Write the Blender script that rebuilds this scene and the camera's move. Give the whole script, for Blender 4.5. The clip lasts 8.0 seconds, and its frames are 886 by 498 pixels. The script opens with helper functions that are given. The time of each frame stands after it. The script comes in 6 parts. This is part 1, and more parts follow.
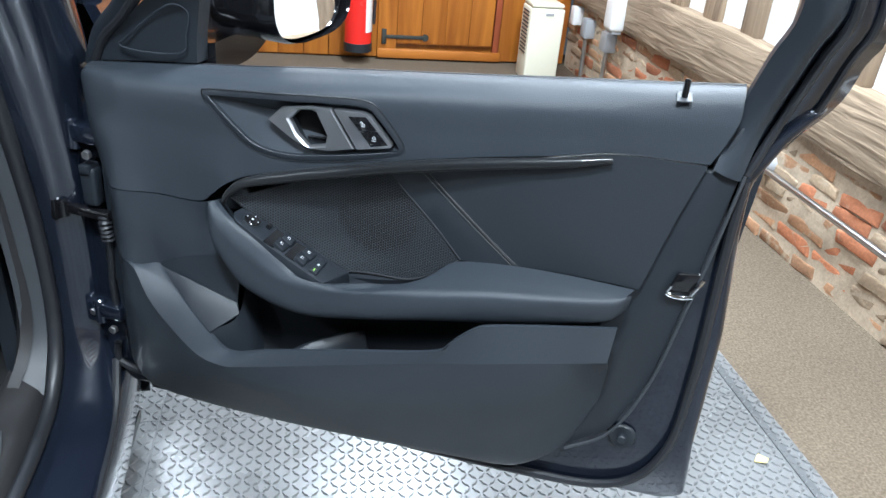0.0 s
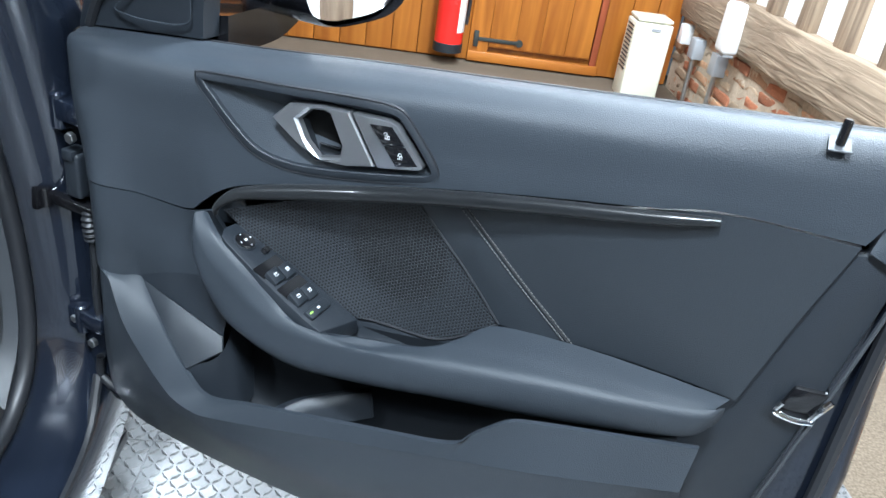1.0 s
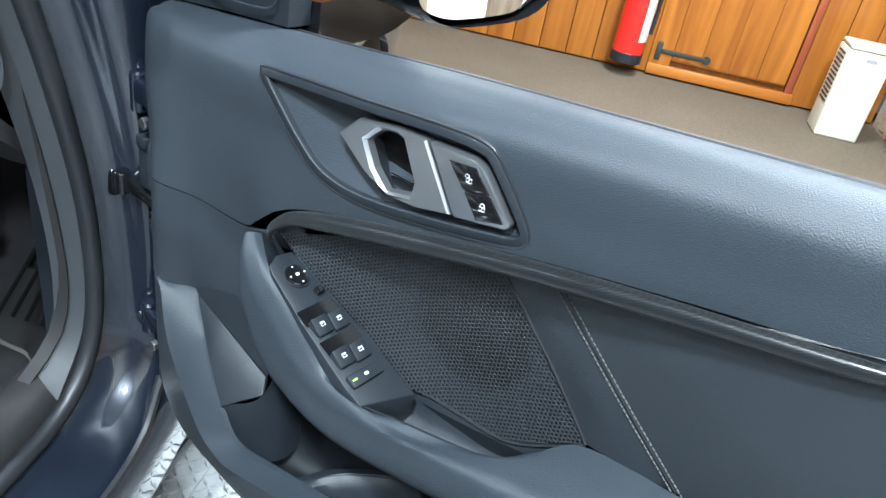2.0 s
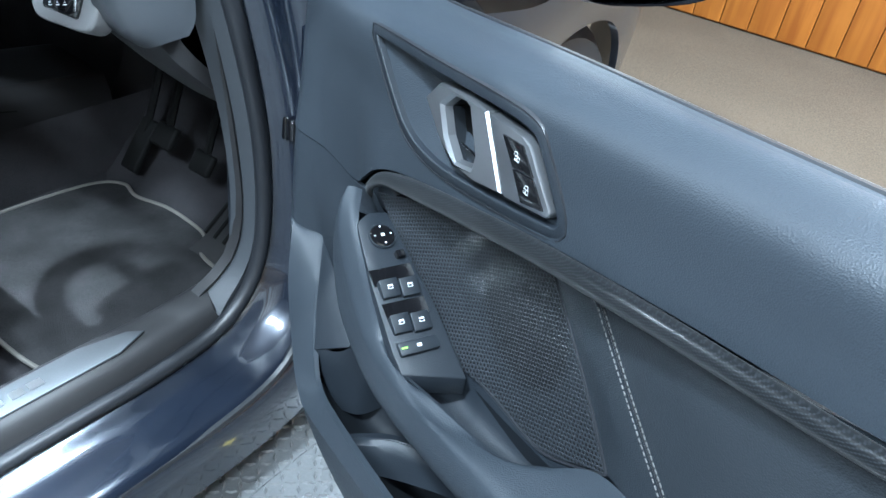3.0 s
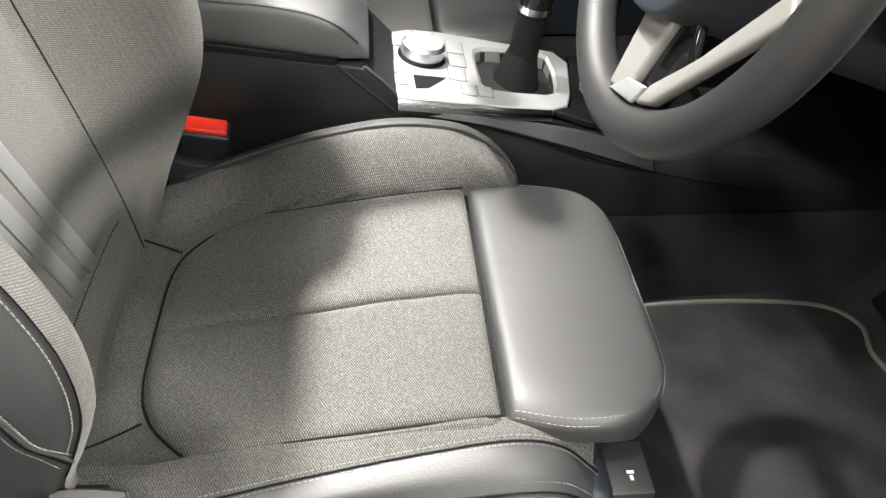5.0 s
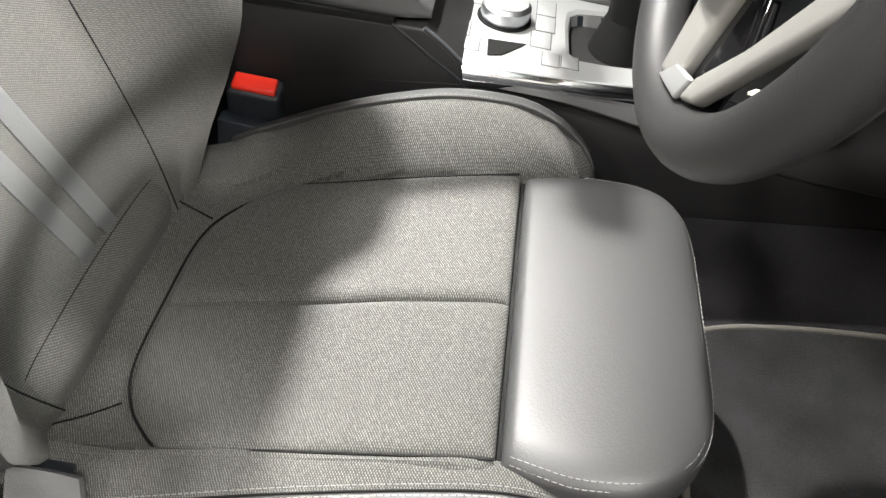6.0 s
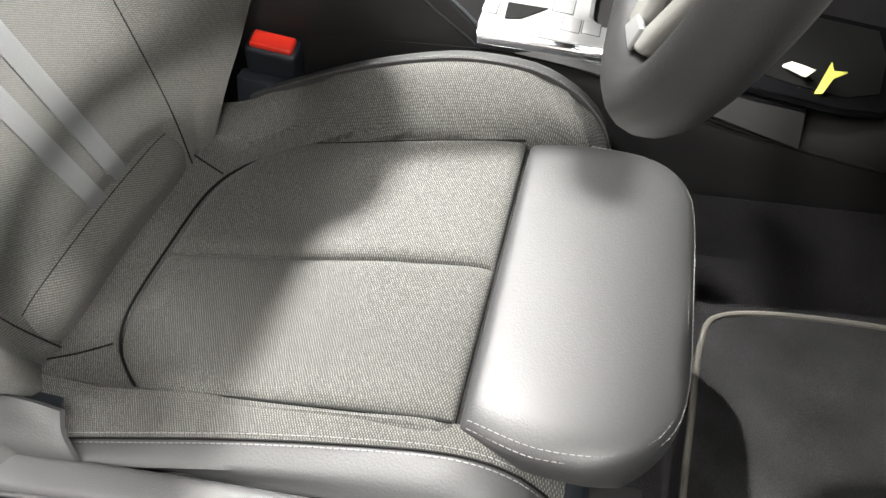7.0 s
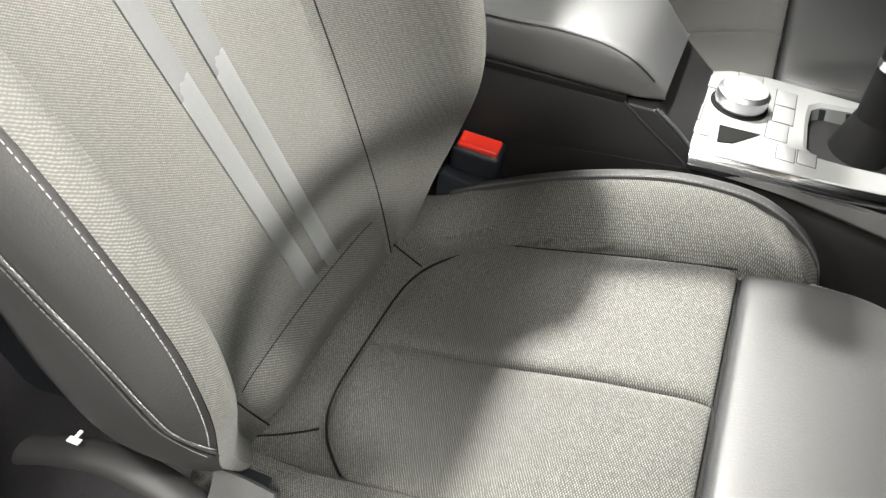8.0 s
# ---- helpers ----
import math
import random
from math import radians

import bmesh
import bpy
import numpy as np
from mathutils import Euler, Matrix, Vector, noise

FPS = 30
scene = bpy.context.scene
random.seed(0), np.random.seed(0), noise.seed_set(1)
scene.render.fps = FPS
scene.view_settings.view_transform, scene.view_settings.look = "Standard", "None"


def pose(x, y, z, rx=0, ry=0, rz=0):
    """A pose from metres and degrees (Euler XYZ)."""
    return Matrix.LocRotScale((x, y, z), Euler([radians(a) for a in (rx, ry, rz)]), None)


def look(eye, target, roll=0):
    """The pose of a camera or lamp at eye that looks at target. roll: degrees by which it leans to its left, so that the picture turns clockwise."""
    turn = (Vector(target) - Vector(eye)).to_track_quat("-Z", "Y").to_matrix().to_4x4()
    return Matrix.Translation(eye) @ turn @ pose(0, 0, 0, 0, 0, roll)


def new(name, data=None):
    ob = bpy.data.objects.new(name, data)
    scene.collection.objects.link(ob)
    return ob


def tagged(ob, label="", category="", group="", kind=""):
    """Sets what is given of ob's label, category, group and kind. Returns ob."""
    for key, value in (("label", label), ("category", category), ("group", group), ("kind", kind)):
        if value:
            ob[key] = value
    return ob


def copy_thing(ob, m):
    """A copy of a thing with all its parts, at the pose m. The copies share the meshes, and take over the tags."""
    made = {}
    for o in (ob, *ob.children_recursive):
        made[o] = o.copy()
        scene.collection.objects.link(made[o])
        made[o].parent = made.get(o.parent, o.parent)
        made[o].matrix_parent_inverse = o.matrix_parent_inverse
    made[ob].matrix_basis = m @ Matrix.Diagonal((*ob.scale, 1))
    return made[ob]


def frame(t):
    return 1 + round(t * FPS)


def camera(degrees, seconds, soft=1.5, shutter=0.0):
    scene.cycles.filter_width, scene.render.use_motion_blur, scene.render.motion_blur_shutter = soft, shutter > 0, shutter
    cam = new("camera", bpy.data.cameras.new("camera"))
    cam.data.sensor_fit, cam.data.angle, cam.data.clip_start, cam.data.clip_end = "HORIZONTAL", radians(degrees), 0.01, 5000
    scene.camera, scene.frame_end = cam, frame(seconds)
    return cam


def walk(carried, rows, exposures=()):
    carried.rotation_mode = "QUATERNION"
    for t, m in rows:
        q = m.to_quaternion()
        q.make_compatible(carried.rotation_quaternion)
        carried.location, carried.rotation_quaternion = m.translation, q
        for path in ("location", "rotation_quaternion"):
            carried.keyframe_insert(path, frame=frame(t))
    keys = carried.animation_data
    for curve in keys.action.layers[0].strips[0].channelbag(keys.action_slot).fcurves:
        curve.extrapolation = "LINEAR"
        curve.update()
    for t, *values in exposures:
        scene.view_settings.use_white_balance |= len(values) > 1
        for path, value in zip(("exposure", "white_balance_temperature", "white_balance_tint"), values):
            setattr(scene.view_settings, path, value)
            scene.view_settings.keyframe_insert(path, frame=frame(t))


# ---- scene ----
cam = camera(61.3, 8.0)
METRES, EYE, TILT, LEAN, TURN = 1.7, 1.2, -28.0, -4.5, -9.16
ROWS = [
    (0.0, 0.0, 0.0, 0.0, -0.0, 0.0, 0.0),
    (0.5, 0.014, 0.0702, 0.0143, 2.44, 0.29, -2.86),
    (1.0, 0.0241, 0.1519, 0.0352, 5.92, 0.07, -6.67),
    (1.5, 0.0118, 0.2239, 0.0578, 10.83, -0.72, -10.8),
    (3.0, 0.1134, 0.3351, 0.1044, 40.24, -10.33, -23.66),
    (3.5, 0.0523, 0.3579, 0.0961, 54.65, -17.07, -26.83),
    (4.0, -0.0493, 0.3548, 0.0872, 69.02, -24.26, -29.46),
    (4.5, -0.1468, 0.3239, 0.0865, 83.55, -32.71, -30.53),
    (5.0, -0.2421, 0.319, 0.0838, 94.85, -39.85, -30.6),
    (6.5, -0.3277, 0.416, 0.1022, 112.51, -52.64, -24.6),
    (7.0, -0.3322, 0.4287, 0.1051, 115.44, -54.12, -23.68),
    (7.5, -0.3266, 0.3943, 0.0955, 120.37, -54.34, -21.89),
    (8.0, -0.314, 0.3599, 0.0959, 125.44, -52.91, -21.65),
]
EXPOSURES = [(0.0, 0.62, 5480, 4), (1.0, 1.0, 5400, 3), (1.5, 1.2, 5800, 2), (1.8, 1.18, 5600, 0), (3.0, 1.2, 5050, -1), (3.4, 1.14, 5000, 0), (4.0, 0.94, 5950, 5), (4.5, 0.78, 6500, 8), (5.0, 0.52, 6700, 8), (6.5, 0.42, 6600, 8), (7.4, 0.55, 6600, 7), (8.0, 0.55, 6700, 6)]
walk(cam, [(t, pose(0, 0, EYE, TILT, LEAN, TURN) @ pose(METRES * x, METRES * y, METRES * z, 90 + pitch, roll, yaw)) for t, x, y, z, yaw, pitch, roll in ROWS], EXPOSURES)

# ---- light ----
world = bpy.data.worlds.new("world")
scene.world = world
world.use_nodes = True
world.node_tree.nodes["Background"].inputs["Color"].default_value = (0.9, 0.95, 1.0, 1)
world.node_tree.nodes["Background"].inputs["Strength"].default_value = 0.05


def lamp(x, y, z, watts, size, target=None, beam=0, colour=(1.0, 0.985, 0.96)):
    data = bpy.data.lights.new("unseen_ceiling_lamp", "AREA")
    data.shape, data.size, data.energy, data.color = "DISK", size, watts, colour
    if beam:
        data.spread = radians(beam)
    ob = new("unseen_ceiling_lamp", data)
    ob.matrix_world = look((x, y, z), target or (x, y + 0.001, 0))
    return ob


CEIL = 2.75
LAMPS = [(0.85, -1.0, 64, 0.6), (0.9, 1.6, 94, 0.6), (-0.24, -0.05, 74, 0.28), (-1.60, 0.02, 9.6, 0.07), (-2.75, 0.0, 40, 0.08), (-0.65, 2.9, 30, 0.28), (0.5, 3.5, 50, 0.6), (-4.0, -1.0, 30, 0.22)]
AIMED = {2.9: (-0.80, 0.22, 1.05), 0.02: (-0.95, 0.51, 0.47)}
BEAMS = {2.9: 31, 0.02: 30}
for lx, ly, watts, size in LAMPS:
    lamp(lx, ly, CEIL - 0.06, watts, size, AIMED.get(ly), BEAMS.get(ly, 0))

# ---- materials ----


def mat(name, colour, rough=0.5, metal=0.0, grain=0.0, scale=200.0, bump=0.0, bump_scale=None, spec=0.5, coat=0.0, spread=0.0, coarse=6.0, stain=0.15):
    """A surface with fine grain and a coarser unevenness in colour and gloss. spread: how far pieces differ from one another."""
    m = bpy.data.materials.new(name)
    m.use_nodes = True
    nt = m.node_tree
    b = nt.nodes["Principled BSDF"]
    b.inputs["Metallic"].default_value = metal
    b.inputs["Specular IOR Level"].default_value = spec
    b.inputs["Coat Weight"].default_value = coat
    b.inputs["Coat Roughness"].default_value = 0.04
    co = nt.nodes.new("ShaderNodeTexCoord")
    fine = nt.nodes.new("ShaderNodeTexNoise")
    fine.inputs["Scale"].default_value, fine.inputs["Detail"].default_value = scale, 4
    big = nt.nodes.new("ShaderNodeTexNoise")
    big.inputs["Scale"].default_value, big.inputs["Detail"].default_value = coarse, 5
    nt.links.new(co.outputs["Object"], fine.inputs["Vector"])
    nt.links.new(co.outputs["Object"], big.inputs["Vector"])
    add = nt.nodes.new("ShaderNodeMath")
    add.operation = "MULTIPLY_ADD"
    nt.links.new(fine.outputs["Fac"], add.inputs[0])
    add.inputs[1].default_value = grain
    add.inputs[2].default_value = 1 - grain / 2
    mul = nt.nodes.new("ShaderNodeMath")
    mul.operation = "MULTIPLY_ADD"
    nt.links.new(big.outputs["Fac"], mul.inputs[0])
    mul.inputs[1].default_value = stain * 2
    mul.inputs[2].default_value = 1 - stain
    prod = nt.nodes.new("ShaderNodeMath")
    prod.operation = "MULTIPLY"
    nt.links.new(add.outputs[0], prod.inputs[0])
    nt.links.new(mul.outputs[0], prod.inputs[1])
    last = prod
    if spread:
        info = nt.nodes.new("ShaderNodeObjectInfo")
        var = nt.nodes.new("ShaderNodeMath")
        var.operation = "MULTIPLY_ADD"
        nt.links.new(info.outputs["Random"], var.inputs[0])
        var.inputs[1].default_value = spread * 2
        var.inputs[2].default_value = 1 - spread
        last = nt.nodes.new("ShaderNodeMath")
        last.operation = "MULTIPLY"
        nt.links.new(prod.outputs[0], last.inputs[0])
        nt.links.new(var.outputs[0], last.inputs[1])
    tint = nt.nodes.new("ShaderNodeVectorMath")
    tint.operation = "SCALE"
    tint.inputs[0].default_value = colour[:3]
    nt.links.new(last.outputs[0], tint.inputs["Scale"])
    nt.links.new(tint.outputs[0], b.inputs["Base Color"])
    r = nt.nodes.new("ShaderNodeMath")
    r.operation = "MULTIPLY_ADD"
    nt.links.new(big.outputs["Fac"], r.inputs[0])
    r.inputs[1].default_value = 0.16
    r.inputs[2].default_value = max(rough - 0.08, 0.02)
    nt.links.new(r.outputs[0], b.inputs["Roughness"])
    if bump:
        relief = fine
        if bump_scale:
            relief = nt.nodes.new("ShaderNodeTexVoronoi")
            relief.inputs["Scale"].default_value = bump_scale
            nt.links.new(co.outputs["Object"], relief.inputs["Vector"])
        bp = nt.nodes.new("ShaderNodeBump")
        bp.inputs["Strength"].default_value, bp.inputs["Distance"].default_value = bump, 0.002
        nt.links.new(relief.outputs[0], bp.inputs["Height"])
        nt.links.new(bp.outputs[0], b.inputs["Normal"])
    return m


def weave(name, colour, light, pitch, rough=0.9, axes=(0, 1), cross=0.83, strength=0.6, rib=0.0, spread=1.0, sway=1.0):
    """Cloth: staggered bright stitches on a dark ground, at the pitch given in metres, with a diagonal twill."""
    m = mat(name, colour, rough, spec=0.2, grain=0.5, scale=900)
    nt = m.node_tree
    b = nt.nodes["Principled BSDF"]
    co = next(n for n in nt.nodes if n.type == "TEX_COORD")

    def math_node(op, a, b_value=None, c_value=None):
        n = nt.nodes.new("ShaderNodeMath")
        n.operation = op
        for i, v in enumerate((a, b_value, c_value)):
            if v is None:
                continue
            if isinstance(v, (int, float)):
                n.inputs[i].default_value = v
            else:
                nt.links.new(v, n.inputs[i])
        return n.outputs[0]

    # threads wander a little, so that no two rows run quite alike
    wander = nt.nodes.new("ShaderNodeTexNoise")
    wander.inputs["Scale"].default_value, wander.inputs["Detail"].default_value = 150, 2
    nt.links.new(co.outputs["Object"], wander.inputs["Vector"])
    phases = []
    for axis, length, bend in ((axes[1], pitch, 5.5 * sway), (axes[0], pitch * 2 * cross, -4.0 * sway)):
        dot = nt.nodes.new("ShaderNodeVectorMath")
        dot.operation = "DOT_PRODUCT"
        dot.inputs[1].default_value = [math.tau / length if k == axis else 0.0 for k in range(3)]
        nt.links.new(co.outputs["Object"], dot.inputs[0])
        phases.append(math_node("MULTIPLY_ADD", wander.outputs["Fac"], bend, dot.outputs["Value"]))
    knots = math_node("MULTIPLY", math_node("COSINE", phases[0]), math_node("COSINE", phases[1]))
    twill = math_node("COSINE", math_node("SUBTRACT", phases[0], phases[1]))
    pattern = math_node("MULTIPLY_ADD", twill, rib, math_node("MULTIPLY", knots, 1 - rib))
    yarn = nt.nodes.new("ShaderNodeTexNoise")
    yarn.inputs["Scale"].default_value, yarn.inputs["Detail"].default_value = 0.85 / pitch, 2
    nt.links.new(co.outputs["Object"], yarn.inputs["Vector"])
    uneven = math_node("MULTIPLY_ADD", yarn.outputs["Fac"], 1.5 * spread, -0.75 * spread)
    fac = nt.nodes.new("ShaderNodeMapRange")
    fac.interpolation_type = "SMOOTHSTEP"
    fac.inputs["From Min"].default_value, fac.inputs["From Max"].default_value = -0.25, 1.05
    nt.links.new(math_node("ADD", pattern, uneven), fac.inputs["Value"])
    mix = nt.nodes.new("ShaderNodeMix")
    mix.data_type = "RGBA"
    nt.links.new(fac.outputs[0], mix.inputs["Factor"])
    nt.links.new(b.inputs["Base Color"].links[0].from_socket, mix.inputs["A"])
    mix.inputs["B"].default_value = (*light, 1)
    nt.links.new(mix.outputs["Result"], b.inputs["Base Color"])
    bp = nt.nodes.new("ShaderNodeBump")
    bp.inputs["Strength"].default_value, bp.inputs["Distance"].default_value = strength, 0.001
    nt.links.new(fac.outputs[0], bp.inputs["Height"])
    nt.links.new(bp.outputs[0], b.inputs["Normal"])
    b.inputs["Sheen Weight"].default_value = 0.06
    return m


def dotted(name, colour, hole, pitch, axes, size=0.25):
    """A panel with small round holes in a staggered grid."""
    m = mat(name, colour, 0.5, grain=0.2, scale=600)
    nt = m.node_tree
    b = nt.nodes["Principled BSDF"]
    co = next(n for n in nt.nodes if n.type == "TEX_COORD")
    prods = []
    for sx, sy in ((1.0, 0.0), (0.5, 0.866), (-0.5, 0.866)):
        dot = nt.nodes.new("ShaderNodeVectorMath")
        dot.operation = "DOT_PRODUCT"
        v = [c * sx + d * sy for c, d in zip(axes[0], axes[1])]
        dot.inputs[1].default_value = [c * math.tau / (pitch * 0.866) for c in v]
        nt.links.new(co.outputs["Object"], dot.inputs[0])
        s = nt.nodes.new("ShaderNodeMath")
        s.operation = "COSINE"
        nt.links.new(dot.outputs["Value"], s.inputs[0])
        prods.append(s)
    a = nt.nodes.new("ShaderNodeMath")
    nt.links.new(prods[0].outputs[0], a.inputs[0])
    nt.links.new(prods[1].outputs[0], a.inputs[1])
    c = nt.nodes.new("ShaderNodeMath")
    nt.links.new(a.outputs[0], c.inputs[0])
    nt.links.new(prods[2].outputs[0], c.inputs[1])
    # the holes are open over the speaker and shallow dimples round it
    away = nt.nodes.new("ShaderNodeVectorMath")
    away.operation, away.name = "DISTANCE", "speaker"
    nt.links.new(co.outputs["Object"], away.inputs[0])
    opening = nt.nodes.new("ShaderNodeMapRange")
    opening.inputs["From Min"].default_value, opening.inputs["From Max"].default_value = 0.058, 0.066
    opening.inputs["To Min"].default_value, opening.inputs["To Max"].default_value = 0.75, 0.0
    nt.links.new(away.outputs["Value"], opening.inputs["Value"])
    wide = nt.nodes.new("ShaderNodeMath")
    nt.links.new(c.outputs[0], wide.inputs[0])
    nt.links.new(opening.outputs[0], wide.inputs[1])
    ramp = nt.nodes.new("ShaderNodeMapRange")
    ramp.inputs["From Min"].default_value, ramp.inputs["From Max"].default_value = -0.3, 0.4
    nt.links.new(wide.outputs[0], ramp.inputs["Value"])
    mix = nt.nodes.new("ShaderNodeMix")
    mix.data_type = "RGBA"
    nt.links.new(ramp.outputs[0], mix.inputs["Factor"])
    old = b.inputs["Base Color"].links[0].from_socket
    nt.links.new(old, mix.inputs["A"])
    mix.inputs["B"].default_value = (*hole, 1)
    nt.links.new(mix.outputs["Result"], b.inputs["Base Color"])
    bp = nt.nodes.new("ShaderNodeBump")
    bp.invert = True
    bp.inputs["Strength"].default_value, bp.inputs["Distance"].default_value = 0.8, 0.0015
    nt.links.new(ramp.outputs[0], bp.inputs["Height"])
    nt.links.new(bp.outputs[0], b.inputs["Normal"])
    return m


def wood(name, dark, light, scale, axis, rough=0.45, coat=0.0, bump=0.2):
    m = mat(name, light, rough, coat=coat, spread=0.12)
    nt = m.node_tree
    b = nt.nodes["Principled BSDF"]
    co = next(n for n in nt.nodes if n.type == "TEX_COORD")
    info = nt.nodes.new("ShaderNodeObjectInfo")
    shift = nt.nodes.new("ShaderNodeVectorMath")
    shift.operation = "ADD"
    nt.links.new(co.outputs["Object"], shift.inputs[0])
    off = nt.nodes.new("ShaderNodeVectorMath")
    off.operation = "SCALE"
    off.inputs[0].default_value = (7.0, 5.0, 9.0)
    nt.links.new(info.outputs["Random"], off.inputs["Scale"])
    nt.links.new(off.outputs[0], shift.inputs[1])
    mp = nt.nodes.new("ShaderNodeMapping")
    st = [scale] * 3
    st[axis] = scale * 0.07
    mp.inputs["Scale"].default_value = st
    nt.links.new(shift.outputs[0], mp.inputs["Vector"])
    n = nt.nodes.new("ShaderNodeTexNoise")
    n.inputs["Scale"].default_value, n.inputs["Detail"].default_value, n.inputs["Distortion"].default_value = 1.0, 6, 1.2
    nt.links.new(mp.outputs[0], n.inputs["Vector"])
    mix = nt.nodes.new("ShaderNodeMix")
    mix.data_type = "RGBA"
    rg = nt.nodes.new("ShaderNodeMapRange")
    rg.inputs["From Min"].default_value, rg.inputs["From Max"].default_value = 0.3, 0.7
    nt.links.new(n.outputs["Fac"], rg.inputs["Value"])
    nt.links.new(rg.outputs[0], mix.inputs["Factor"])
    mix.inputs["A"].default_value = (*dark, 1)
    old = b.inputs["Base Color"].links[0].from_socket
    nt.links.new(old, mix.inputs["B"])
    nt.links.new(mix.outputs["Result"], b.inputs["Base Color"])
    bp = nt.nodes.new("ShaderNodeBump")
    bp.inputs["Strength"].default_value, bp.inputs["Distance"].default_value = bump, 0.01
    nt.links.new(n.outputs["Fac"], bp.inputs["Height"])
    nt.links.new(bp.outputs[0], b.inputs["Normal"])
    return m


def limed(name, colour, cover):
    """Old brick, its face patched with lime mortar and worn edges."""
    m = mat(name, colour, 0.9, grain=0.9, scale=70, bump=0.9, spread=0.35, coarse=14, stain=0.45)
    nt = m.node_tree
    b = nt.nodes["Principled BSDF"]
    co = next(n for n in nt.nodes if n.type == "TEX_COORD")
    info = nt.nodes.new("ShaderNodeObjectInfo")
    off = nt.nodes.new("ShaderNodeVectorMath")
    off.operation = "SCALE"
    off.inputs[0].default_value = (31.0, 17.0, 23.0)
    nt.links.new(info.outputs["Random"], off.inputs["Scale"])
    shift = nt.nodes.new("ShaderNodeVectorMath")
    nt.links.new(co.outputs["Object"], shift.inputs[0])
    nt.links.new(off.outputs[0], shift.inputs[1])
    patch = nt.nodes.new("ShaderNodeTexNoise")
    patch.inputs["Scale"].default_value, patch.inputs["Detail"].default_value, patch.inputs["Roughness"].default_value = 13.0, 6, 0.65
    nt.links.new(shift.outputs[0], patch.inputs["Vector"])
    edge = nt.nodes.new("ShaderNodeMapRange")
    edge.inputs["From Min"].default_value, edge.inputs["From Max"].default_value = 0.80 - cover * 0.55, 0.92 - cover * 0.55
    nt.links.new(patch.outputs["Fac"], edge.inputs["Value"])
    mix = nt.nodes.new("ShaderNodeMix")
    mix.data_type = "RGBA"
    nt.links.new(edge.outputs[0], mix.inputs["Factor"])
    nt.links.new(b.inputs["Base Color"].links[0].from_socket, mix.inputs["A"])
    mix.inputs["B"].default_value = (0.50, 0.41, 0.30, 1)
    nt.links.new(mix.outputs["Result"], b.inputs["Base Color"])
    return m


SOFT = mat("soft_black_plastic", (0.0234, 0.0285, 0.0358), 0.47, grain=0.3, scale=700, bump=0.2, bump_scale=850, stain=0.14, spec=0.36)
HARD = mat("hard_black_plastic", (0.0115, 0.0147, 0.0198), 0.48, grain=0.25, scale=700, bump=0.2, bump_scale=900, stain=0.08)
SATIN = mat("satin_grey_plastic", (0.036, 0.0395, 0.045), 0.45, grain=0.15, scale=700, bump=0.12, bump_scale=900, stain=0.08)
LEATHER = mat("black_leather", (0.019, 0.0228, 0.028), 0.38, grain=0.2, scale=400, bump=0.18, bump_scale=800, stain=0.1)
SEATHIDE = mat("seat_leather", (0.032, 0.032, 0.0332), 0.47, grain=0.2, scale=400, bump=0.07, bump_scale=480, stain=0.1)
STRIPE = mat("leather_stripe", (0.092, 0.094, 0.096), 0.26, grain=0.15, scale=300, bump=0.04, bump_scale=500, spec=0.8)
CLOTH = weave("grey_cloth", (0.035, 0.035, 0.0335), (0.128, 0.126, 0.119), 0.0024, strength=0.2, rib=0.15, spread=1.0, sway=0.7)
CLOTHUP = weave("grey_cloth_upright", (0.053, 0.053, 0.050), (0.108, 0.106, 0.099), 0.0024, axes=(0, 2), strength=0.12, rib=0.45, spread=1.1, sway=0.45)
CARBON = weave("woven_carbon_foil", (0.006, 0.0066, 0.0075), (0.022, 0.024, 0.027), 0.0019, rough=0.3, axes=(0, 2), strength=0.05, rib=0.3, spread=0.5)
CARBON.node_tree.nodes["Principled BSDF"].inputs["Coat Weight"].default_value = 0.15
CARBON.node_tree.nodes["Principled BSDF"].inputs["Coat Roughness"].default_value = 0.12
CARPET = mat("dark_pile_carpet", (0.032, 0.0305, 0.033), 0.95, grain=1.2, scale=700, bump=1.0, spec=0.1, coarse=9, stain=0.5)
MATPILE = mat("floor_mat_pile", (0.026, 0.0255, 0.0265), 0.95, grain=1.2, scale=600, bump=1.0, spec=0.1, coarse=13, stain=0.85)
PIPING = mat("grey_piping", (0.11, 0.103, 0.092), 0.8, grain=0.4, scale=800)
THREAD = mat("grey_thread", (0.13, 0.13, 0.128), 0.8, grain=0.3, scale=900)
PAINT = mat("dark_metallic_paint", (0.011, 0.015, 0.026), 0.22, metal=0.35, coat=1.0, grain=0.3, scale=900, stain=0.1)
GLOSS = mat("gloss_black", (0.006, 0.006, 0.007), 0.08, coat=0.5, stain=0.05)
RUBBER = mat("rubber_seal", (0.014, 0.015, 0.018), 0.45, grain=0.3, scale=500, stain=0.15)
CHROME = mat("chrome", (0.75, 0.76, 0.78), 0.14, metal=1.0, stain=0.05)
ALU = mat("brushed_aluminium", (0.5, 0.51, 0.53), 0.36, metal=1.0, grain=0.2, scale=500, stain=0.06)
SILLPLATE = mat("brushed_sill_plate", (0.17, 0.178, 0.19), 0.52, metal=0.9, grain=0.25, scale=500, stain=0.08)
CABIN = mat("neutral_black_plastic", (0.021, 0.0205, 0.0215), 0.5, grain=0.2, scale=700, bump=0.12, bump_scale=1000, stain=0.1)
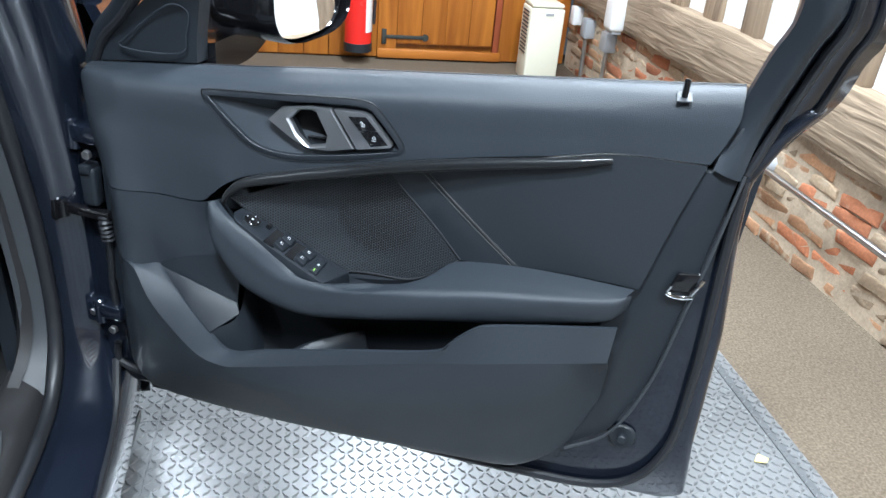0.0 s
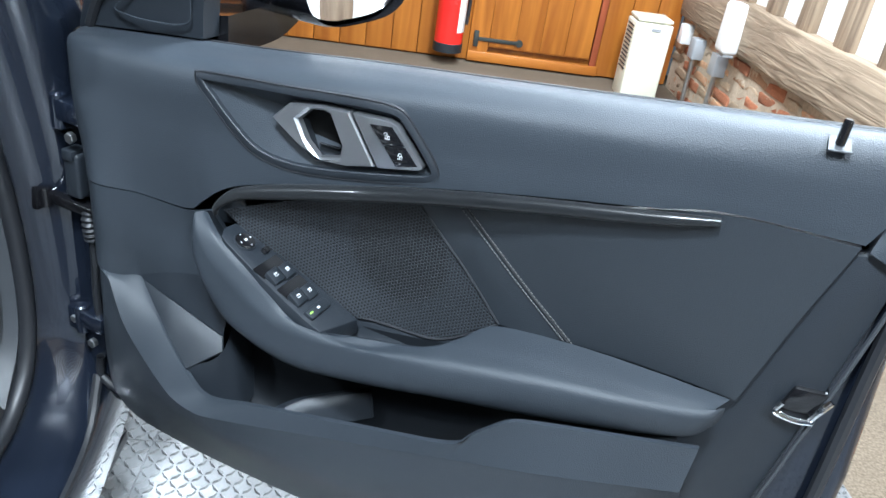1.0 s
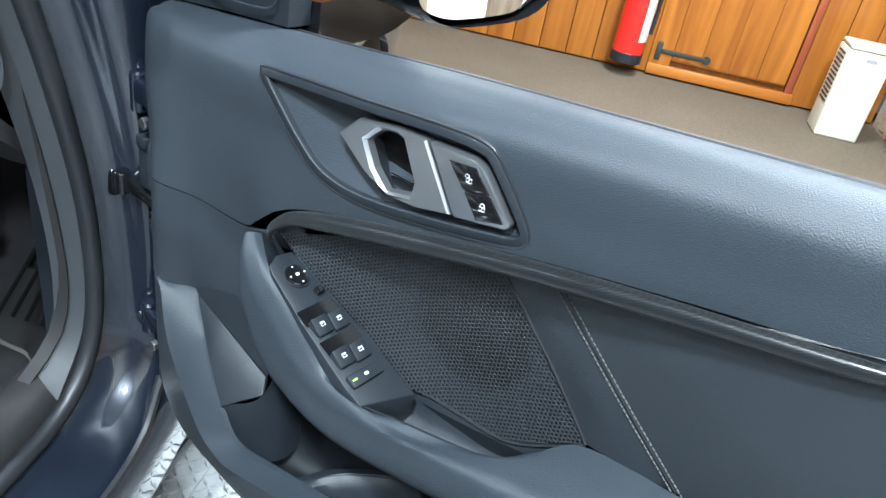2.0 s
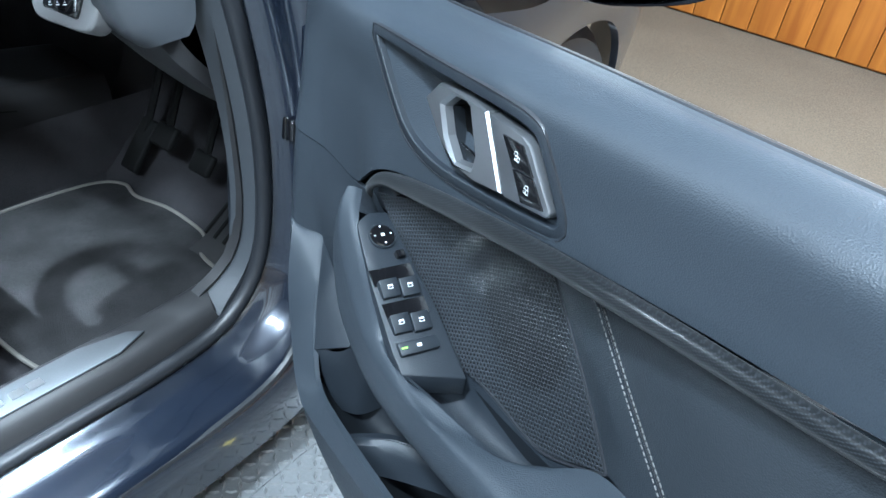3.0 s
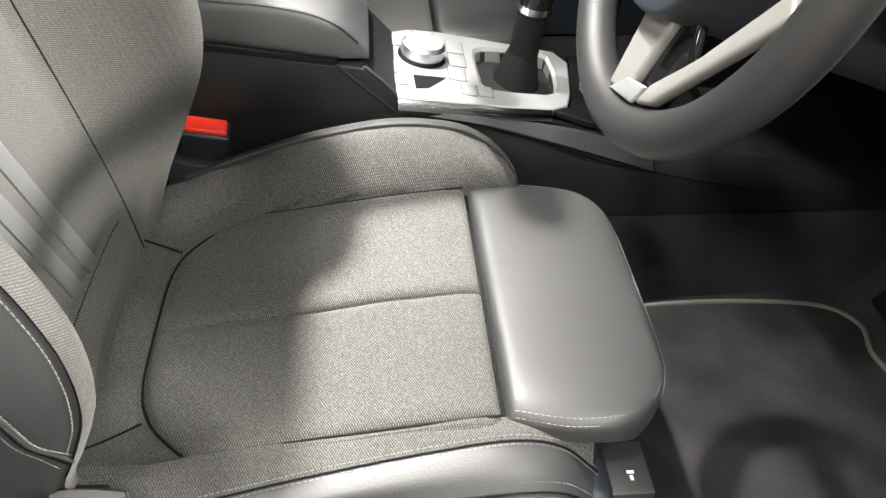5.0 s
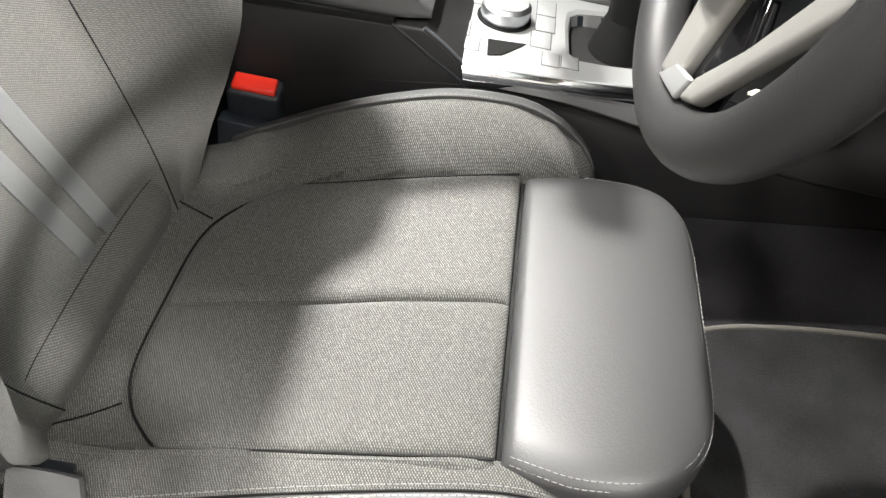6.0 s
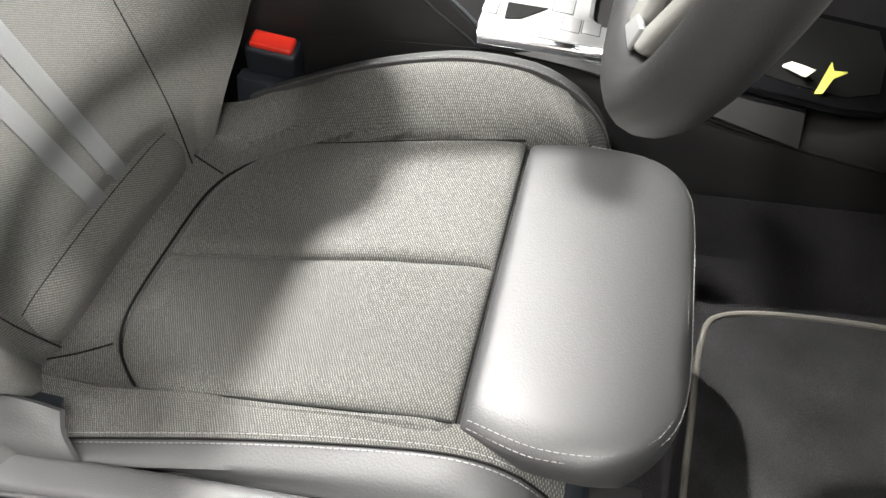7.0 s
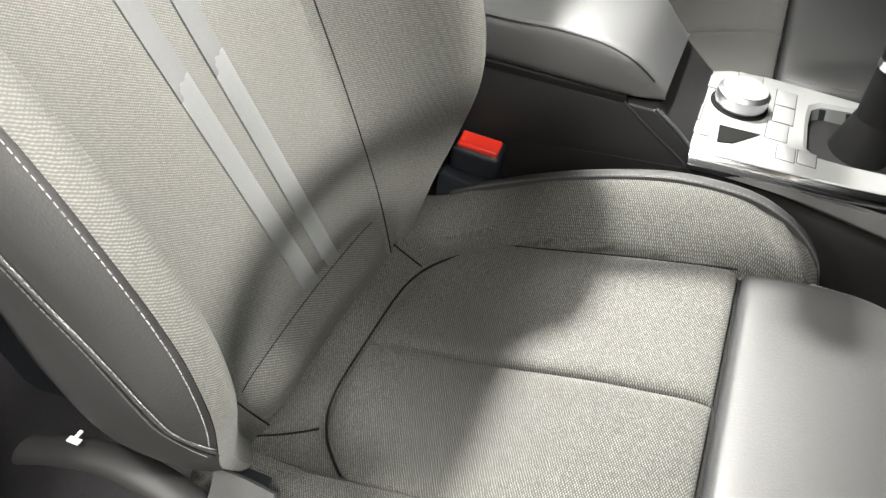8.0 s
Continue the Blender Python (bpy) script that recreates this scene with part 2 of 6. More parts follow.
SEATPLASTIC = mat("seat_grey_plastic", (0.050, 0.0495, 0.051), 0.46, grain=0.15, scale=700, bump=0.12, bump_scale=900, stain=0.08)
PEDALRUBBER = mat("black_pedal_rubber", (0.006, 0.006, 0.006), 0.7, grain=0.3, scale=400, stain=0.1, spec=0.12)
CONSOLEPLASTIC = mat("console_black_plastic", (0.0115, 0.011, 0.0115), 0.5, grain=0.2, scale=700, bump=0.1, bump_scale=1000, stain=0.12, spec=0.3)
ARMHIDE = mat("smooth_armrest_leather", (0.058, 0.058, 0.06), 0.46, grain=0.15, scale=500, bump=0.04, bump_scale=900, stain=0.1)
POCKET = mat("shaded_recess_plastic", (0.0065, 0.008, 0.0105), 0.55, grain=0.2, scale=700, bump=0.1, bump_scale=900, stain=0.1, spec=0.3)
SILVER = mat("satin_silver", (0.36, 0.37, 0.39), 0.32, metal=0.9, grain=0.1, scale=900, stain=0.05)
SPOKE = mat("satin_silver_paint", (0.30, 0.295, 0.28), 0.38, metal=0.35, grain=0.1, scale=900, stain=0.05)
SWITCHGREY = mat("satin_light_grey_plastic", (0.125, 0.125, 0.128), 0.4, grain=0.12, scale=700, bump=0.05, bump_scale=900, stain=0.08)
PALETRIM = mat("pale_console_trim", (0.40, 0.405, 0.41), 0.42, metal=0.6, grain=0.15, scale=800, stain=0.06)
STEEL = mat("galvanised_steel", (0.45, 0.46, 0.47), 0.35, metal=1.0, grain=0.3, scale=300)
MIRROR = mat("mirror_glass", (0.92, 0.93, 0.95), 0.02, metal=1.0, stain=0.0)
MIRROR.node_tree.nodes["Principled BSDF"].inputs["Roughness"].links and MIRROR.node_tree.links.remove(MIRROR.node_tree.nodes["Principled BSDF"].inputs["Roughness"].links[0])
MIRROR.node_tree.nodes["Principled BSDF"].inputs["Roughness"].default_value = 0.01
WHITEPRINT = mat("white_print", (0.62, 0.63, 0.64), 0.6)
GREENPRINT = mat("green_print", (0.35, 0.65, 0.1), 0.6)
REDPLASTIC = mat("red_plastic", (0.75, 0.035, 0.02), 0.35, stain=0.05)
YELLOW = mat("yellow_card", (0.75, 0.7, 0.1), 0.6)
HOLES = dotted("perforated_speaker_panel", (0.029, 0.033, 0.0395), (0.001, 0.001, 0.0013), 0.0044, ((math.cos(radians(-25.3)), math.sin(radians(-25.3)), 0), (0, 0, 1)))
TILE = mat("grey_plastic_tile", (0.205, 0.21, 0.215), 0.28, metal=0.3, grain=0.3, scale=200, bump=0.05, spread=0.05, stain=0.12)
TILEEDGE = mat("dark_tile_edge", (0.10, 0.105, 0.11), 0.5, grain=0.3, scale=200, stain=0.12)
ROOMCARPET = mat("brown_cord_carpet", (0.135, 0.108, 0.079), 0.95, grain=1.6, scale=150, bump=1.0, spec=0.1, coarse=3, stain=0.15)
BRICK = limed("old_brick", (0.40, 0.155, 0.075), 0.38)
PALEBRICK = limed("pale_brick", (0.43, 0.24, 0.13), 0.50)
BUFFBRICK = limed("buff_brick", (0.36, 0.27, 0.18), 0.45)
MORTAR = mat("lime_mortar", (0.46, 0.37, 0.27), 0.95, grain=0.6, scale=90, bump=0.9, coarse=9, stain=0.5)
PLASTER = mat("white_plaster", (0.72, 0.71, 0.68), 0.85, grain=0.1, scale=80, bump=0.3, stain=0.05)
CEILPAINT = mat("ceiling_paint", (0.30, 0.285, 0.265), 0.9, grain=0.1, scale=60, bump=0.2, stain=0.08)
WALLPAINT = mat("wall_paint", (0.30, 0.27, 0.235), 0.9, grain=0.1, scale=60, bump=0.2, stain=0.1)
OAK = wood("old_oak", (0.16, 0.115, 0.075), (0.34, 0.26, 0.18), 26, 1, rough=0.9, bump=1.0)
OAKUP = wood("old_oak_upright", (0.15, 0.105, 0.07), (0.32, 0.24, 0.16), 26, 2, rough=0.9, bump=1.0)
PINE = wood("orange_pine", (0.30, 0.092, 0.011), (0.50, 0.186, 0.025), 12, 2, rough=0.4, coat=0.25, bump=0.1)
PINEACROSS = wood("orange_pine_rail", (0.30, 0.092, 0.011), (0.50, 0.186, 0.025), 12, 0, rough=0.4, coat=0.25, bump=0.1)
REDWOOD = wood("red_brown_wood", (0.2, 0.05, 0.02), (0.34, 0.08, 0.03), 12, 2, rough=0.5)
IRON = mat("dark_iron", (0.05, 0.055, 0.05), 0.6, metal=0.5, grain=0.4, scale=120)
CREAM = mat("cream_plastic", (0.78, 0.76, 0.62), 0.45, grain=0.1, scale=200, stain=0.06)
WHITEPLASTIC = mat("white_plastic", (0.8, 0.8, 0.8), 0.4, stain=0.05)
GREYPLASTIC = mat("grey_plastic", (0.35, 0.36, 0.38), 0.5, stain=0.05)
EXTRED = mat("red_enamel", (0.72, 0.02, 0.015), 0.25, coat=0.5, stain=0.05)
LEAF = mat("dry_yellow_leaf", (0.75, 0.6, 0.2), 0.7, grain=0.4, scale=150)
GLOW = bpy.data.materials.new("lamp_diffuser")
GLOW.use_nodes = True
GLOW.node_tree.nodes["Principled BSDF"].inputs["Emission Color"].default_value = (1, 0.97, 0.92, 1)
GLOW.node_tree.nodes["Principled BSDF"].inputs["Emission Strength"].default_value = 6.0

# ---- building helpers ----


def spline(points, count, closed=False, along=None):
    """count points at even steps along a smooth curve through the points, or at even steps in the direction given."""
    pts = [Vector(p) for p in points]
    if len(pts) == 2:
        return [pts[0].lerp(pts[1], i / (count - 1)) for i in range(count)]
    dense = []
    n = len(pts)
    spans = n if closed else n - 1
    for i in range(spans):
        p1, p2 = pts[i], pts[(i + 1) % n]
        p0 = pts[(i - 1) % n] if closed or i > 0 else p1 * 2 - p2
        p3 = pts[(i + 2) % n] if closed or i + 2 < n else p2 * 2 - p1
        for k in range(12):
            t = k / 12
            dense.append(0.5 * ((2 * p1) + (p2 - p0) * t + (2 * p0 - 5 * p1 + 4 * p2 - p3) * t * t + (3 * p1 - p0 - 3 * p2 + p3) * t ** 3))
    dense.append(pts[0].copy() if closed else pts[-1].copy())
    length = [0.0]
    for a, b in zip(dense, dense[1:]):
        length.append(length[-1] + ((b - a).length if along is None else abs((b - a).dot(along)) + 1e-6))
    out, j = [], 0
    steps = count if closed else count - 1
    for i in range(count):
        want = length[-1] * i / steps
        while j < len(dense) - 2 and length[j + 1] < want:
            j += 1
        step = length[j + 1] - length[j]
        out.append(dense[j].lerp(dense[j + 1], (want - length[j]) / step if step > 1e-9 else 0))
    return out


def skin(bm, rows, closed=False):
    """Faces between rows of points of equal count; gives back the rows of verts."""
    vs = [[bm.verts.new(p) for p in row] for row in rows]
    for a, b in zip(vs, vs[1:]):
        m = len(a)
        for i in range(m if closed else m - 1):
            k = (i + 1) % m
            bm.faces.new((a[i], a[k], b[k], b[i]))
    return vs


def loft(curves, nu=24, nv=12, back=None, along=None):
    """A smooth sheet over the curves, with a back face and rim if back (an offset) is given."""
    bm = bmesh.new()
    rows = [spline(c, nu, False, along) for c in curves]
    cols = [spline([r[i] for r in rows], nv) if len(rows) > 2 else spline([rows[0][i], rows[1][i]], nv) for i in range(nu)]
    grid = [[cols[i][j] for i in range(nu)] for j in range(nv)]
    top = skin(bm, grid)
    if back is not None:
        close_back(bm, top, Vector(back))
    bmesh.ops.recalc_face_normals(bm, faces=bm.faces)
    return bm


def close_back(bm, top, off):
    low = [[bm.verts.new(v.co + off) for v in row] for row in top]
    nv, nu = len(top), len(top[0])
    for j in range(nv - 1):
        for i in range(nu - 1):
            bm.faces.new((low[j][i], low[j + 1][i], low[j + 1][i + 1], low[j][i + 1]))
    for j in range(nv - 1):
        for i in (0, nu - 1):
            bm.faces.new((top[j][i], low[j][i], low[j + 1][i], top[j + 1][i]))
    for i in range(nu - 1):
        for j in (0, nv - 1):
            bm.faces.new((top[j][i], low[j][i], low[j][i + 1], top[j][i + 1]))


def pad(base, normal, puff, depth, ns=24, nt=24, power=6, wrinkle=0.0):
    """An upholstered piece: base(s, t) is its sheet, swollen along normal, with rounded edges."""
    n = Vector(normal).normalized()
    rows = []
    for j in range(nt):
        row = []
        for i in range(ns):
            s, t = (1 - math.cos(math.pi * i / (ns - 1))) / 2, (1 - math.cos(math.pi * j / (nt - 1))) / 2
            e = (1 - abs(2 * s - 1) ** power) * (1 - abs(2 * t - 1) ** power)
            p = Vector(base(s, t))
            row.append(p + n * (puff * math.sqrt(max(e, 0)) + wrinkle * noise.noise(p * 14)))
        rows.append(row)
    bm = bmesh.new()
    top = skin(bm, rows)
    close_back(bm, top, n * -depth)
    bmesh.ops.recalc_face_normals(bm, faces=bm.faces)
    return bm


def tube(points, radius, count=40, sides=10, closed=False, flat=1.0, up=(0, 0, 1), smooth=True):
    """A round or flattened bar along a curve; radius may be a list from end to end."""
    path = spline(points, count, closed) if smooth else [Vector(p) for p in points]
    count = len(path)
    bm = bmesh.new()
    rows = []
    for i, p in enumerate(path):
        a, b = path[i - 1 if closed or i else 0], path[(i + 1) % count if closed else min(i + 1, count - 1)]
        d = (b - a).normalized()
        side = d.cross(Vector(up))
        if side.length < 1e-4:
            side = d.cross(Vector((1, 0, 0)))
        side.normalize()
        top = side.cross(d)
        r = radius if isinstance(radius, (int, float)) else float(np.interp(i / (count - 1), np.linspace(0, 1, len(radius)), radius))
        rows.append([p + side * (math.cos(q) * r) + top * (math.sin(q) * r * flat) for q in (math.tau * k / sides for k in range(sides))])
    if closed:
        rows.append(rows[0])
    vs = skin(bm, rows, True)
    if closed:
        bmesh.ops.remove_doubles(bm, verts=bm.verts, dist=1e-6)
    else:
        bm.faces.new(list(reversed(vs[0])))
        bm.faces.new(vs[-1])
    bmesh.ops.recalc_face_normals(bm, faces=bm.faces)
    return bm


def slab(outline, off, bevel=0.0, segments=2):
    """A flat plate with the outline given (points in order), thickened by off."""
    bm = bmesh.new()
    a = [bm.verts.new(p) for p in outline]
    b = [bm.verts.new(Vector(p) + Vector(off)) for p in outline]
    bm.faces.new(a)
    bm.faces.new(list(reversed(b)))
    n = len(a)
    for i in range(n):
        bm.faces.new((a[i], a[(i + 1) % n], b[(i + 1) % n], b[i]))
    bmesh.ops.recalc_face_normals(bm, faces=bm.faces)
    if bevel:
        bmesh.ops.bevel(bm, geom=list(bm.edges), offset=bevel, segments=segments, affect="EDGES", profile=0.5, clamp_overlap=True)
    return bm


def box(lo, hi, bevel=0.0, segments=2):
    (x0, y0, z0), (x1, y1, z1) = lo, hi
    return slab([(x0, y0, z0), (x1, y0, z0), (x1, y1, z0), (x0, y1, z0)], (0, 0, z1 - z0), bevel, segments)


def disc(centre, axis, radius, depth, sides=28, bevel=0.0, top=None):
    """A drum: its base at centre, rising along axis."""
    ax = Vector(axis).normalized()
    side = ax.orthogonal().normalized()
    other = ax.cross(side)
    c = Vector(centre)
    top = radius if top is None else top
    rings = [(0, radius), (depth - bevel, top), (depth, top - bevel)] if bevel else [(0, radius), (depth, top)]
    bm = bmesh.new()
    vs = skin(bm, [[c + ax * h + (side * math.cos(q) + other * math.sin(q)) * r for q in (math.tau * k / sides for k in range(sides))] for h, r in rings], True)
    bm.faces.new(vs[0])
    bm.faces.new(list(reversed(vs[-1])))
    bmesh.ops.recalc_face_normals(bm, faces=bm.faces)
    return bm


def merge(*bms):
    out = bmesh.new()
    for b in bms:
        me = bpy.data.meshes.new("part")
        b.to_mesh(me)
        b.free()
        out.from_mesh(me)
        bpy.data.meshes.remove(me)
    return out


def moved(bm, m):
    bmesh.ops.transform(bm, matrix=m, verts=bm.verts)
    return bm


def part(name, bm, material, parent=None, label="", smooth=True, angle=38):
    """Links a bmesh, given in world places, as one mesh object under parent."""
    lo = Vector([min(v.co[i] for v in bm.verts) for i in range(3)])
    hi = Vector([max(v.co[i] for v in bm.verts) for i in range(3)])
    mid = (lo + hi) / 2
    if parent is None:
        mid.z = lo.z
    bmesh.ops.translate(bm, vec=-mid, verts=bm.verts)
    me = bpy.data.meshes.new(name)
    bm.to_mesh(me)
    bm.free()
    me.materials.append(material)
    if smooth:
        me.shade_smooth()
        me.set_sharp_from_angle(angle=radians(angle))
    ob = new(name, me)
    ob.location = mid
    if parent is not None:
        ob.parent = parent
        base = Vector()
        p = parent
        while p is not None:
            base += p.location
            p = p.parent
        ob.location = mid - base
    if label:
        tagged(ob, label)
    return ob


def empty(name, x, y, z, label, category, group="", kind=""):
    ob = new(name)
    ob.location = (x, y, z)
    return tagged(ob, label, category, group, kind)


def band(points, profile, place, count=90):
    """A moulded band round a closed outline in the plane; profile gives (outwards, up) pairs, place turns them into the world."""
    path = spline([(a, b, 0) for a, b in points], count, True)
    area = sum(p.x * q.y - q.x * p.y for p, q in zip(path, path[1:] + path[:1]))
    rows = []
    for i, p in enumerate(path):
        d = (path[(i + 1) % count] - path[i - 1]).normalized()
        out = Vector((d.y, -d.x, 0)) * (1 if area > 0 else -1)
        rows.append([place(p.x + out.x * o, p.y + out.y * o, h) for o, h in profile])
    bm = bmesh.new()
    skin(bm, rows + [rows[0]])
    bmesh.ops.remove_doubles(bm, verts=bm.verts, dist=1e-6)
    bmesh.ops.recalc_face_normals(bm, faces=bm.faces)
    return bm


def stitches(points, step=0.0055, r=0.0006, lift=(0, 0, 0)):
    """A row of thread stitches along a curve."""
    length = sum((Vector(b) - Vector(a)).length for a, b in zip(points, points[1:]))
    n = max(int(length / step), 2)
    path = spline(points, n * 2)
    bm = bmesh.new()
    for i in range(0, n * 2 - 1, 2):
        a, b = path[i] + Vector(lift), path[i + 1] + Vector(lift)
        b = a + (b - a) * 1.35
        d = (b - a).normalized()
        s = d.orthogonal().normalized() * r
        t = d.cross(s)
        ring = [[bm.verts.new(p + s * math.cos(q) + t * math.sin(q)) for q in (0, 1.57, 3.14, 4.71)] for p in (a, b)]
        for k in range(4):
            bm.faces.new((ring[0][k], ring[0][(k + 1) % 4], ring[1][(k + 1) % 4], ring[1][k]))
        bm.faces.new(ring[0])
        bm.faces.new(list(reversed(ring[1])))
    bmesh.ops.recalc_face_normals(bm, faces=bm.faces)
    return bm


# ---- the room ----
WALLX, BACKY, ROOMW, ROOMS = 1.69, 4.85, -6.0, -5.0
floor = part("floor", box((ROOMW, ROOMS, -0.1), (WALLX + 0.3, BACKY + 0.3, -0.012)), ROOMCARPET, smooth=False)
tagged(floor, "brown cord carpet over the whole showroom floor", "floor", kind="structure")
ceiling = part("ceiling", box((ROOMW, ROOMS, CEIL), (WALLX + 0.3, BACKY + 0.3, CEIL + 0.1)), CEILPAINT, smooth=False)
tagged(ceiling, "plain ceiling of the showroom out of view, toned down to limit bounce", "ceiling", kind="structure")
wall_west = part("wall_west", box((ROOMW - 0.2, ROOMS, -0.012), (ROOMW, BACKY, CEIL)), WALLPAINT, smooth=False)
tagged(wall_west, "plain stone-coloured wall out of view", "wall", kind="structure")
wall_south = part("wall_south", box((ROOMW, ROOMS - 0.2, -0.012), (WALLX, ROOMS, CEIL)), WALLPAINT, smooth=False)
tagged(wall_south, "plain stone-coloured wall out of view", "wall", kind="structure")
wall_north = part("wall_north", box((ROOMW, BACKY + 0.03, -0.012), (WALLX, BACKY + 0.2, CEIL)), PINE, smooth=False)
tagged(wall_north, "orange varnished pine boarded wall", "wall", kind="structure")
wall_east = part("wall_east", box((WALLX + 0.02, ROOMS, -0.012), (WALLX + 0.3, BACKY, 0.43)), MORTAR, smooth=False)
tagged(wall_east, "old brick plinth wall with timber framing above", "wall", kind="structure")
part("plaster_panel", box((WALLX + 0.05, ROOMS, 0.6), (WALLX + 0.3, BACKY, CEIL)), PLASTER, wall_east, "white plaster panel between oak studs", smooth=False)


def rough_beam(lo, hi, amount=0.012, cuts=14, axis=1, seed=0):
    """An old hewn timber, its faces wavy and its edges worn."""
    bm = box(lo, hi, 0.012, 2)
    long_edges = [e for e in bm.edges if abs((e.verts[0].co - e.verts[1].co)[axis]) > 0.5 * (hi[axis] - lo[axis])]
    bmesh.ops.subdivide_edges(bm, edges=long_edges, cuts=cuts, use_grid_fill=True)
    for v in bm.verts:
        p = v.co * 3 + Vector((seed, seed * 2.3, 0))
        v.co += Vector((noise.noise(p), 0, noise.noise(p + Vector((9, 1, 4))))) * amount if axis == 1 else Vector((noise.noise(p), noise.noise(p + Vector((3, 7, 1))), 0)) * amount
    return bm


part("sill_beam", rough_beam((WALLX - 0.03, ROOMS, 0.43), (WALLX + 0.2, BACKY, 0.655), 0.025, 60, 1), OAK, wall_east, "weathered horizontal oak sill beam")
stud_y = 1.40
while stud_y < 4.5:
    part("stud", rough_beam((WALLX + 0.01, stud_y, 0.65), (WALLX + 0.16, stud_y + 0.12, CEIL), 0.012, 12, 2, stud_y), OAKUP, wall_east, "upright oak stud")
    stud_y += 0.325
stud_y = 1.40 - 0.325
while stud_y > -4.5:
    part("stud", rough_beam((WALLX + 0.01, stud_y, 0.65), (WALLX + 0.16, stud_y + 0.12, CEIL), 0.012, 12, 2, stud_y), OAKUP, wall_east, "upright oak stud")
    stud_y -= 0.325

# pipe along the brickwork
part("conduit", tube([(WALLX - 0.03, -1.0, 0.25), (WALLX - 0.03, 1.0, 0.255), (WALLX - 0.03, 2.36, 0.26)], 0.012, 30, 10), STEEL, wall_east, "grey painted conduit pipe")
part("conduit_box", disc((WALLX + 0.02, 2.38, 0.265), (-1, 0, 0), 0.035, 0.07, 20, 0.006), GREYPLASTIC, wall_east, "round grey conduit box")
part("conduit", tube([(WALLX - 0.02, 4.06, 0.05), (WALLX - 0.02, 4.06, 0.27)], 0.014, 12, 10), STEEL, wall_east, "grey painted conduit pipe")
part("conduit", tube([(WALLX - 0.02, 4.40, 0.0), (WALLX - 0.02, 4.42, 0.27)], 0.014, 12, 10), STEEL, wall_east, "grey painted conduit pipe")
for sy, sz, w in ((4.03, 0.27, 0.09), (4.38, 0.27, 0.09), (4.62, 0.30, 0.07)):
    sock = part("socket_box", box((WALLX - 0.045, sy, sz), (WALLX + 0.02, sy + w, sz + 0.11), 0.006), GREYPLASTIC if w > 0.08 else WHITEPLASTIC)
    tagged(sock, "grey plastic socket box on the brick wall", "socket", "wall sockets")
sensor = empty("wall_dispenser", WALLX - 0.05, 3.95, 0.42, "white plastic dispenser box hung on the brick wall", "dispenser")
part("housing", box((WALLX - 0.10, 3.86, 0.42), (WALLX - 0.02, 3.99, 0.66), 0.02, 3), WHITEPLASTIC, sensor)
part("base", box((WALLX - 0.085, 3.875, 0.405), (WALLX - 0.03, 3.975, 0.43), 0.006), GREYPLASTIC, sensor)

# pine cupboard in the far wall
cupboard = empty("cupboard", 0.82, BACKY, 0.0, "orange varnished pine cupboard front built into the wall", "cupboard")
for i in range(14):
    x0 = -1.75 + i * 0.157
    part("plank", box((x0, BACKY, 0.0), (x0 + 0.153, BACKY + 0.03, 2.2), 0.004), PINE, cupboard)
door_leaf = part("door", box((0.56, BACKY - 0.02, 0.09), (1.19, BACKY - 0.004, 2.0), 0.004), PINE, cupboard, "pine cupboard door")
for x0, x1 in ((0.44, 0.56),):
    part("stile", box((x0, BACKY - 0.03, 0.0), (x1, BACKY + 0.0, 2.2), 0.005), PINE, cupboard)
part("stile", box((1.195, BACKY - 0.03, 0.0), (1.235, BACKY, 2.2), 0.005), REDWOOD, cupboard, "red-brown timber edge")
part("plinth", box((0.44, BACKY - 0.035, 0.0), (1.25, BACKY - 0.002, 0.06), 0.006), PINEACROSS, cupboard)
for i in range(3):
    x0 = 1.24 + i * 0.152
    part("plank", box((x0, BACKY - 0.01, 0.0), (x0 + 0.148, BACKY + 0.03, 2.2), 0.004), PINE, cupboard)
for i in range(4):
    x0 = 0.565 + i * 0.156
    part("board", box((x0, BACKY - 0.028, 0.1), (x0 + 0.153, BACKY - 0.019, 2.0), 0.003), PINE, door_leaf)
part("strap_hinge", merge(box((0.47, BACKY - 0.04, 0.125), (0.74, BACKY - 0.029, 0.148), 0.003), disc((0.745, BACKY - 0.029, 0.137), (0, -1, 0), 0.022, 0.01, 12), box((0.465, BACKY - 0.045, 0.09), (0.495, BACKY - 0.029, 0.185), 0.004)), IRON, door_leaf, "black iron strap hinge")

# fire extinguisher
EXZ = 0.075
ext = empty("fire_extinguisher", 0.31, 4.74, EXZ, "red fire extinguisher with a white label, hung on the wall", "fire extinguisher")
part("foot_ring", disc((0.31, 4.74, EXZ - 0.012), (0, 0, 1), 0.088, 0.06, 28, 0.01), HARD, ext, "black plastic foot ring")
part("cylinder", merge(disc((0.31, 4.74, EXZ + 0.04), (0, 0, 1), 0.085, 0.40, 32), disc((0.31, 4.74, EXZ + 0.44), (0, 0, 1), 0.085, 0.08, 32, 0, 0.03)), EXTRED, ext)
part("paper_label", merge(*[slab([(0.31 + 0.087 * math.sin(a), 4.74 - 0.087 * math.cos(a), EXZ + 0.11), (0.31 + 0.087 * math.sin(a + 0.2), 4.74 - 0.087 * math.cos(a + 0.2), EXZ + 0.11), (0.31 + 0.087 * math.sin(a + 0.2), 4.74 - 0.087 * math.cos(a + 0.2), EXZ + 0.38), (0.31 + 0.087 * math.sin(a), 4.74 - 0.087 * math.cos(a), EXZ + 0.38)], (0, -0.001, 0)) for a in (0.5, 0.7, 0.9, 1.1)]), WHITEPLASTIC, ext, "white paper label")
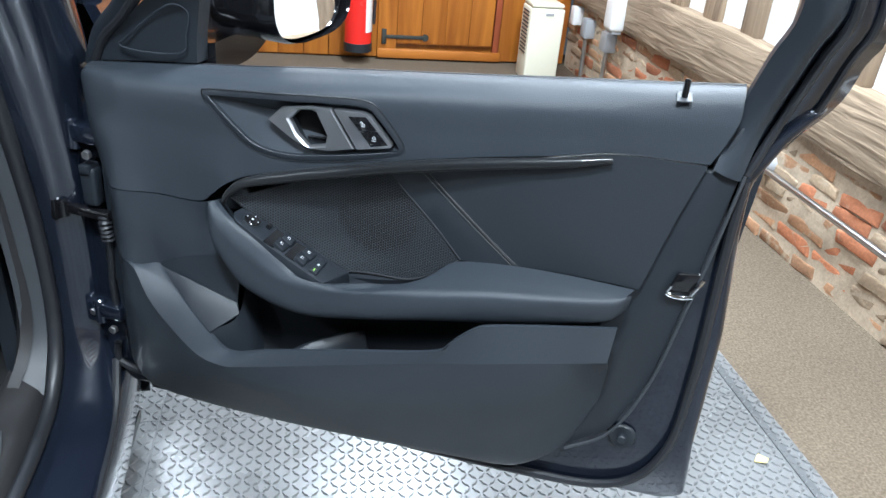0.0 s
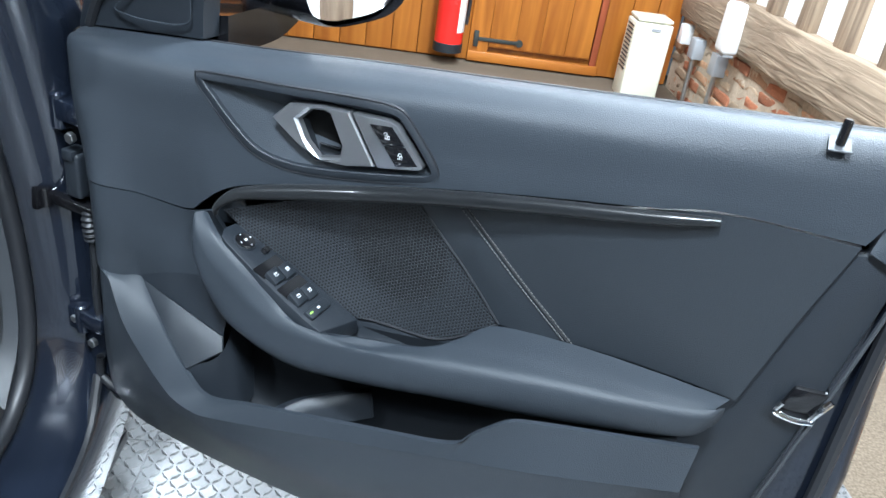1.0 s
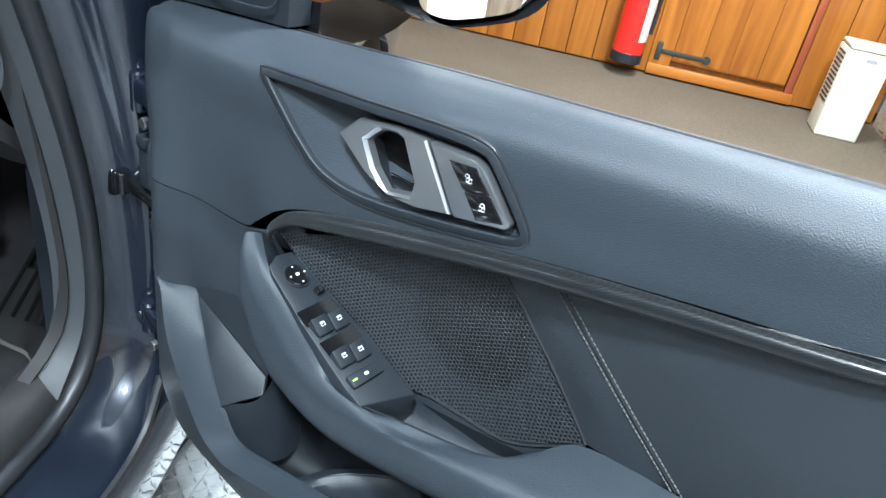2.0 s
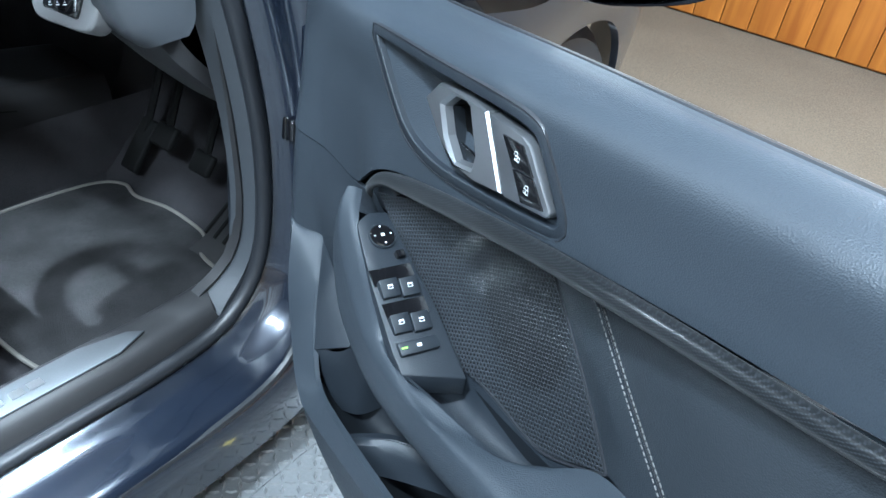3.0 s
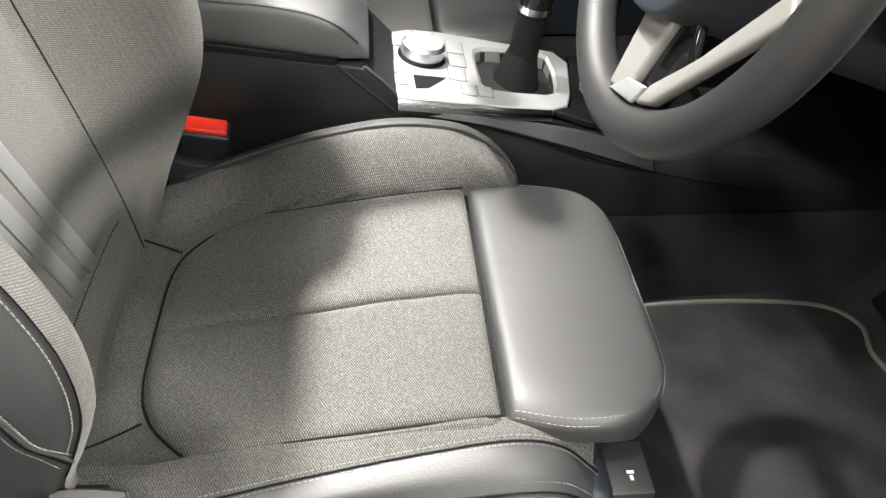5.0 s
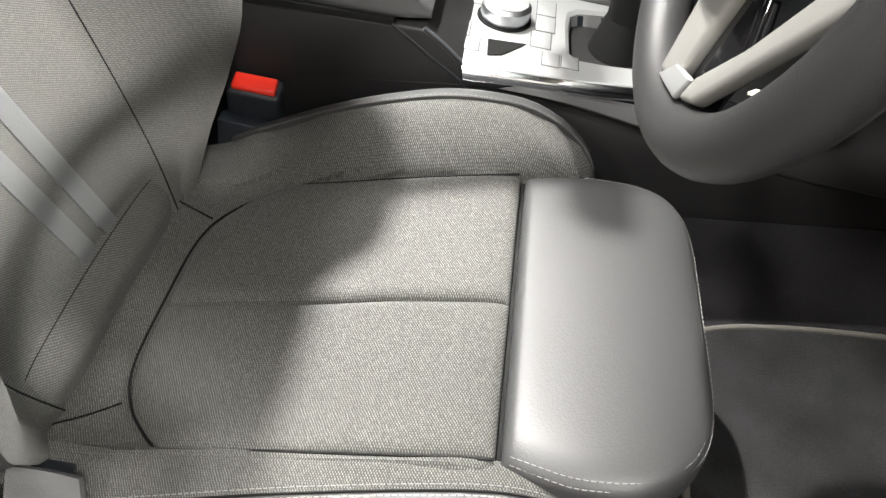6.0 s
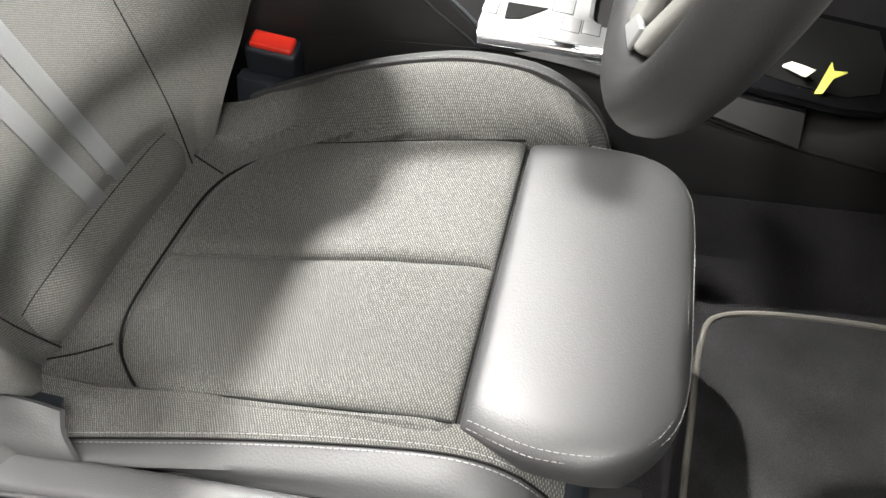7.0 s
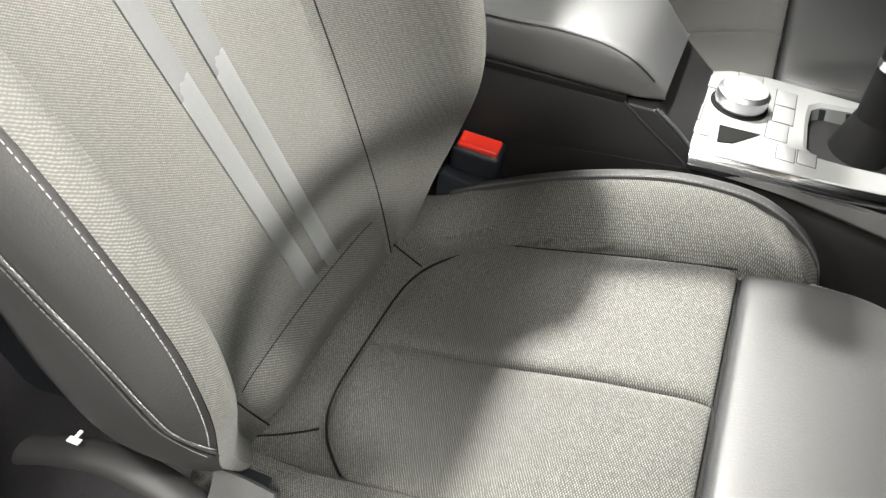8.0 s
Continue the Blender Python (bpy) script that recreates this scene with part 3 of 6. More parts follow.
part("valve", merge(disc((0.31, 4.74, EXZ + 0.5), (0, 0, 1), 0.02, 0.06, 16), box((0.29, 4.64, EXZ + 0.55), (0.33, 4.77, EXZ + 0.57), 0.004)), HARD, ext)
part("hose", tube([(0.33, 4.74, EXZ + 0.54), (0.40, 4.74, EXZ + 0.50), (0.41, 4.75, EXZ + 0.3), (0.405, 4.74, EXZ + 0.15)], 0.011, 30, 10), RUBBER, ext)
part("wall_bracket", merge(box((0.29, 4.81, EXZ + 0.30), (0.33, 4.86, EXZ + 0.52), 0.003), box((0.225, 4.80, EXZ + 0.33), (0.395, 4.815, EXZ + 0.36), 0.003)), STEEL, ext)

# free-standing heater
heater = empty("heater", 1.44, 4.45, 0.0, "cream plastic upright air unit standing on the carpet", "heater")
part("case", box((1.31, 4.42, -0.012), (1.52, 4.62, 0.425), 0.012, 3), CREAM, heater)
part("lid", box((1.315, 4.425, 0.43), (1.515, 4.615, 0.452), 0.008), CREAM, heater)
for i in range(12):
    part("vent_slot", box((1.306, 4.46, 0.15 + i * 0.022), (1.3095, 4.58, 0.158 + i * 0.022)), HARD, heater, smooth=False)
part("badge", box((1.40, 4.416, 0.385), (1.45, 4.42, 0.40)), GREYPLASTIC, heater, smooth=False)

for lx, ly, watts, size in LAMPS:
    fit = empty("ceiling_light", lx, ly, CEIL - 0.05, "round white ceiling light out of view, its place and power assumed", "ceiling light", "ceiling lights")
    part("rim", disc((lx, ly, CEIL - 0.04), (0, 0, 1), size / 2 + 0.03, 0.04, 28, 0.008), WHITEPLASTIC, fit)
    part("diffuser", disc((lx, ly, CEIL - 0.05), (0, 0, 1), size / 2, 0.008, 28), GLOW, fit)

# ---- the car ----
car = empty("car", -1.235, 0.8, 0.0, "dark blue-black metallic car with its driver's door open", "car")
SEAL = [(1.10, 1.0), (1.165, 0.85), (1.225, 0.6), (1.225, 0.39), (1.155, 0.29), (1.03, 0.262), (0.8, 0.262), (-0.1, 0.262)]


def hoop(x, dy, dz, grow=0.0):
    """The door opening's outline, pushed outwards."""
    return [(x, y + dy * (1.0 if z > 0.35 else 0.6), z - dz * (1.0 if z < 0.5 else 0.0)) for y, z in SEAL]


part("door_frame", loft([hoop(-0.46, -0.015, 0.0), hoop(-0.445, 0.0, 0.004), hoop(-0.42, 0.018, 0.022), hoop(-0.385, 0.03, 0.038), hoop(-0.355, 0.06, 0.055), hoop(-0.345, 0.11, 0.09), hoop(-0.35, 0.14, 0.17)], 60, 30), PAINT, car, "painted door frame and sill")
part("door_seal", tube(hoop(-0.452, -0.012, -0.006), 0.013, 70, 10, up=(1, 0, 0)), RUBBER, car, "black rubber door seal")
part("sill_seal", tube([(-0.357, 0.2, 0.196), (-0.357, 0.8, 0.196), (-0.357, 1.04, 0.20), (-0.36, 1.17, 0.225), (-0.362, 1.235, 0.30)], 0.008, 40, 8), RUBBER, car)
part("rocker", loft([[(-0.35, 0.2, 0.10), (-0.35, 1.3, 0.10)], [(-0.36, 0.2, 0.08), (-0.36, 1.3, 0.08)], [(-0.5, 0.2, 0.075), (-0.5, 1.3, 0.075)]], 4, 6, (0, 0, 0.02)), HARD, car)
part("pillar_trim", loft([[(-0.50, 1.04, 1.0), (-0.50, 1.12, 0.85), (-0.50, 1.185, 0.6), (-0.50, 1.19, 0.4), (-0.5, 1.12, 0.305)], [(-0.462, 1.075, 1.0), (-0.462, 1.145, 0.85), (-0.462, 1.205, 0.6), (-0.462, 1.205, 0.4), (-0.462, 1.135, 0.298)]], 30, 4, (0, 0.02, 0)), SATIN, car)
part("kick_panel", loft([[(-0.50, 1.12, 0.95), (-0.50, 1.19, 0.6), (-0.50, 1.19, 0.4), (-0.52, 1.10, 0.305)], [(-0.53, 1.3, 0.95), (-0.53, 1.3, 0.6), (-0.54, 1.3, 0.4), (-0.55, 1.28, 0.24)], [(-0.56, 1.55, 0.95), (-0.56, 1.55, 0.6), (-0.56, 1.55, 0.4), (-0.57, 1.5, 0.2)]], 20, 16, (0.02, 0, 0)), CABIN, car)
# sill trim with its scuff plate
part("sill_trim", loft([[(-0.565, -0.5, 0.225), (-0.565, 0.8, 0.225), (-0.56, 1.08, 0.235), (-0.55, 1.2, 0.26)], [(-0.545, -0.5, 0.30), (-0.545, 0.8, 0.30), (-0.54, 1.06, 0.30), (-0.53, 1.18, 0.32)], [(-0.515, -0.5, 0.317), (-0.515, 0.8, 0.317), (-0.515, 1.04, 0.315), (-0.51, 1.15, 0.33)], [(-0.47, -0.5, 0.312), (-0.47, 0.8, 0.312), (-0.47, 1.03, 0.308), (-0.47, 1.13, 0.315)], [(-0.455, -0.5, 0.262), (-0.455, 0.8, 0.262), (-0.455, 1.03, 0.262), (-0.46, 1.14, 0.28)]], 30, 16), CABIN, car, "black plastic sill trim")
scuff = part("scuff_plate", slab([(-0.520, 0.665, 0.3185), (-0.497, 0.64, 0.3185), (-0.475, 0.665, 0.3165), (-0.475, 0.97, 0.3165), (-0.49, 1.02, 0.3175), (-0.505, 1.0, 0.3185), (-0.52, 0.93, 0.3185)], (0, 0, 0.004), 0.0012), SILLPLATE, car, "brushed aluminium sill plate with an embossed badge")
for i, w in enumerate((0.014, 0.018, 0.02)):
    y0 = 0.80 + i * 0.024
    part("badge_bar", box((-0.504, y0, 0.3222), (-0.490, y0 + w, 0.3230)), STEEL, scuff, smooth=False)

# footwell
part("floor_carpet", loft([[(-0.56, -0.6, 0.235), (-0.56, 0.6, 0.235), (-0.56, 1.2, 0.24)], [(-0.62, -0.6, 0.19), (-0.62, 0.6, 0.19), (-0.62, 1.3, 0.19)], [(-1.10, -0.6, 0.19), (-1.10, 0.6, 0.19), (-1.07, 1.45, 0.19)], [(-1.152, -0.6, 0.33), (-1.152, 0.6, 0.33), (-1.12, 1.5, 0.36)]], 30, 16, (0, 0, -0.02)), CARPET, car, "dark grey pile carpet")
part("bulkhead", box((-2.05, 1.57, 0.1), (-0.40, 1.60, 0.98)), CARPET, car, smooth=False)
part("inner_panel", box((-0.56, 1.24, 0.20), (-0.53, 1.58, 0.98)), HARD, car, smooth=False)
part("toe_board", loft([[(-0.49, 1.18, 0.18), (-1.25, 1.18, 0.18)], [(-0.49, 1.34, 0.20), (-1.25, 1.34, 0.20)], [(-0.49, 1.5, 0.36), (-1.25, 1.5, 0.36)], [(-0.49, 1.56, 0.7), (-1.25, 1.56, 0.7)]], 8, 20, (0, 0, -0.02)), CARPET, car)
part("under_dash_panel", box((-1.95, 1.38, 0.545), (-0.49, 1.58, 0.56)), HARD, car, smooth=False)
part("floor_carpet", box((-2.03, -0.6, 0.17), (-1.36, 1.57, 0.19)), CARPET, car)
part("far_sill", box((-2.12, -0.6, 0.10), (-2.03, 1.6, 0.36), 0.012), HARD, car)
part("far_kick_panel", box((-2.06, 1.10, 0.36), (-2.02, 1.58, 0.98), 0.01), HARD, car)
rest = part("foot_rest", loft([[(-0.545, 1.215, 0.23), (-0.655, 1.285, 0.205), (-0.745, 1.285, 0.205)], [(-0.555, 1.30, 0.28), (-0.66, 1.34, 0.26), (-0.73, 1.35, 0.25)], [(-0.56, 1.42, 0.36), (-0.66, 1.44, 0.35), (-0.72, 1.45, 0.34)]], 12, 10, (0, 0.01, -0.02)), CONSOLEPLASTIC, car, "ribbed black foot rest")
for i in range(5):
    part("rib", tube([(-0.60 - i * 0.026, 1.30, 0.262), (-0.605 - i * 0.024, 1.42, 0.352)], 0.004, 6, 6), PEDALRUBBER, rest)
for px, py, pz, w, h in ((-0.778, 1.36, 0.36, 0.055, 0.045), (-0.905, 1.37, 0.365, 0.06, 0.05), (-1.01, 1.38, 0.30, 0.05, 0.12)):
    pedal = part("pedal", moved(box((-w / 2, -0.008, -h / 2), (w / 2, 0.008, h / 2), 0.006, 3), pose(px, py, pz, -35)), PEDALRUBBER, car, "black rubber-covered pedal")
    part("pedal_arm", tube([(px, py + 0.01, pz + 0.01), (px, py + 0.06, pz + 0.15), (px, 1.46, 0.6)], 0.008, 12, 6), PEDALRUBBER, pedal)

# dashboard
DASH = [(1.42, 0.56), (1.25, 0.60), (1.13, 0.68), (1.06, 0.77), (1.06, 0.88), (1.09, 0.99), (1.2, 1.04), (1.4, 1.01), (1.6, 1.0)]


def dash_curve(x, dy=0.0, dz=0.0):
    return [(x, y + dy, z + dz) for y, z in DASH]


part("dashboard", loft([dash_curve(-0.50, 0.02), dash_curve(-0.54), dash_curve(-0.72, 0.0, 0.03), dash_curve(-0.96, 0.0, 0.05), dash_curve(-1.05, -0.07, 0.04), dash_curve(-1.24, -0.09, 0.02), dash_curve(-1.45, -0.07, 0.0), dash_curve(-1.95, 0.0, 0.0)], 40, 40, (0, 0.03, 0)), CABIN, car, "black dashboard underside and knee panel")
part("dashboard_end", loft([[(-0.53, 1.05, 0.92), (-0.545, 1.03, 0.84), (-0.54, 1.045, 0.77), (-0.52, 1.08, 0.735)], [(-0.50, 1.045, 0.92), (-0.495, 1.035, 0.84), (-0.49, 1.05, 0.77), (-0.488, 1.075, 0.745)], [(-0.48, 1.15, 0.95), (-0.475, 1.13, 0.85), (-0.472, 1.13, 0.78), (-0.475, 1.12, 0.755)]], 16, 12, (-0.02, 0.01, 0)), SATIN, car, "satin grey dashboard end panel")
SWITCHES = pose(-0.600, 1.035, 0.794, -24, -14, 8)
switch_panel = part("light_switch_panel", moved(slab([(-0.040, 0, -0.024), (0.03, 0, -0.040), (0.042, 0, 0.0), (0.036, 0, 0.030), (-0.034, 0, 0.032)], (0, 0.02, 0), 0.006), SWITCHES), GLOSS, car, "light switch panel with white symbols")
prints = []
for i in range(4):
    for k in range(3):
        x0, z0 = -0.022 + k * 0.014 + 0.002 * i, -0.022 + i * 0.0115
        prints.append(moved(merge(box((x0, -0.0008, z0), (x0 + 0.006, 0.0, z0 + 0.0009)), box((x0 + 0.001 * k, -0.0008, z0 + 0.003), (x0 + 0.003 + 0.001 * i, 0.0, z0 + 0.0039)), box((x0 + 0.0015 * i, -0.0008, z0 + 0.006), (x0 + 0.0015 + 0.0015 * i, 0.0, z0 + 0.0068))), SWITCHES))
part("symbol", merge(*prints), WHITEPRINT, switch_panel, smooth=False)
part("switch_bar", moved(box((0.026, -0.002, -0.03), (0.030, 0.0, 0.024), 0.001), SWITCHES), CHROME, switch_panel, "bright trim bar")
part("switch_housing", moved(slab(spline([(-0.058, 0.004, -0.030), (-0.01, 0.004, -0.044), (0.05, 0.004, -0.05), (0.064, 0.004, 0.0), (0.058, 0.004, 0.05), (-0.05, 0.004, 0.052), (-0.068, 0.004, 0.01)], 40, True), (0, 0.03, 0), 0.008, 3), SWITCHES), SWITCHGREY, car, "satin grey switch housing")
part("switch_panel_rim", loft([[(-0.665, 1.05, 0.755), (-0.675, 1.03, 0.80), (-0.655, 1.02, 0.85)], [(-0.652, 1.035, 0.752), (-0.66, 1.012, 0.80), (-0.642, 1.0, 0.85)], [(-0.635, 1.045, 0.757), (-0.642, 1.03, 0.80), (-0.628, 1.02, 0.85)]], 16, 8), SATIN, car)
part("column_shroud", loft([[(-0.93, 0.93, 0.80), (-0.93, 1.15, 0.76)], [(-0.90, 0.93, 0.765), (-0.92, 1.15, 0.70)], [(-0.83, 0.93, 0.765), (-0.81, 1.15, 0.70)], [(-0.80, 0.93, 0.80), (-0.80, 1.15, 0.76)]], 8, 16), CABIN, car)

# steering wheel
WHEEL = pose(-0.862, 0.862, 0.878, 90 - 18)
ring = [WHEEL @ Vector((0.180 * math.cos(a), 0.180 * math.sin(a), 0)) for a in (math.tau * k / 24 for k in range(24))]
wheel = part("steering_wheel", tube(ring, 0.0188, 72, 16, True, 1.0, WHEEL.to_3x3() @ Vector((0, 0, 1))), CABIN, car, "black leather steering wheel with silver spoke trim")
part("hub", moved(slab(spline([(0.0, -0.092, -0.05), (0.062, -0.078, -0.05), (0.098, -0.02, -0.05), (0.104, 0.03, -0.05), (0.07, 0.068, -0.05), (0.0, 0.078, -0.05), (-0.07, 0.068, -0.05), (-0.104, 0.03, -0.05), (-0.098, -0.02, -0.05), (-0.062, -0.078, -0.05)], 60, True), (0, 0, 0.082), 0.016, 4), WHEEL), SOFT, wheel)
for a, w in ((178, 0.036), (2, 0.036)):
    part("spoke", moved(slab([(0.06, -w / 2, -0.004), (0.175, -w / 2 * 0.8, 0.0), (0.175, w / 2 * 0.8, 0.0), (0.06, w / 2, -0.004)], (0, 0, 0.014), 0.004), WHEEL @ pose(0, 0, 0, 0, 0, a)), HARD, wheel)
def wheel_bar(points, h0, h1, bevel=0.003):
    return moved(slab([(x, y, h0) for x, y in points], (0, 0, h1 - h0), bevel, 3), WHEEL)


part("spoke", wheel_bar([(-0.03, -0.05), (0.055, -0.06), (0.085, -0.10), (0.078, -0.145), (0.03, -0.185), (-0.004, -0.185), (-0.008, -0.12)], -0.008, 0.003), GLOSS, wheel, "gloss black lower spoke")
part("spoke_trim", wheel_bar([(0.006, -0.163), (0.040, -0.150), (0.048, -0.085), (0.035, -0.055), (-0.004, -0.055), (0.002, -0.10)], 0.0, 0.012, 0.004), SPOKE, wheel, "satin silver spoke trim")
part("spoke_trim", wheel_bar([(0.058, -0.150), (0.080, -0.138), (0.166, -0.024), (0.152, -0.010), (0.102, -0.086), (0.066, -0.128)], 0.0, 0.012, 0.004), SPOKE, wheel, "satin silver spoke trim")
part("spoke_plate", wheel_bar([(0.012, -0.163), (0.058, -0.151), (0.066, -0.131), (0.034, -0.141)], 0.009, 0.0135, 0.002), PALETRIM, wheel, "bright spoke end plate")
part("spoke_boss", wheel_bar([(-0.006, -0.185), (0.03, -0.192), (0.09, -0.165), (0.082, -0.140), (0.055, -0.155), (0.004, -0.166)], -0.006, 0.010, 0.005), SATIN, wheel)

# centre console; its top falls away towards the dashboard


def deck(x, y, up=0.0):
    return (x, y, 0.536 - 0.18 * (y - 0.63) + up)


console = part("centre_console", loft([[(-1.15, -0.6, 0.19), (-1.15, 0.6, 0.19), (-1.13, 1.4, 0.19)], [(-1.158, -0.6, 0.40), (-1.158, 0.6, 0.42), (-1.150, 0.9, 0.40), (-1.13, 1.4, 0.36)], [(-1.157, -0.6, 0.50), (-1.157, 0.58, 0.495), (-1.160, 0.64, 0.503), (-1.168, 0.85, 0.466), (-1.172, 1.0, 0.440), (-1.15, 1.4, 0.40)], [(-1.175, -0.6, 0.515), (-1.175, 0.6, 0.512), (-1.178, 0.64, 0.510), (-1.185, 0.85, 0.472), (-1.19, 1.0, 0.446), (-1.16, 1.4, 0.41)], [(-1.355, -0.6, 0.515), (-1.355, 0.6, 0.512), (-1.355, 0.64, 0.510), (-1.355, 0.85, 0.472), (-1.355, 1.0, 0.446), (-1.35, 1.4, 0.41)], [(-1.376, -0.6, 0.40), (-1.376, 0.6, 0.40), (-1.376, 1.4, 0.36)], [(-1.376, -0.6, 0.19), (-1.376, 0.6, 0.19), (-1.376, 1.4, 0.19)]], 60, 40), CONSOLEPLASTIC, car, "black centre console with armrest and pale trim panel")
lid = []
for y, low, crease in ((-0.3, 0.71, 0.775), (0.1, 0.652, 0.712), (0.40, 0.610, 0.668), (0.47, 0.600, 0.661), (0.53, 0.591, 0.650), (0.565, 0.586, 0.632), (0.587, 0.583, 0.606), (0.600, 0.582, 0.588)):
    tuck = max(0.0, y - 0.56) * 0.3
    rise = min(1.0, (crease - low) / 0.058)
    lid.append([(-1.164 - tuck, y, low), (-1.160 - tuck, y, low + 0.007 * rise), (-1.159 - tuck, y, crease - 0.016 * rise), (-1.162 - tuck, y, crease - 0.004 * rise), (-1.170 - tuck, y, crease), (-1.205, y, crease + 0.007 * rise), (-1.26, y, crease + 0.010 * rise), (-1.325 + tuck, y, crease + 0.004 * rise), (-1.347 + tuck, y, (low + crease) / 2), (-1.347 + tuck, y, low)])
lid_pad = part("armrest", loft(lid, 60, 60), ARMHIDE, console, "padded black leather armrest lid")
part("seam", tube([(r[3][0] + 0.0006, r[3][1], r[3][2] + 0.0006) for r in lid[:-1]], 0.0012, 60, 6), RUBBER, lid_pad)
part("armrest_base", moved(slab([(0, -0.3, 0.45), (0, -0.3, 0.700), (0, 0.40, 0.603), (0, 0.55, 0.583), (0, 0.596, 0.577), (0, 0.634, 0.536), (0, 0.644, 0.522), (0, 0.644, 0.45)], (-0.188, 0, 0), 0.004, 3), pose(-1.157, 0, 0)), CONSOLEPLASTIC, console)
part("armrest_gap", slab([(-1.1565, -0.3, 0.711), (-1.1565, 0.40, 0.6105), (-1.1565, 0.56, 0.5875), (-1.1565, 0.56, 0.581), (-1.1565, 0.40, 0.602), (-1.1565, -0.3, 0.700)], (-0.012, 0, 0)), PEDALRUBBER, console, smooth=False)
part("armrest_base_seam", tube([(-1.1560, 0.559, 0.583), (-1.1560, 0.597, 0.547), (-1.1565, 0.635, 0.512), (-1.157, 0.66, 0.480)], 0.0016, 20, 6), RUBBER, console)
part("base_edge", tube([(-1.158, 0.594, 0.579), (-1.158, 0.615, 0.560), (-1.1585, 0.634, 0.539)], 0.0022, 12, 6), SATIN, console)
PLATE = [(-1.158, 0.636), (-1.166, 0.70), (-1.175, 0.78), (-1.188, 0.850), (-1.206, 0.876), (-1.240, 0.888), (-1.340, 0.905), (-1.368, 0.888), (-1.370, 0.80), (-1.369, 0.70), (-1.360, 0.655), (-1.335, 0.618), (-1.300, 0.599), (-1.262, 0.5985)]
WELL = [(-1.222, 0.770), (-1.223, 0.80), (-1.230, 0.845), (-1.240, 0.862), (-1.262, 0.868), (-1.300, 0.872), (-1.345, 0.870), (-1.352, 0.855), (-1.348, 0.81), (-1.338, 0.768), (-1.325, 0.757), (-1.300, 0.755), (-1.262, 0.756), (-1.235, 0.757)]
plate_mesh = bmesh.new()
rims = []
for outline, grow, up in ((PLATE, 1.0, -0.012), (PLATE, 1.0, -0.002), (PLATE, 0.985, 0.0), (WELL, 1.08, 0.0), (WELL, 1.0, -0.004), (WELL, 0.97, -0.022)):
    cx, cy = (-1.265, 0.75) if outline is PLATE else (-1.287, 0.812)
    rims.append([plate_mesh.verts.new(deck(cx + (x - cx) * grow, cy + (y - cy) * grow, up)) for x, y in outline])
for a, b in zip(rims, rims[1:]):
    for i in range(len(a)):
        plate_mesh.faces.new((a[i], a[(i + 1) % len(a)], b[(i + 1) % len(a)], b[i]))
bmesh.ops.recalc_face_normals(plate_mesh, faces=plate_mesh.faces)
trim = part("console_trim", plate_mesh, PALETRIM, console, "pale metallic trim panel round the gear lever", angle=24)
part("selector_well", slab([deck(x, y, -0.0215) for x, y in WELL], (0, 0, -0.002)), PEDALRUBBER, console)
part("well_lining", loft([[deck(-1.287 + (x + 1.287) * 0.985, 0.812 + (y - 0.812) * 0.985, -0.006) for x, y in WELL + WELL[:1]], [deck(-1.287 + (x + 1.287) * 0.96, 0.812 + (y - 0.812) * 0.96, -0.022) for x, y in WELL + WELL[:1]]], 60, 4), HARD, console)
NEAR = [(-1.158, 0.636), (-1.166, 0.70), (-1.175, 0.78), (-1.188, 0.850)]
part("chrome_strip", loft([[deck(x + 0.0015, y, -0.0012) for x, y in NEAR], [deck(x + 0.006, y, -0.007) for x, y in NEAR], [deck(x + 0.0075, y, -0.0145) for x, y in NEAR]], 30, 8, (-0.003, 0, 0)), CHROME, console, "polished chrome edge of the trim panel")
part("gloss_strip", loft([[deck(x + 0.0085, y, -0.0145) for x, y in NEAR + [(-1.176, 0.92), (-1.176, 1.0)]], [deck(x + 0.0095, y, -0.0195) for x, y in NEAR + [(-1.176, 0.92), (-1.176, 1.0)]]], 30, 4, (-0.008, 0, 0)), GLOSS, console)
part("console_side_seam", tube([(-1.1585, 0.640, 0.512), (-1.1570, 0.70, 0.503), (-1.1560, 0.753, 0.492), (-1.1545, 0.84, 0.466), (-1.152, 0.919, 0.437), (-1.148, 1.032, 0.409), (-1.14, 1.2, 0.38)], 0.0020, 50, 6), PEDALRUBBER, console)
part("console_side", loft([[(-1.1545, 0.642, 0.519), (-1.160, 0.75, 0.500), (-1.166, 0.85, 0.480), (-1.166, 1.0, 0.452)], [(-1.1535, 0.642, 0.514), (-1.154, 0.753, 0.494), (-1.152, 0.85, 0.466), (-1.147, 1.0, 0.418)]], 24, 6, (-0.008, 0, 0)), CABIN, console)
LEDGE = [(-1.1905, 0.853), (-1.172, 0.905), (-1.170, 0.97), (-1.168, 1.03), (-1.178, 1.078), (-1.21, 1.105), (-1.28, 1.12), (-1.37, 1.125), (-1.37, 0.91), (-1.340, 0.9085), (-1.240, 0.8915), (-1.207, 0.880)]
part("console_ledge", slab([deck(x, y, -0.012) for x, y in LEDGE], (0, 0, 0.010), 0.0015), GLOSS, console, "gloss black ledge round the tray")
part("tray", slab([deck(x, y, -0.0015) for x, y in ((-1.205, 0.925), (-1.192, 0.985), (-1.190, 1.04), (-1.212, 1.08), (-1.29, 1.10), (-1.355, 1.10), (-1.355, 0.93))], (0, 0, 0.0006)), PEDALRUBBER, console, smooth=False)
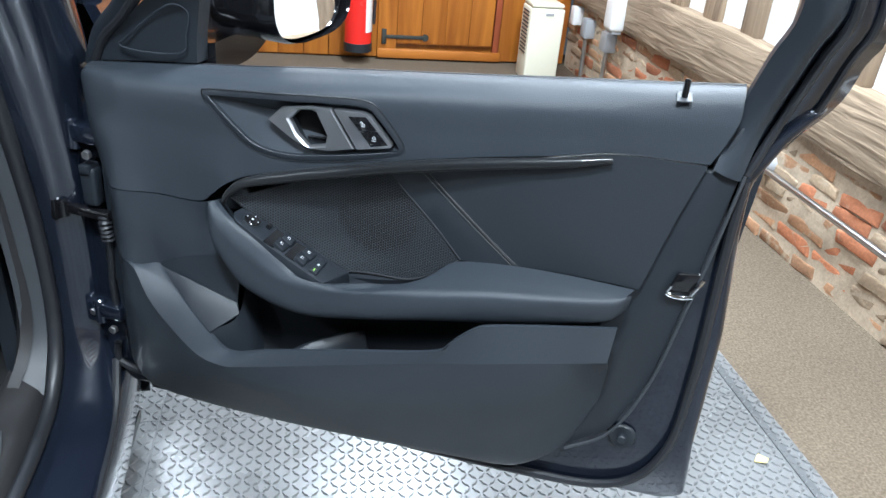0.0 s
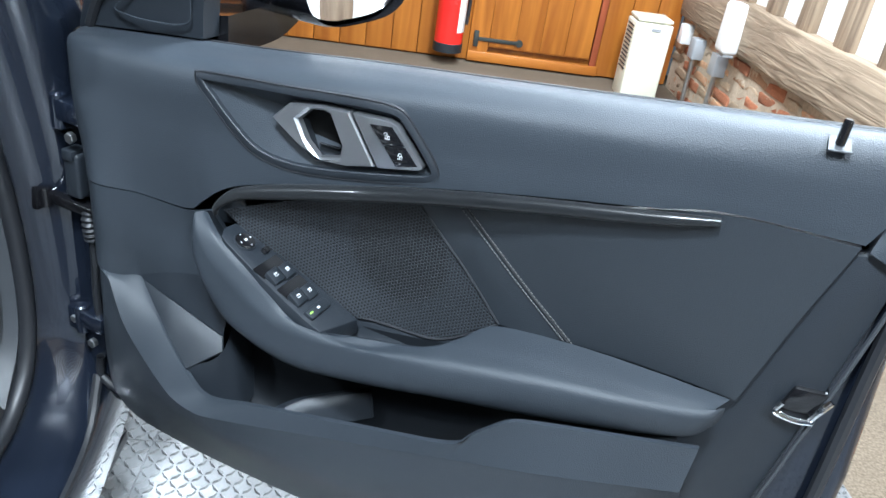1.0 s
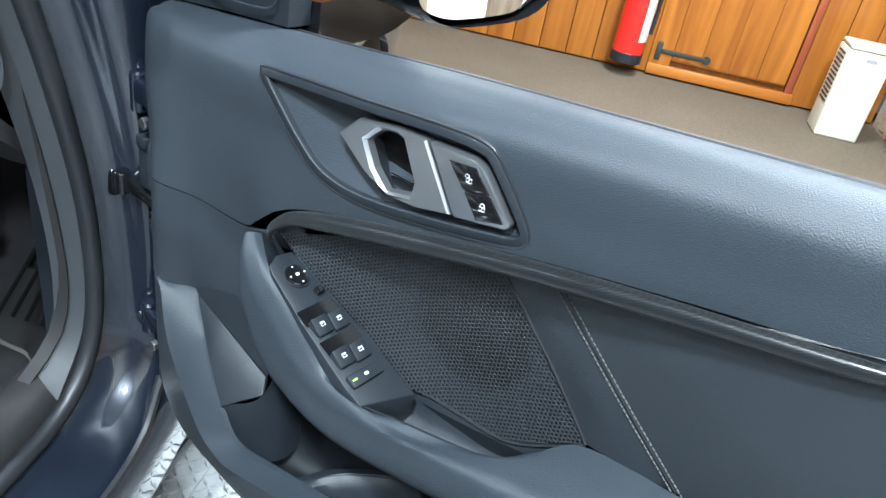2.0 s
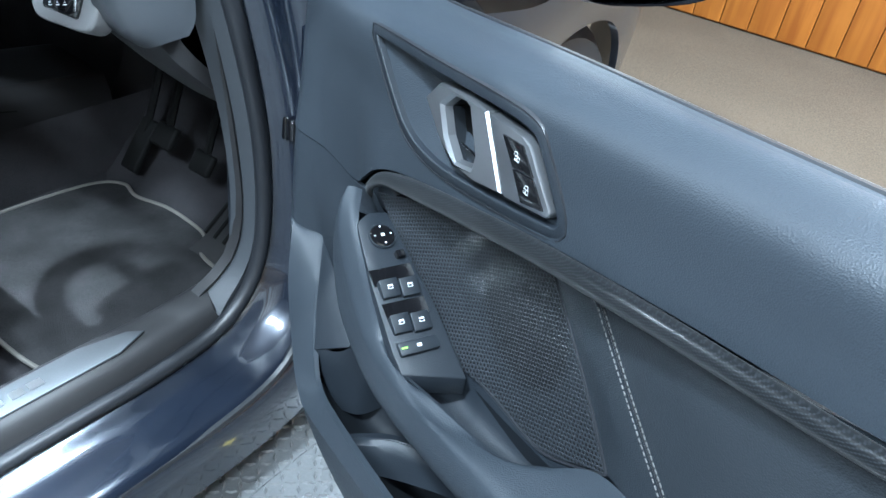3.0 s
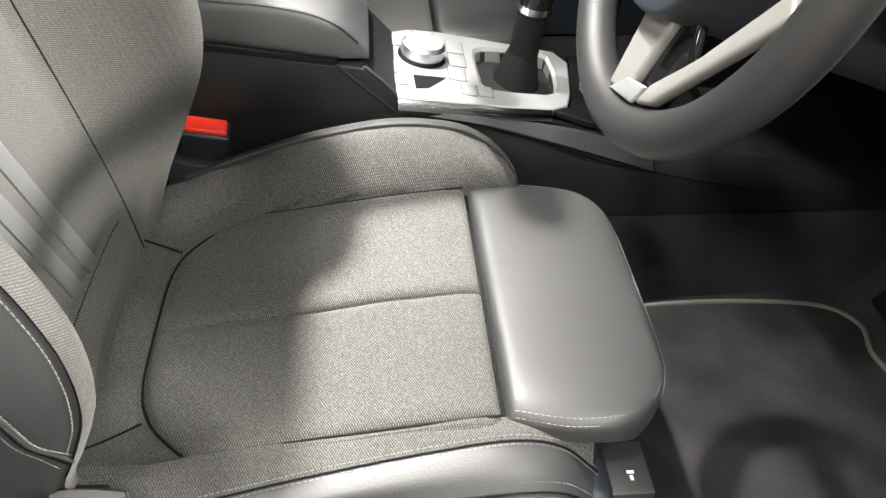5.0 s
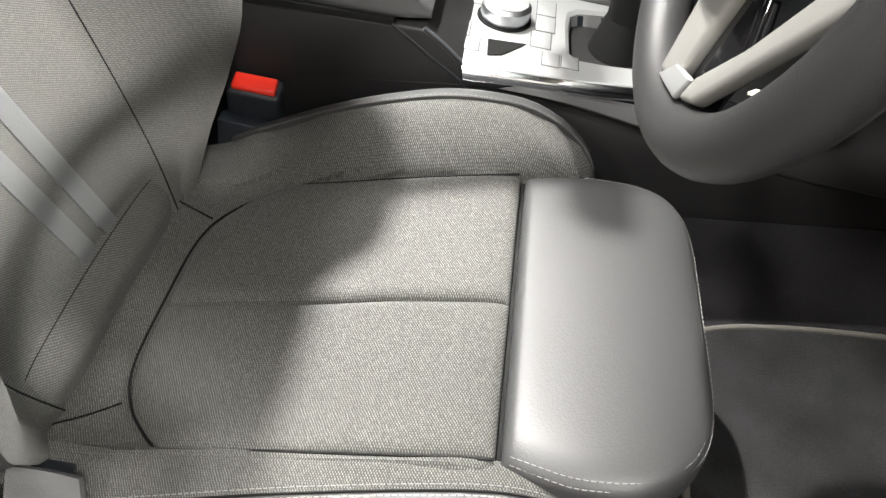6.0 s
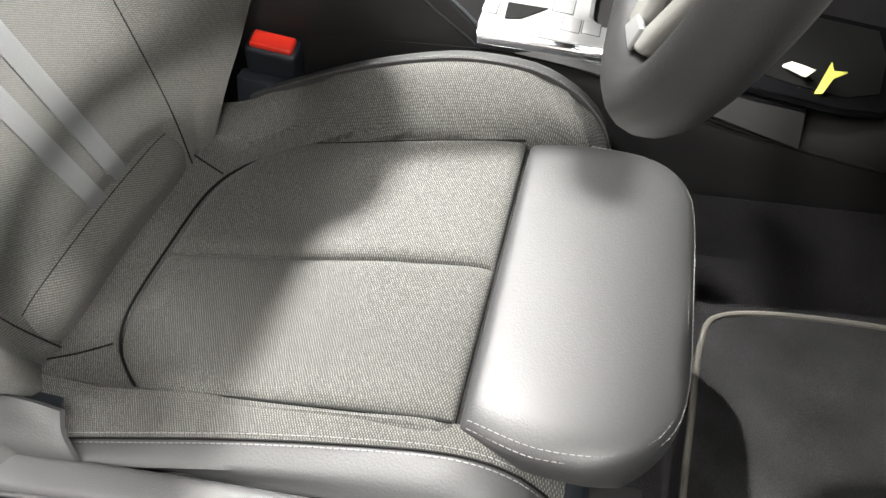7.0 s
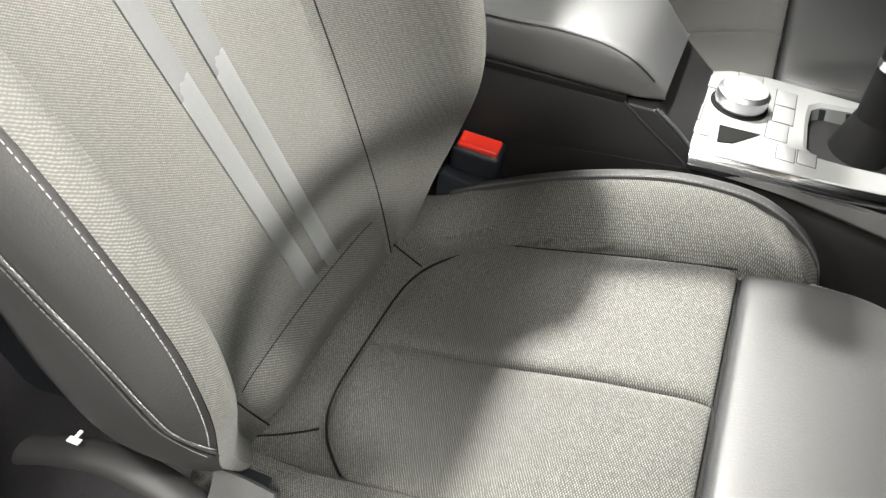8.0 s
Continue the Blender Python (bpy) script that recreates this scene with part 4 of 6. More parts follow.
lever = part("gear_lever", merge(disc(deck(-1.288, 0.815, -0.021), (0, 0.12, 1), 0.036, 0.05, 20, 0.0, 0.022), disc((-1.288, 0.822, 0.528), (0.05, 0.10, 1), 0.022, 0.07, 20, 0.004)), PEDALRUBBER, console, "black gear lever with chrome collar")
part("lever_grip", disc((-1.2835, 0.830, 0.606), (0.05, 0.1, 1), 0.024, 0.085, 20, 0.01), GLOSS, lever)
part("lever_collar", disc((-1.284, 0.8295, 0.597), (0.05, 0.1, 1), 0.0245, 0.010, 20), CHROME, lever)
KNOB = pose(*deck(-1.281, 0.674), -10.2)
part("knob_foot_shade", moved(disc((0, 0, 0.0004), (0, 0, 1), 0.0345, 0.0012, 36), KNOB), PEDALRUBBER, console)
part("dark_triangle", slab([deck(-1.223, 0.659, 0.0005), deck(-1.187, 0.661, 0.0005), deck(-1.193, 0.678, 0.0005), deck(-1.228, 0.705, 0.0005)], (0, 0, 0.0008)), PEDALRUBBER, console, smooth=False)
knob = part("control_knob", moved(merge(disc((0, 0, 0.001), (0, 0, 1), 0.0285, 0.006, 36), disc((0, 0, 0.006), (0, 0, 1), 0.031, 0.017, 36, 0.004)), KNOB), ALU, console, "round aluminium control knob")
part("knob_cap", moved(disc((0, 0, 0.0225), (0, 0, 1), 0.0265, 0.0018, 36), KNOB), PALETRIM, knob)
for kx, ky, lx, ly in ((-1.318, 0.640, 0.030, 0.026), (-1.344, 0.680, 0.034, 0.030), (-1.246, 0.722, 0.036, 0.024), (-1.286, 0.726, 0.036, 0.024), (-1.326, 0.726, 0.036, 0.024), (-1.206, 0.735, 0.028, 0.020), (-1.208, 0.758, 0.026, 0.020), (-1.240, 0.625, 0.036, 0.022), (-1.206, 0.640, 0.026, 0.020)):
    part("key_gap", moved(box((-lx / 2 - 0.0009, -ly / 2 - 0.0009, -0.002), (lx / 2 + 0.0009, ly / 2 + 0.0009, 0.0003)), pose(*deck(kx, ky), -10.2)), CABIN, console, smooth=False)
    part("console_key", moved(box((-lx / 2, -ly / 2, -0.002), (lx / 2, ly / 2, 0.0010), 0.0006), pose(*deck(kx, ky), -10.2)), PALETRIM, console)
part("start_ring", moved(merge(disc((0, 0, -0.004), (0, 0, 1), 0.017, 0.010, 24, 0.003)), pose(*deck(-1.27, 0.925), -10.2)), CHROME, console)
part("start_button", moved(disc((0, 0, 0.005), (0, 0, 1), 0.012, 0.003, 24, 0.001), pose(*deck(-1.27, 0.925), -10.2)), GLOSS, console)
card = part("tray_card", moved(slab([(-0.024, -0.010, 0), (-0.010, -0.013, 0.005), (0.005, -0.006, 0.002), (0.014, -0.011, 0.007), (0.013, 0.003, 0.010), (-0.003, 0.008, 0.004), (-0.020, 0.003, 0.003)], (0, 0, 0.0012)), pose(*deck(-1.214, 0.995, 0.001), 0, 0, 40)), CREAM, smooth=False)
part("yellow_label", moved(slab([(-0.006, -0.018, 0), (0.002, -0.016, 0.002), (0.003, 0.002, 0.012), (0.012, 0.012, 0.018), (-0.001, 0.008, 0.016), (-0.008, 0.014, 0.022)], (0, 0.001, 0.0012)), pose(*deck(-1.196, 1.02, 0.001), 0, 0, 60)), YELLOW, card, "yellow label", smooth=False)
tagged(card, "yellow and white card lying in the console tray", "card")

# seat belt buckle beside the seat
buckle = empty("belt_buckle", -1.135, 0.36, 0.40, "black seat belt buckle with a red release button", "buckle")
part("stalk", moved(box((-0.012, -0.03, -0.1), (0.012, 0.03, 0.02), 0.005), pose(-1.12, 0.37, 0.45, -12)), HARD, buckle)
part("case", moved(box((-0.017, -0.032, -0.065), (0.017, 0.032, 0.0), 0.006, 3), pose(-1.135, 0.392, 0.508, -12, 12)), HARD, buckle)
part("release_button", moved(box((-0.012, -0.026, -0.004), (0.012, 0.026, 0.006), 0.003, 3), pose(-1.135, 0.392, 0.508, -12, 12)), REDPLASTIC, buckle, "red release button")

# outer body
part("front_wing", loft([[(-0.345, 1.36, 0.93), (-0.34, 1.7, 0.905), (-0.365, 2.1, 0.83), (-0.44, 2.42, 0.715), (-0.62, 2.62, 0.66)], [(-0.315, 1.36, 0.78), (-0.305, 1.7, 0.79), (-0.315, 2.1, 0.745), (-0.38, 2.40, 0.60), (-0.57, 2.62, 0.53)], [(-0.34, 1.36, 0.12), (-0.335, 1.60, 0.20), (-0.33, 1.70, 0.48), (-0.33, 1.84, 0.615), (-0.33, 2.0, 0.655), (-0.335, 2.15, 0.62), (-0.36, 2.28, 0.50), (-0.42, 2.42, 0.30), (-0.6, 2.60, 0.25)]], 60, 24, (-0.02, 0, 0), (0, 1, 0)), PAINT, car, "glossy dark front wing")
part("bonnet", loft([[(-0.345, 1.40, 0.935), (-0.34, 1.7, 0.905), (-0.365, 2.1, 0.835), (-0.44, 2.42, 0.72)], [(-0.7, 1.42, 1.0), (-0.7, 1.75, 0.98), (-0.75, 2.2, 0.90), (-0.8, 2.6, 0.75)], [(-1.235, 1.42, 1.02), (-1.235, 1.75, 1.0), (-1.235, 2.2, 0.93), (-1.235, 2.7, 0.77)], [(-1.77, 1.42, 1.0), (-1.77, 1.75, 0.98), (-1.72, 2.2, 0.90), (-1.67, 2.6, 0.75)], [(-2.125, 1.40, 0.935), (-2.13, 1.7, 0.905), (-2.07, 2.1, 0.825), (-1.95, 2.45, 0.70)]], 24, 24, (0, 0, -0.02)), PAINT, car)
roof_front = [[(-0.60, 0.31, 1.365), (-1.235, 0.315, 1.415), (-1.87, 0.31, 1.365)], [(-0.60, -0.11, 1.40), (-1.235, -0.11, 1.45), (-1.87, -0.11, 1.40)]]
part("roof", loft(roof_front, 16, 4, (0, 0, -0.04)), PAINT, car)
part("roof", loft([[(-0.60, -0.12, 1.40), (-1.235, -0.12, 1.45), (-1.87, -0.12, 1.40)], [(-0.62, -1.2, 1.36), (-1.235, -1.2, 1.42), (-1.85, -1.2, 1.36)]], 16, 4, (0, 0, -0.04)), PAINT, car)
part("unseen_mirror", merge(moved(box((-0.095, -0.016, -0.03), (0.095, 0.016, 0.03), 0.012, 3), pose(-1.262, 0.528, 1.235, 0, 0, 4)), slab([(-1.36, 0.24, 1.33), (-1.11, 0.24, 1.33), (-1.19, 0.365, 1.29), (-1.28, 0.365, 1.29)], (0, 0, 0.05), 0.01), tube([(-1.235, 0.36, 1.30), (-1.235, 0.525, 1.25)], 0.012, 6, 8)), HARD, car, "unseen interior mirror and sensor housing, set for their shadow on the seat")
for sx in (0, 1):
    mx = (lambda p: (-2.47 - p[0], p[1], p[2])) if sx else (lambda p: p)
    part("windscreen_pillar", tube([mx(p) for p in ((-0.40, 1.36, 0.95), (-0.49, 0.85, 1.19), (-0.62, 0.20, 1.38))], 0.035, 20, 8), PAINT, car)
    part("roof_rail", tube([mx(p) for p in ((-0.62, 0.20, 1.375), (-0.60, -0.2, 1.40), (-0.62, -1.0, 1.36))], 0.03, 16, 8), PAINT, car)
part("pillar_cover", box((-0.52, -0.16, 0.25), (-0.47, 0.06, 0.98), 0.02, 3), HARD, car)
part("centre_pillar", loft([[(-0.45, -0.12, 0.26), (-0.46, -0.14, 0.9), (-0.60, -0.2, 1.38)], [(-0.40, 0.08, 0.26), (-0.41, 0.02, 0.9), (-0.59, -0.06, 1.38)]], 14, 4, (-0.06, 0, 0)), PAINT, car)
part("far_door", loft([[(-2.02, -0.2, 0.2), (-2.02, 1.2, 0.2)], [(-1.98, -0.2, 0.55), (-1.98, 1.2, 0.55)], [(-2.02, -0.2, 0.93), (-2.02, 1.2, 0.90)]], 8, 12, (-0.08, 0, 0)), SOFT, car, "far door's black inner panel")
part("rear_bench", loft([[(-0.6, -0.55, 0.2), (-1.9, -0.55, 0.2)], [(-0.6, -0.52, 0.46), (-1.9, -0.52, 0.46)], [(-0.6, -0.95, 0.45), (-1.9, -0.95, 0.45)], [(-0.6, -1.1, 1.0), (-1.9, -1.1, 1.0)]], 8, 16, (0, -0.05, 0)), CLOTHUP, car)
part("tail", box((-2.1, -1.6, 0.2), (-0.36, -1.15, 1.3), 0.1, 3), PAINT, car)
part("rear_wing", box((-0.42, -1.2, 0.2), (-0.36, -0.12, 0.93), 0.02), PAINT, car)
for wx in (-0.47, -2.0):
    for wy in (2.0, -1.0):
        tyre = part("wheel", merge(disc((wx - 0.1, wy, 0.318), (1, 0, 0), 0.318, 0.2, 40, 0.03)), RUBBER, car, "black tyre on an alloy rim")
        part("rim", disc((wx + 0.095, wy, 0.318), (1, 0, 0), 0.22, 0.012, 40, 0.01), ALU, tyre)

# loose floor mat
MATEDGE = [(-0.605, 0.955, 0.207), (-0.63, 0.928, 0.207), (-0.70, 0.918, 0.207), (-0.80, 0.918, 0.207), (-0.90, 0.925, 0.207), (-1.02, 0.935, 0.207), (-1.07, 0.965, 0.207), (-1.085, 1.10, 0.207), (-1.07, 1.28, 0.21), (-1.02, 1.335, 0.215), (-0.96, 1.325, 0.215), (-0.88, 1.345, 0.215), (-0.79, 1.345, 0.212), (-0.752, 1.335, 0.210), (-0.742, 1.31, 0.208), (-0.70, 1.292, 0.207), (-0.635, 1.280, 0.207), (-0.605, 1.24, 0.207), (-0.575, 1.14, 0.207), (-0.585, 1.03, 0.207)]
floor_mat = part("floor_mat", slab(spline(MATEDGE, 90, True), (0, 0, -0.014)), MATPILE)
tagged(floor_mat, "dark grey pile floor mat with pale piping in the footwell", "floor mat")
part("piping", tube(MATEDGE, 0.0042, 140, 8, True), PIPING, floor_mat, "pale beige edge piping")

# ---- seats ----
SX = -0.866


def seat_height(y):
    return float(np.interp(y, [0.28, 0.36, 0.5, 0.62, 0.72, 0.8, 0.87], [0.425, 0.428, 0.448, 0.468, 0.480, 0.482, 0.47]))


def build_seat():
    seat = empty("front_seat", SX, 0.5, 0.19, "dark grey cloth and black leather sports seat with pale stitching", "car seat", "front seats")
    rows_y = [0.27, 0.34, 0.362, 0.40, 0.49, 0.56, 0.63, 0.70, 0.74, 0.77, 0.79, 0.80]
    crest = [0.432, 0.440, 0.448, 0.464, 0.497, 0.516, 0.527, 0.521, 0.504, 0.478, 0.446, 0.40]
    base = []
    for y, zc in zip(rows_y, crest):
        z = seat_height(y) + 0.003
        low = float(np.interp(y, [0.30, 0.42], [0.0, 0.012]))
        drop = max(0.0, y - 0.715) * 1.1
        base.append([(-1.125, y, 0.36), (-1.122, y, zc - 0.035), (-1.105, y, zc), (-1.083, y, zc - 0.008), (-1.062, y, max(z - drop, zc * 0.5 + z * 0.5 - 0.004) if y < 0.78 else zc - 0.02), (-1.047, y, z - drop), (-1.03, y, z - low - drop), (-0.86, y, z - low - drop), (-0.712, y, z - low - drop), (-0.70, y, z - 0.001 - drop), (-0.684, y, z - 0.014 - drop), (-0.66, y, z - 0.04 - drop)])
    part("cushion", loft(base, 80, 50), CLOTH, seat, "grey woven cloth cushion with raised inner bolster")
    # leather roll along the inner bolster's crest
    part("bolster_edge", loft([[(-1.132, y, zc - 0.06), (-1.130, y, zc - 0.015), (-1.116, y, zc + 0.004), (-1.10, y, zc + 0.0045)] for y, zc in list(zip(rows_y, crest))[2:]], 10, 30, (0, 0, -0.006)), SEATHIDE, seat)
    part("stitching", stitches([(-1.1015, y, zc + 0.0055) for y, zc in list(zip(rows_y, crest))[2:]], 0.0055, 0.0005), THREAD, seat)
    # outer side in leather, between the cloth and the plastic shell
    roll = []
    for y, x0 in ((0.36, -0.650), (0.45, -0.658), (0.55, -0.667), (0.65, -0.674), (0.72, -0.677), (0.765, -0.677), (0.80, -0.676), (0.818, -0.674)):
        z = seat_height(min(y, 0.72)) - 0.006 - max(0.0, y - 0.715) * 0.3 - max(0.0, y - 0.765) * 0.8 - max(0, 0.50 - y) * 0.06
        f = float(np.interp(y, [0.74, 0.80, 0.82], [1.0, 0.7, 0.35]))
        tuck = (1 - f) * 0.05
        roll.append([(x0 - 0.006, y, z - 0.001), (x0, y, z + 0.0015), (x0 + 0.022 * f, y, z - 0.004), (-0.640 - tuck * 0.5, y, z - 0.016 * f), (-0.625 - tuck * 0.7, y, z - 0.032 * f), (-0.616 - tuck * 0.8, y, z - 0.055 * f), (-0.618 - tuck * 0.8, y, z - 0.085 * f)])
    part("side_bolster", loft(roll, 24, 36, (-0.02, 0, -0.004)), SEATHIDE, seat, "black leather side bolster")
    # sloping cloth band between the insert's groove and the leather
    part("cloth_band", loft([[(-0.7035, y, min(seat_height(y), 0.476) - 0.004), (-0.697, y, min(seat_height(y), 0.476) - 0.001), (0.45 * -0.697 + 0.55 * r[1][0], y, 0.3 * min(seat_height(y), 0.476) + 0.7 * r[1][2] + 0.001), (r[1][0] + 0.001, y, r[1][2] + 0.0006)] for y, r in zip((0.36, 0.45, 0.55, 0.65, 0.72, 0.765, 0.80), roll)], 14, 40, (0, 0, -0.01)), CLOTH, seat)
    for k, d, up in ((1, -0.004, 0.0022), (1, 0.005, 0.002), (3, -0.004, 0.003), (4, 0.0, 0.002)):
        part("stitching", stitches([(r[k][0] + d, r[k][1], r[k][2] + up) for r in roll], 0.0055, 0.0005), THREAD, seat)
    for k, d, up in ((1, 0.0005, 0.001), (3, 0.004, -0.001)):
        part("seam", tube([(r[k][0] + d, r[k][1], r[k][2] + up) for r in roll], 0.0012, 40, 6), PEDALRUBBER, seat)
    # short seams running back from the insert's corners
    for pts in ([(-1.014, 0.319), (-1.0, 0.345), (-0.983, 0.375)], [(-0.716, 0.322), (-0.728, 0.35), (-0.742, 0.378)]):
        part("seam", tube([(x, y, seat_height(y) + 0.0022) for x, y in pts], 0.001, 16, 6), PEDALRUBBER, seat)
    # two swollen cloth lobes of the insert
    for a, b in ((-1.040, -0.8615), (-0.8605, -0.701)):
        def sheet(s, t, a=a, b=b):
            x = a + (b - a) * s
            q = abs(x - SX) / 0.175
            y0 = 0.368 + 0.085 * q ** 4.5
            y = y0 + (0.7125 - y0) * t
            return (x, y, seat_height(y) - 0.010)
        part("cushion_insert", pad(sheet, (0, 0, 1), 0.014, 0.02, 34, 44, 18, 0.002), CLOTH, seat, "grey woven cloth cushion insert")
    groove = []
    for k in range(13):
        x = -1.045 + (0.347) * k / 12
        groove.append((x, 0.368 + 0.085 * (abs(x - SX) / 0.175) ** 4.5 - 0.001, seat_height(0.38) + 0.0005))
    groove += [(-0.7005, y, seat_height(y) + 0.0005) for y in (0.50, 0.58, 0.66, 0.712)]
    part("seam", tube([(x, y, z - 0.001) for x, y, z in groove], 0.0014, 90, 6), PEDALRUBBER, seat)
    part("gap_shade_strip", box((-1.036, 0.7115, 0.44), (-0.703, 0.7190, 0.468), 0.001), PEDALRUBBER, seat)
    part("seam", tube([(-1.0405, y, seat_height(y) - 0.0022) for y in (0.47, 0.52, 0.60, 0.68, 0.711)], 0.0015, 40, 6), PEDALRUBBER, seat)
    # thigh support
    def thigh(s, t):
        x = -1.035 + 0.337 * s + 0.019 * min(1.0, t / 0.62) * (2 - min(1.0, t / 0.62)) * s ** 4 - 0.010 * (max(0.0, t - 0.7) / 0.3) ** 2 * s ** 4
        q = abs(2 * s - 1)
        front = 0.884 - 0.045 * q ** 6
        y = 0.7175 + (front - 0.7175) * t
        return (x, y, 0.478 - 0.010 * t ** 8 - 0.006 * q ** 10 + 0.004 * math.sin(math.pi * t))
    part("thigh_support", pad(thigh, (0, 0.05, 1), 0.012, 0.014, 40, 34, 16, 0.0008), SEATHIDE, seat, "smooth black leather thigh support")
    front_edge = [thigh(s, t) for s, t in ((0.995, 0.05), (0.995, 0.5), (0.97, 0.9), (0.85, 0.995), (0.5, 0.995), (0.15, 0.995), (0.03, 0.9), (0.005, 0.5))]
    part("stitching", stitches([(x, y, z + 0.006) for x, y, z in front_edge], 0.0055, 0.0005), THREAD, seat)
    inner_edge = [thigh(0.5 + (sv - 0.5) * 0.975, tv * 0.97) for sv, tv in ((0.995, 0.05), (0.995, 0.5), (0.97, 0.9), (0.85, 0.995), (0.5, 0.995), (0.15, 0.995), (0.03, 0.9), (0.005, 0.5))]
    part("stitching", stitches([(x, y, z + 0.0095) for x, y, z in inner_edge], 0.0055, 0.0005), THREAD, seat)
    part("seat_pan", box((-1.10, 0.30, 0.33), (-0.64, 0.82, 0.42), 0.02, 3), HARD, seat)
    # plastic side shell with its switches
    shell_out = [(-0.598, 0.29, 0.405), (-0.598, 0.38, 0.428), (-0.598, 0.50, 0.449), (-0.598, 0.66, 0.464), (-0.598, 0.745, 0.462), (-0.598, 0.772, 0.448), (-0.598, 0.772, 0.40), (-0.598, 0.745, 0.325), (-0.598, 0.70, 0.288), (-0.598, 0.60, 0.272), (-0.598, 0.42, 0.262), (-0.598, 0.29, 0.275)]
    shell = part("side_shell", slab(spline(shell_out, 60, True), (-0.034, 0, 0), 0.010, 4), SEATPLASTIC, seat, "dark grey plastic side shell")
    part("lever_recess_shade", slab(spline([(-0.5975, 0.31, 0.402), (-0.5975, 0.42, 0.428), (-0.5975, 0.57, 0.452), (-0.5975, 0.612, 0.442), (-0.5975, 0.63, 0.40), (-0.5975, 0.625, 0.36), (-0.5975, 0.56, 0.325), (-0.5975, 0.42, 0.312), (-0.5975, 0.31, 0.315)], 60, True), (-0.004, 0, 0)), CABIN, shell, smooth=False)
    part("recess_edge", tube([(-0.5972, 0.31, 0.404), (-0.5972, 0.42, 0.430), (-0.5972, 0.57, 0.4535), (-0.5972, 0.613, 0.443), (-0.5972, 0.631, 0.40), (-0.5972, 0.626, 0.36), (-0.5972, 0.56, 0.324), (-0.5972, 0.42, 0.311), (-0.5972, 0.31, 0.314)], 0.0022, 70, 8, up=(1, 0, 0)), SEATPLASTIC, shell)
    part("lever_gap", tube([(-0.5935, 0.31, 0.4015), (-0.5935, 0.42, 0.4275), (-0.5935, 0.53, 0.4475), (-0.5935, 0.588, 0.450)], 0.0016, 40, 6, up=(1, 0, 0)), PEDALRUBBER, shell)
    handle = part("height_lever", slab(spline([(-0.586, 0.31, 0.398), (-0.586, 0.42, 0.424), (-0.585, 0.53, 0.446), (-0.585, 0.585, 0.447), (-0.585, 0.603, 0.432), (-0.585, 0.585, 0.415), (-0.585, 0.50, 0.398), (-0.586, 0.40, 0.386), (-0.586, 0.31, 0.384)], 60, True), (-0.014, 0, 0), 0.006, 4), SEATPLASTIC, shell, "long grey height lever with a white symbol")
    part("symbol", merge(box((-0.5852, 0.545, 0.427), (-0.5842, 0.549, 0.437)), box((-0.5852, 0.551, 0.424), (-0.5842, 0.556, 0.434)), box((-0.5852, 0.558, 0.430), (-0.5842, 0.561, 0.437))), WHITEPRINT, shell, smooth=False)
    part("rocker_switch", slab([(-0.598, 0.655, 0.440), (-0.598, 0.703, 0.444), (-0.598, 0.707, 0.439), (-0.598, 0.706, 0.428), (-0.598, 0.701, 0.427), (-0.598, 0.697, 0.433), (-0.598, 0.666, 0.430), (-0.598, 0.662, 0.4235), (-0.598, 0.656, 0.423), (-0.598, 0.653, 0.436)], (0.0055, 0, 0), 0.0012), SEATPLASTIC, shell)
    for sy, sz in ((0.659, 0.4255), (0.703, 0.4295)):
        part("symbol", box((-0.5928, sy - 0.0022, sz), (-0.5920, sy + 0.0022, sz + 0.0035)), WHITEPRINT, shell, smooth=False)
    part("round_cap", tube([(-0.599, 0.675 + 0.018 * math.cos(a), 0.395 + 0.018 * math.sin(a)) for a in (math.tau * k / 16 for k in range(16))], 0.0012, 40, 6, True, up=(1, 0, 0)), HARD, shell)
    # front release box under the cushion
    box_part = part("release_handle", box((-0.715, 0.815, 0.375), (-0.655, 0.86, 0.408), 0.005, 2), CABIN, seat, "black plastic release handle with a white symbol")
    part("symbol", merge(box((-0.680, 0.836, 0.4083), (-0.677, 0.843, 0.4090)), box((-0.675, 0.838, 0.4083), (-0.670, 0.841, 0.4090))), WHITEPRINT, box_part, smooth=False)
    # runners
    for rx in (-0.63, -1.08):
        rail = part("runner", merge(box((rx - 0.02, 0.20, 0.20), (rx + 0.02, 0.80, 0.235), 0.003), box((rx - 0.012, 0.20, 0.235), (rx + 0.012, 0.785, 0.255), 0.003)), GLOSS, seat, "black steel seat runner")
        for k in range(3):
            part("runner_rod", tube([(rx - 0.02 + k * 0.02, 0.60, 0.266 + 0.006 * k), (rx - 0.02 + k * 0.02, 0.825, 0.266 + 0.006 * k)], 0.008, 4, 10), CHROME, rail)
    # backrest
    levels = [0.40, 0.48, 0.55, 0.62, 0.70, 0.80, 0.92, 1.05]
    wing_y = [0.325, 0.352, 0.385, 0.412, 0.415, 0.385, 0.31, 0.20]
    half = [0.165, 0.205, 0.225, 0.238, 0.243, 0.245, 0.235, 0.19]
    inner = [0.125, 0.15, 0.162, 0.170, 0.176, 0.18, 0.175, 0.15]
    rows = list(zip(levels, wing_y, half, inner))

    def face(z):
        """How far forward the backrest's middle lies at a height."""
        return 0.314 - 0.25 * (z - 0.425)

    sheets = []
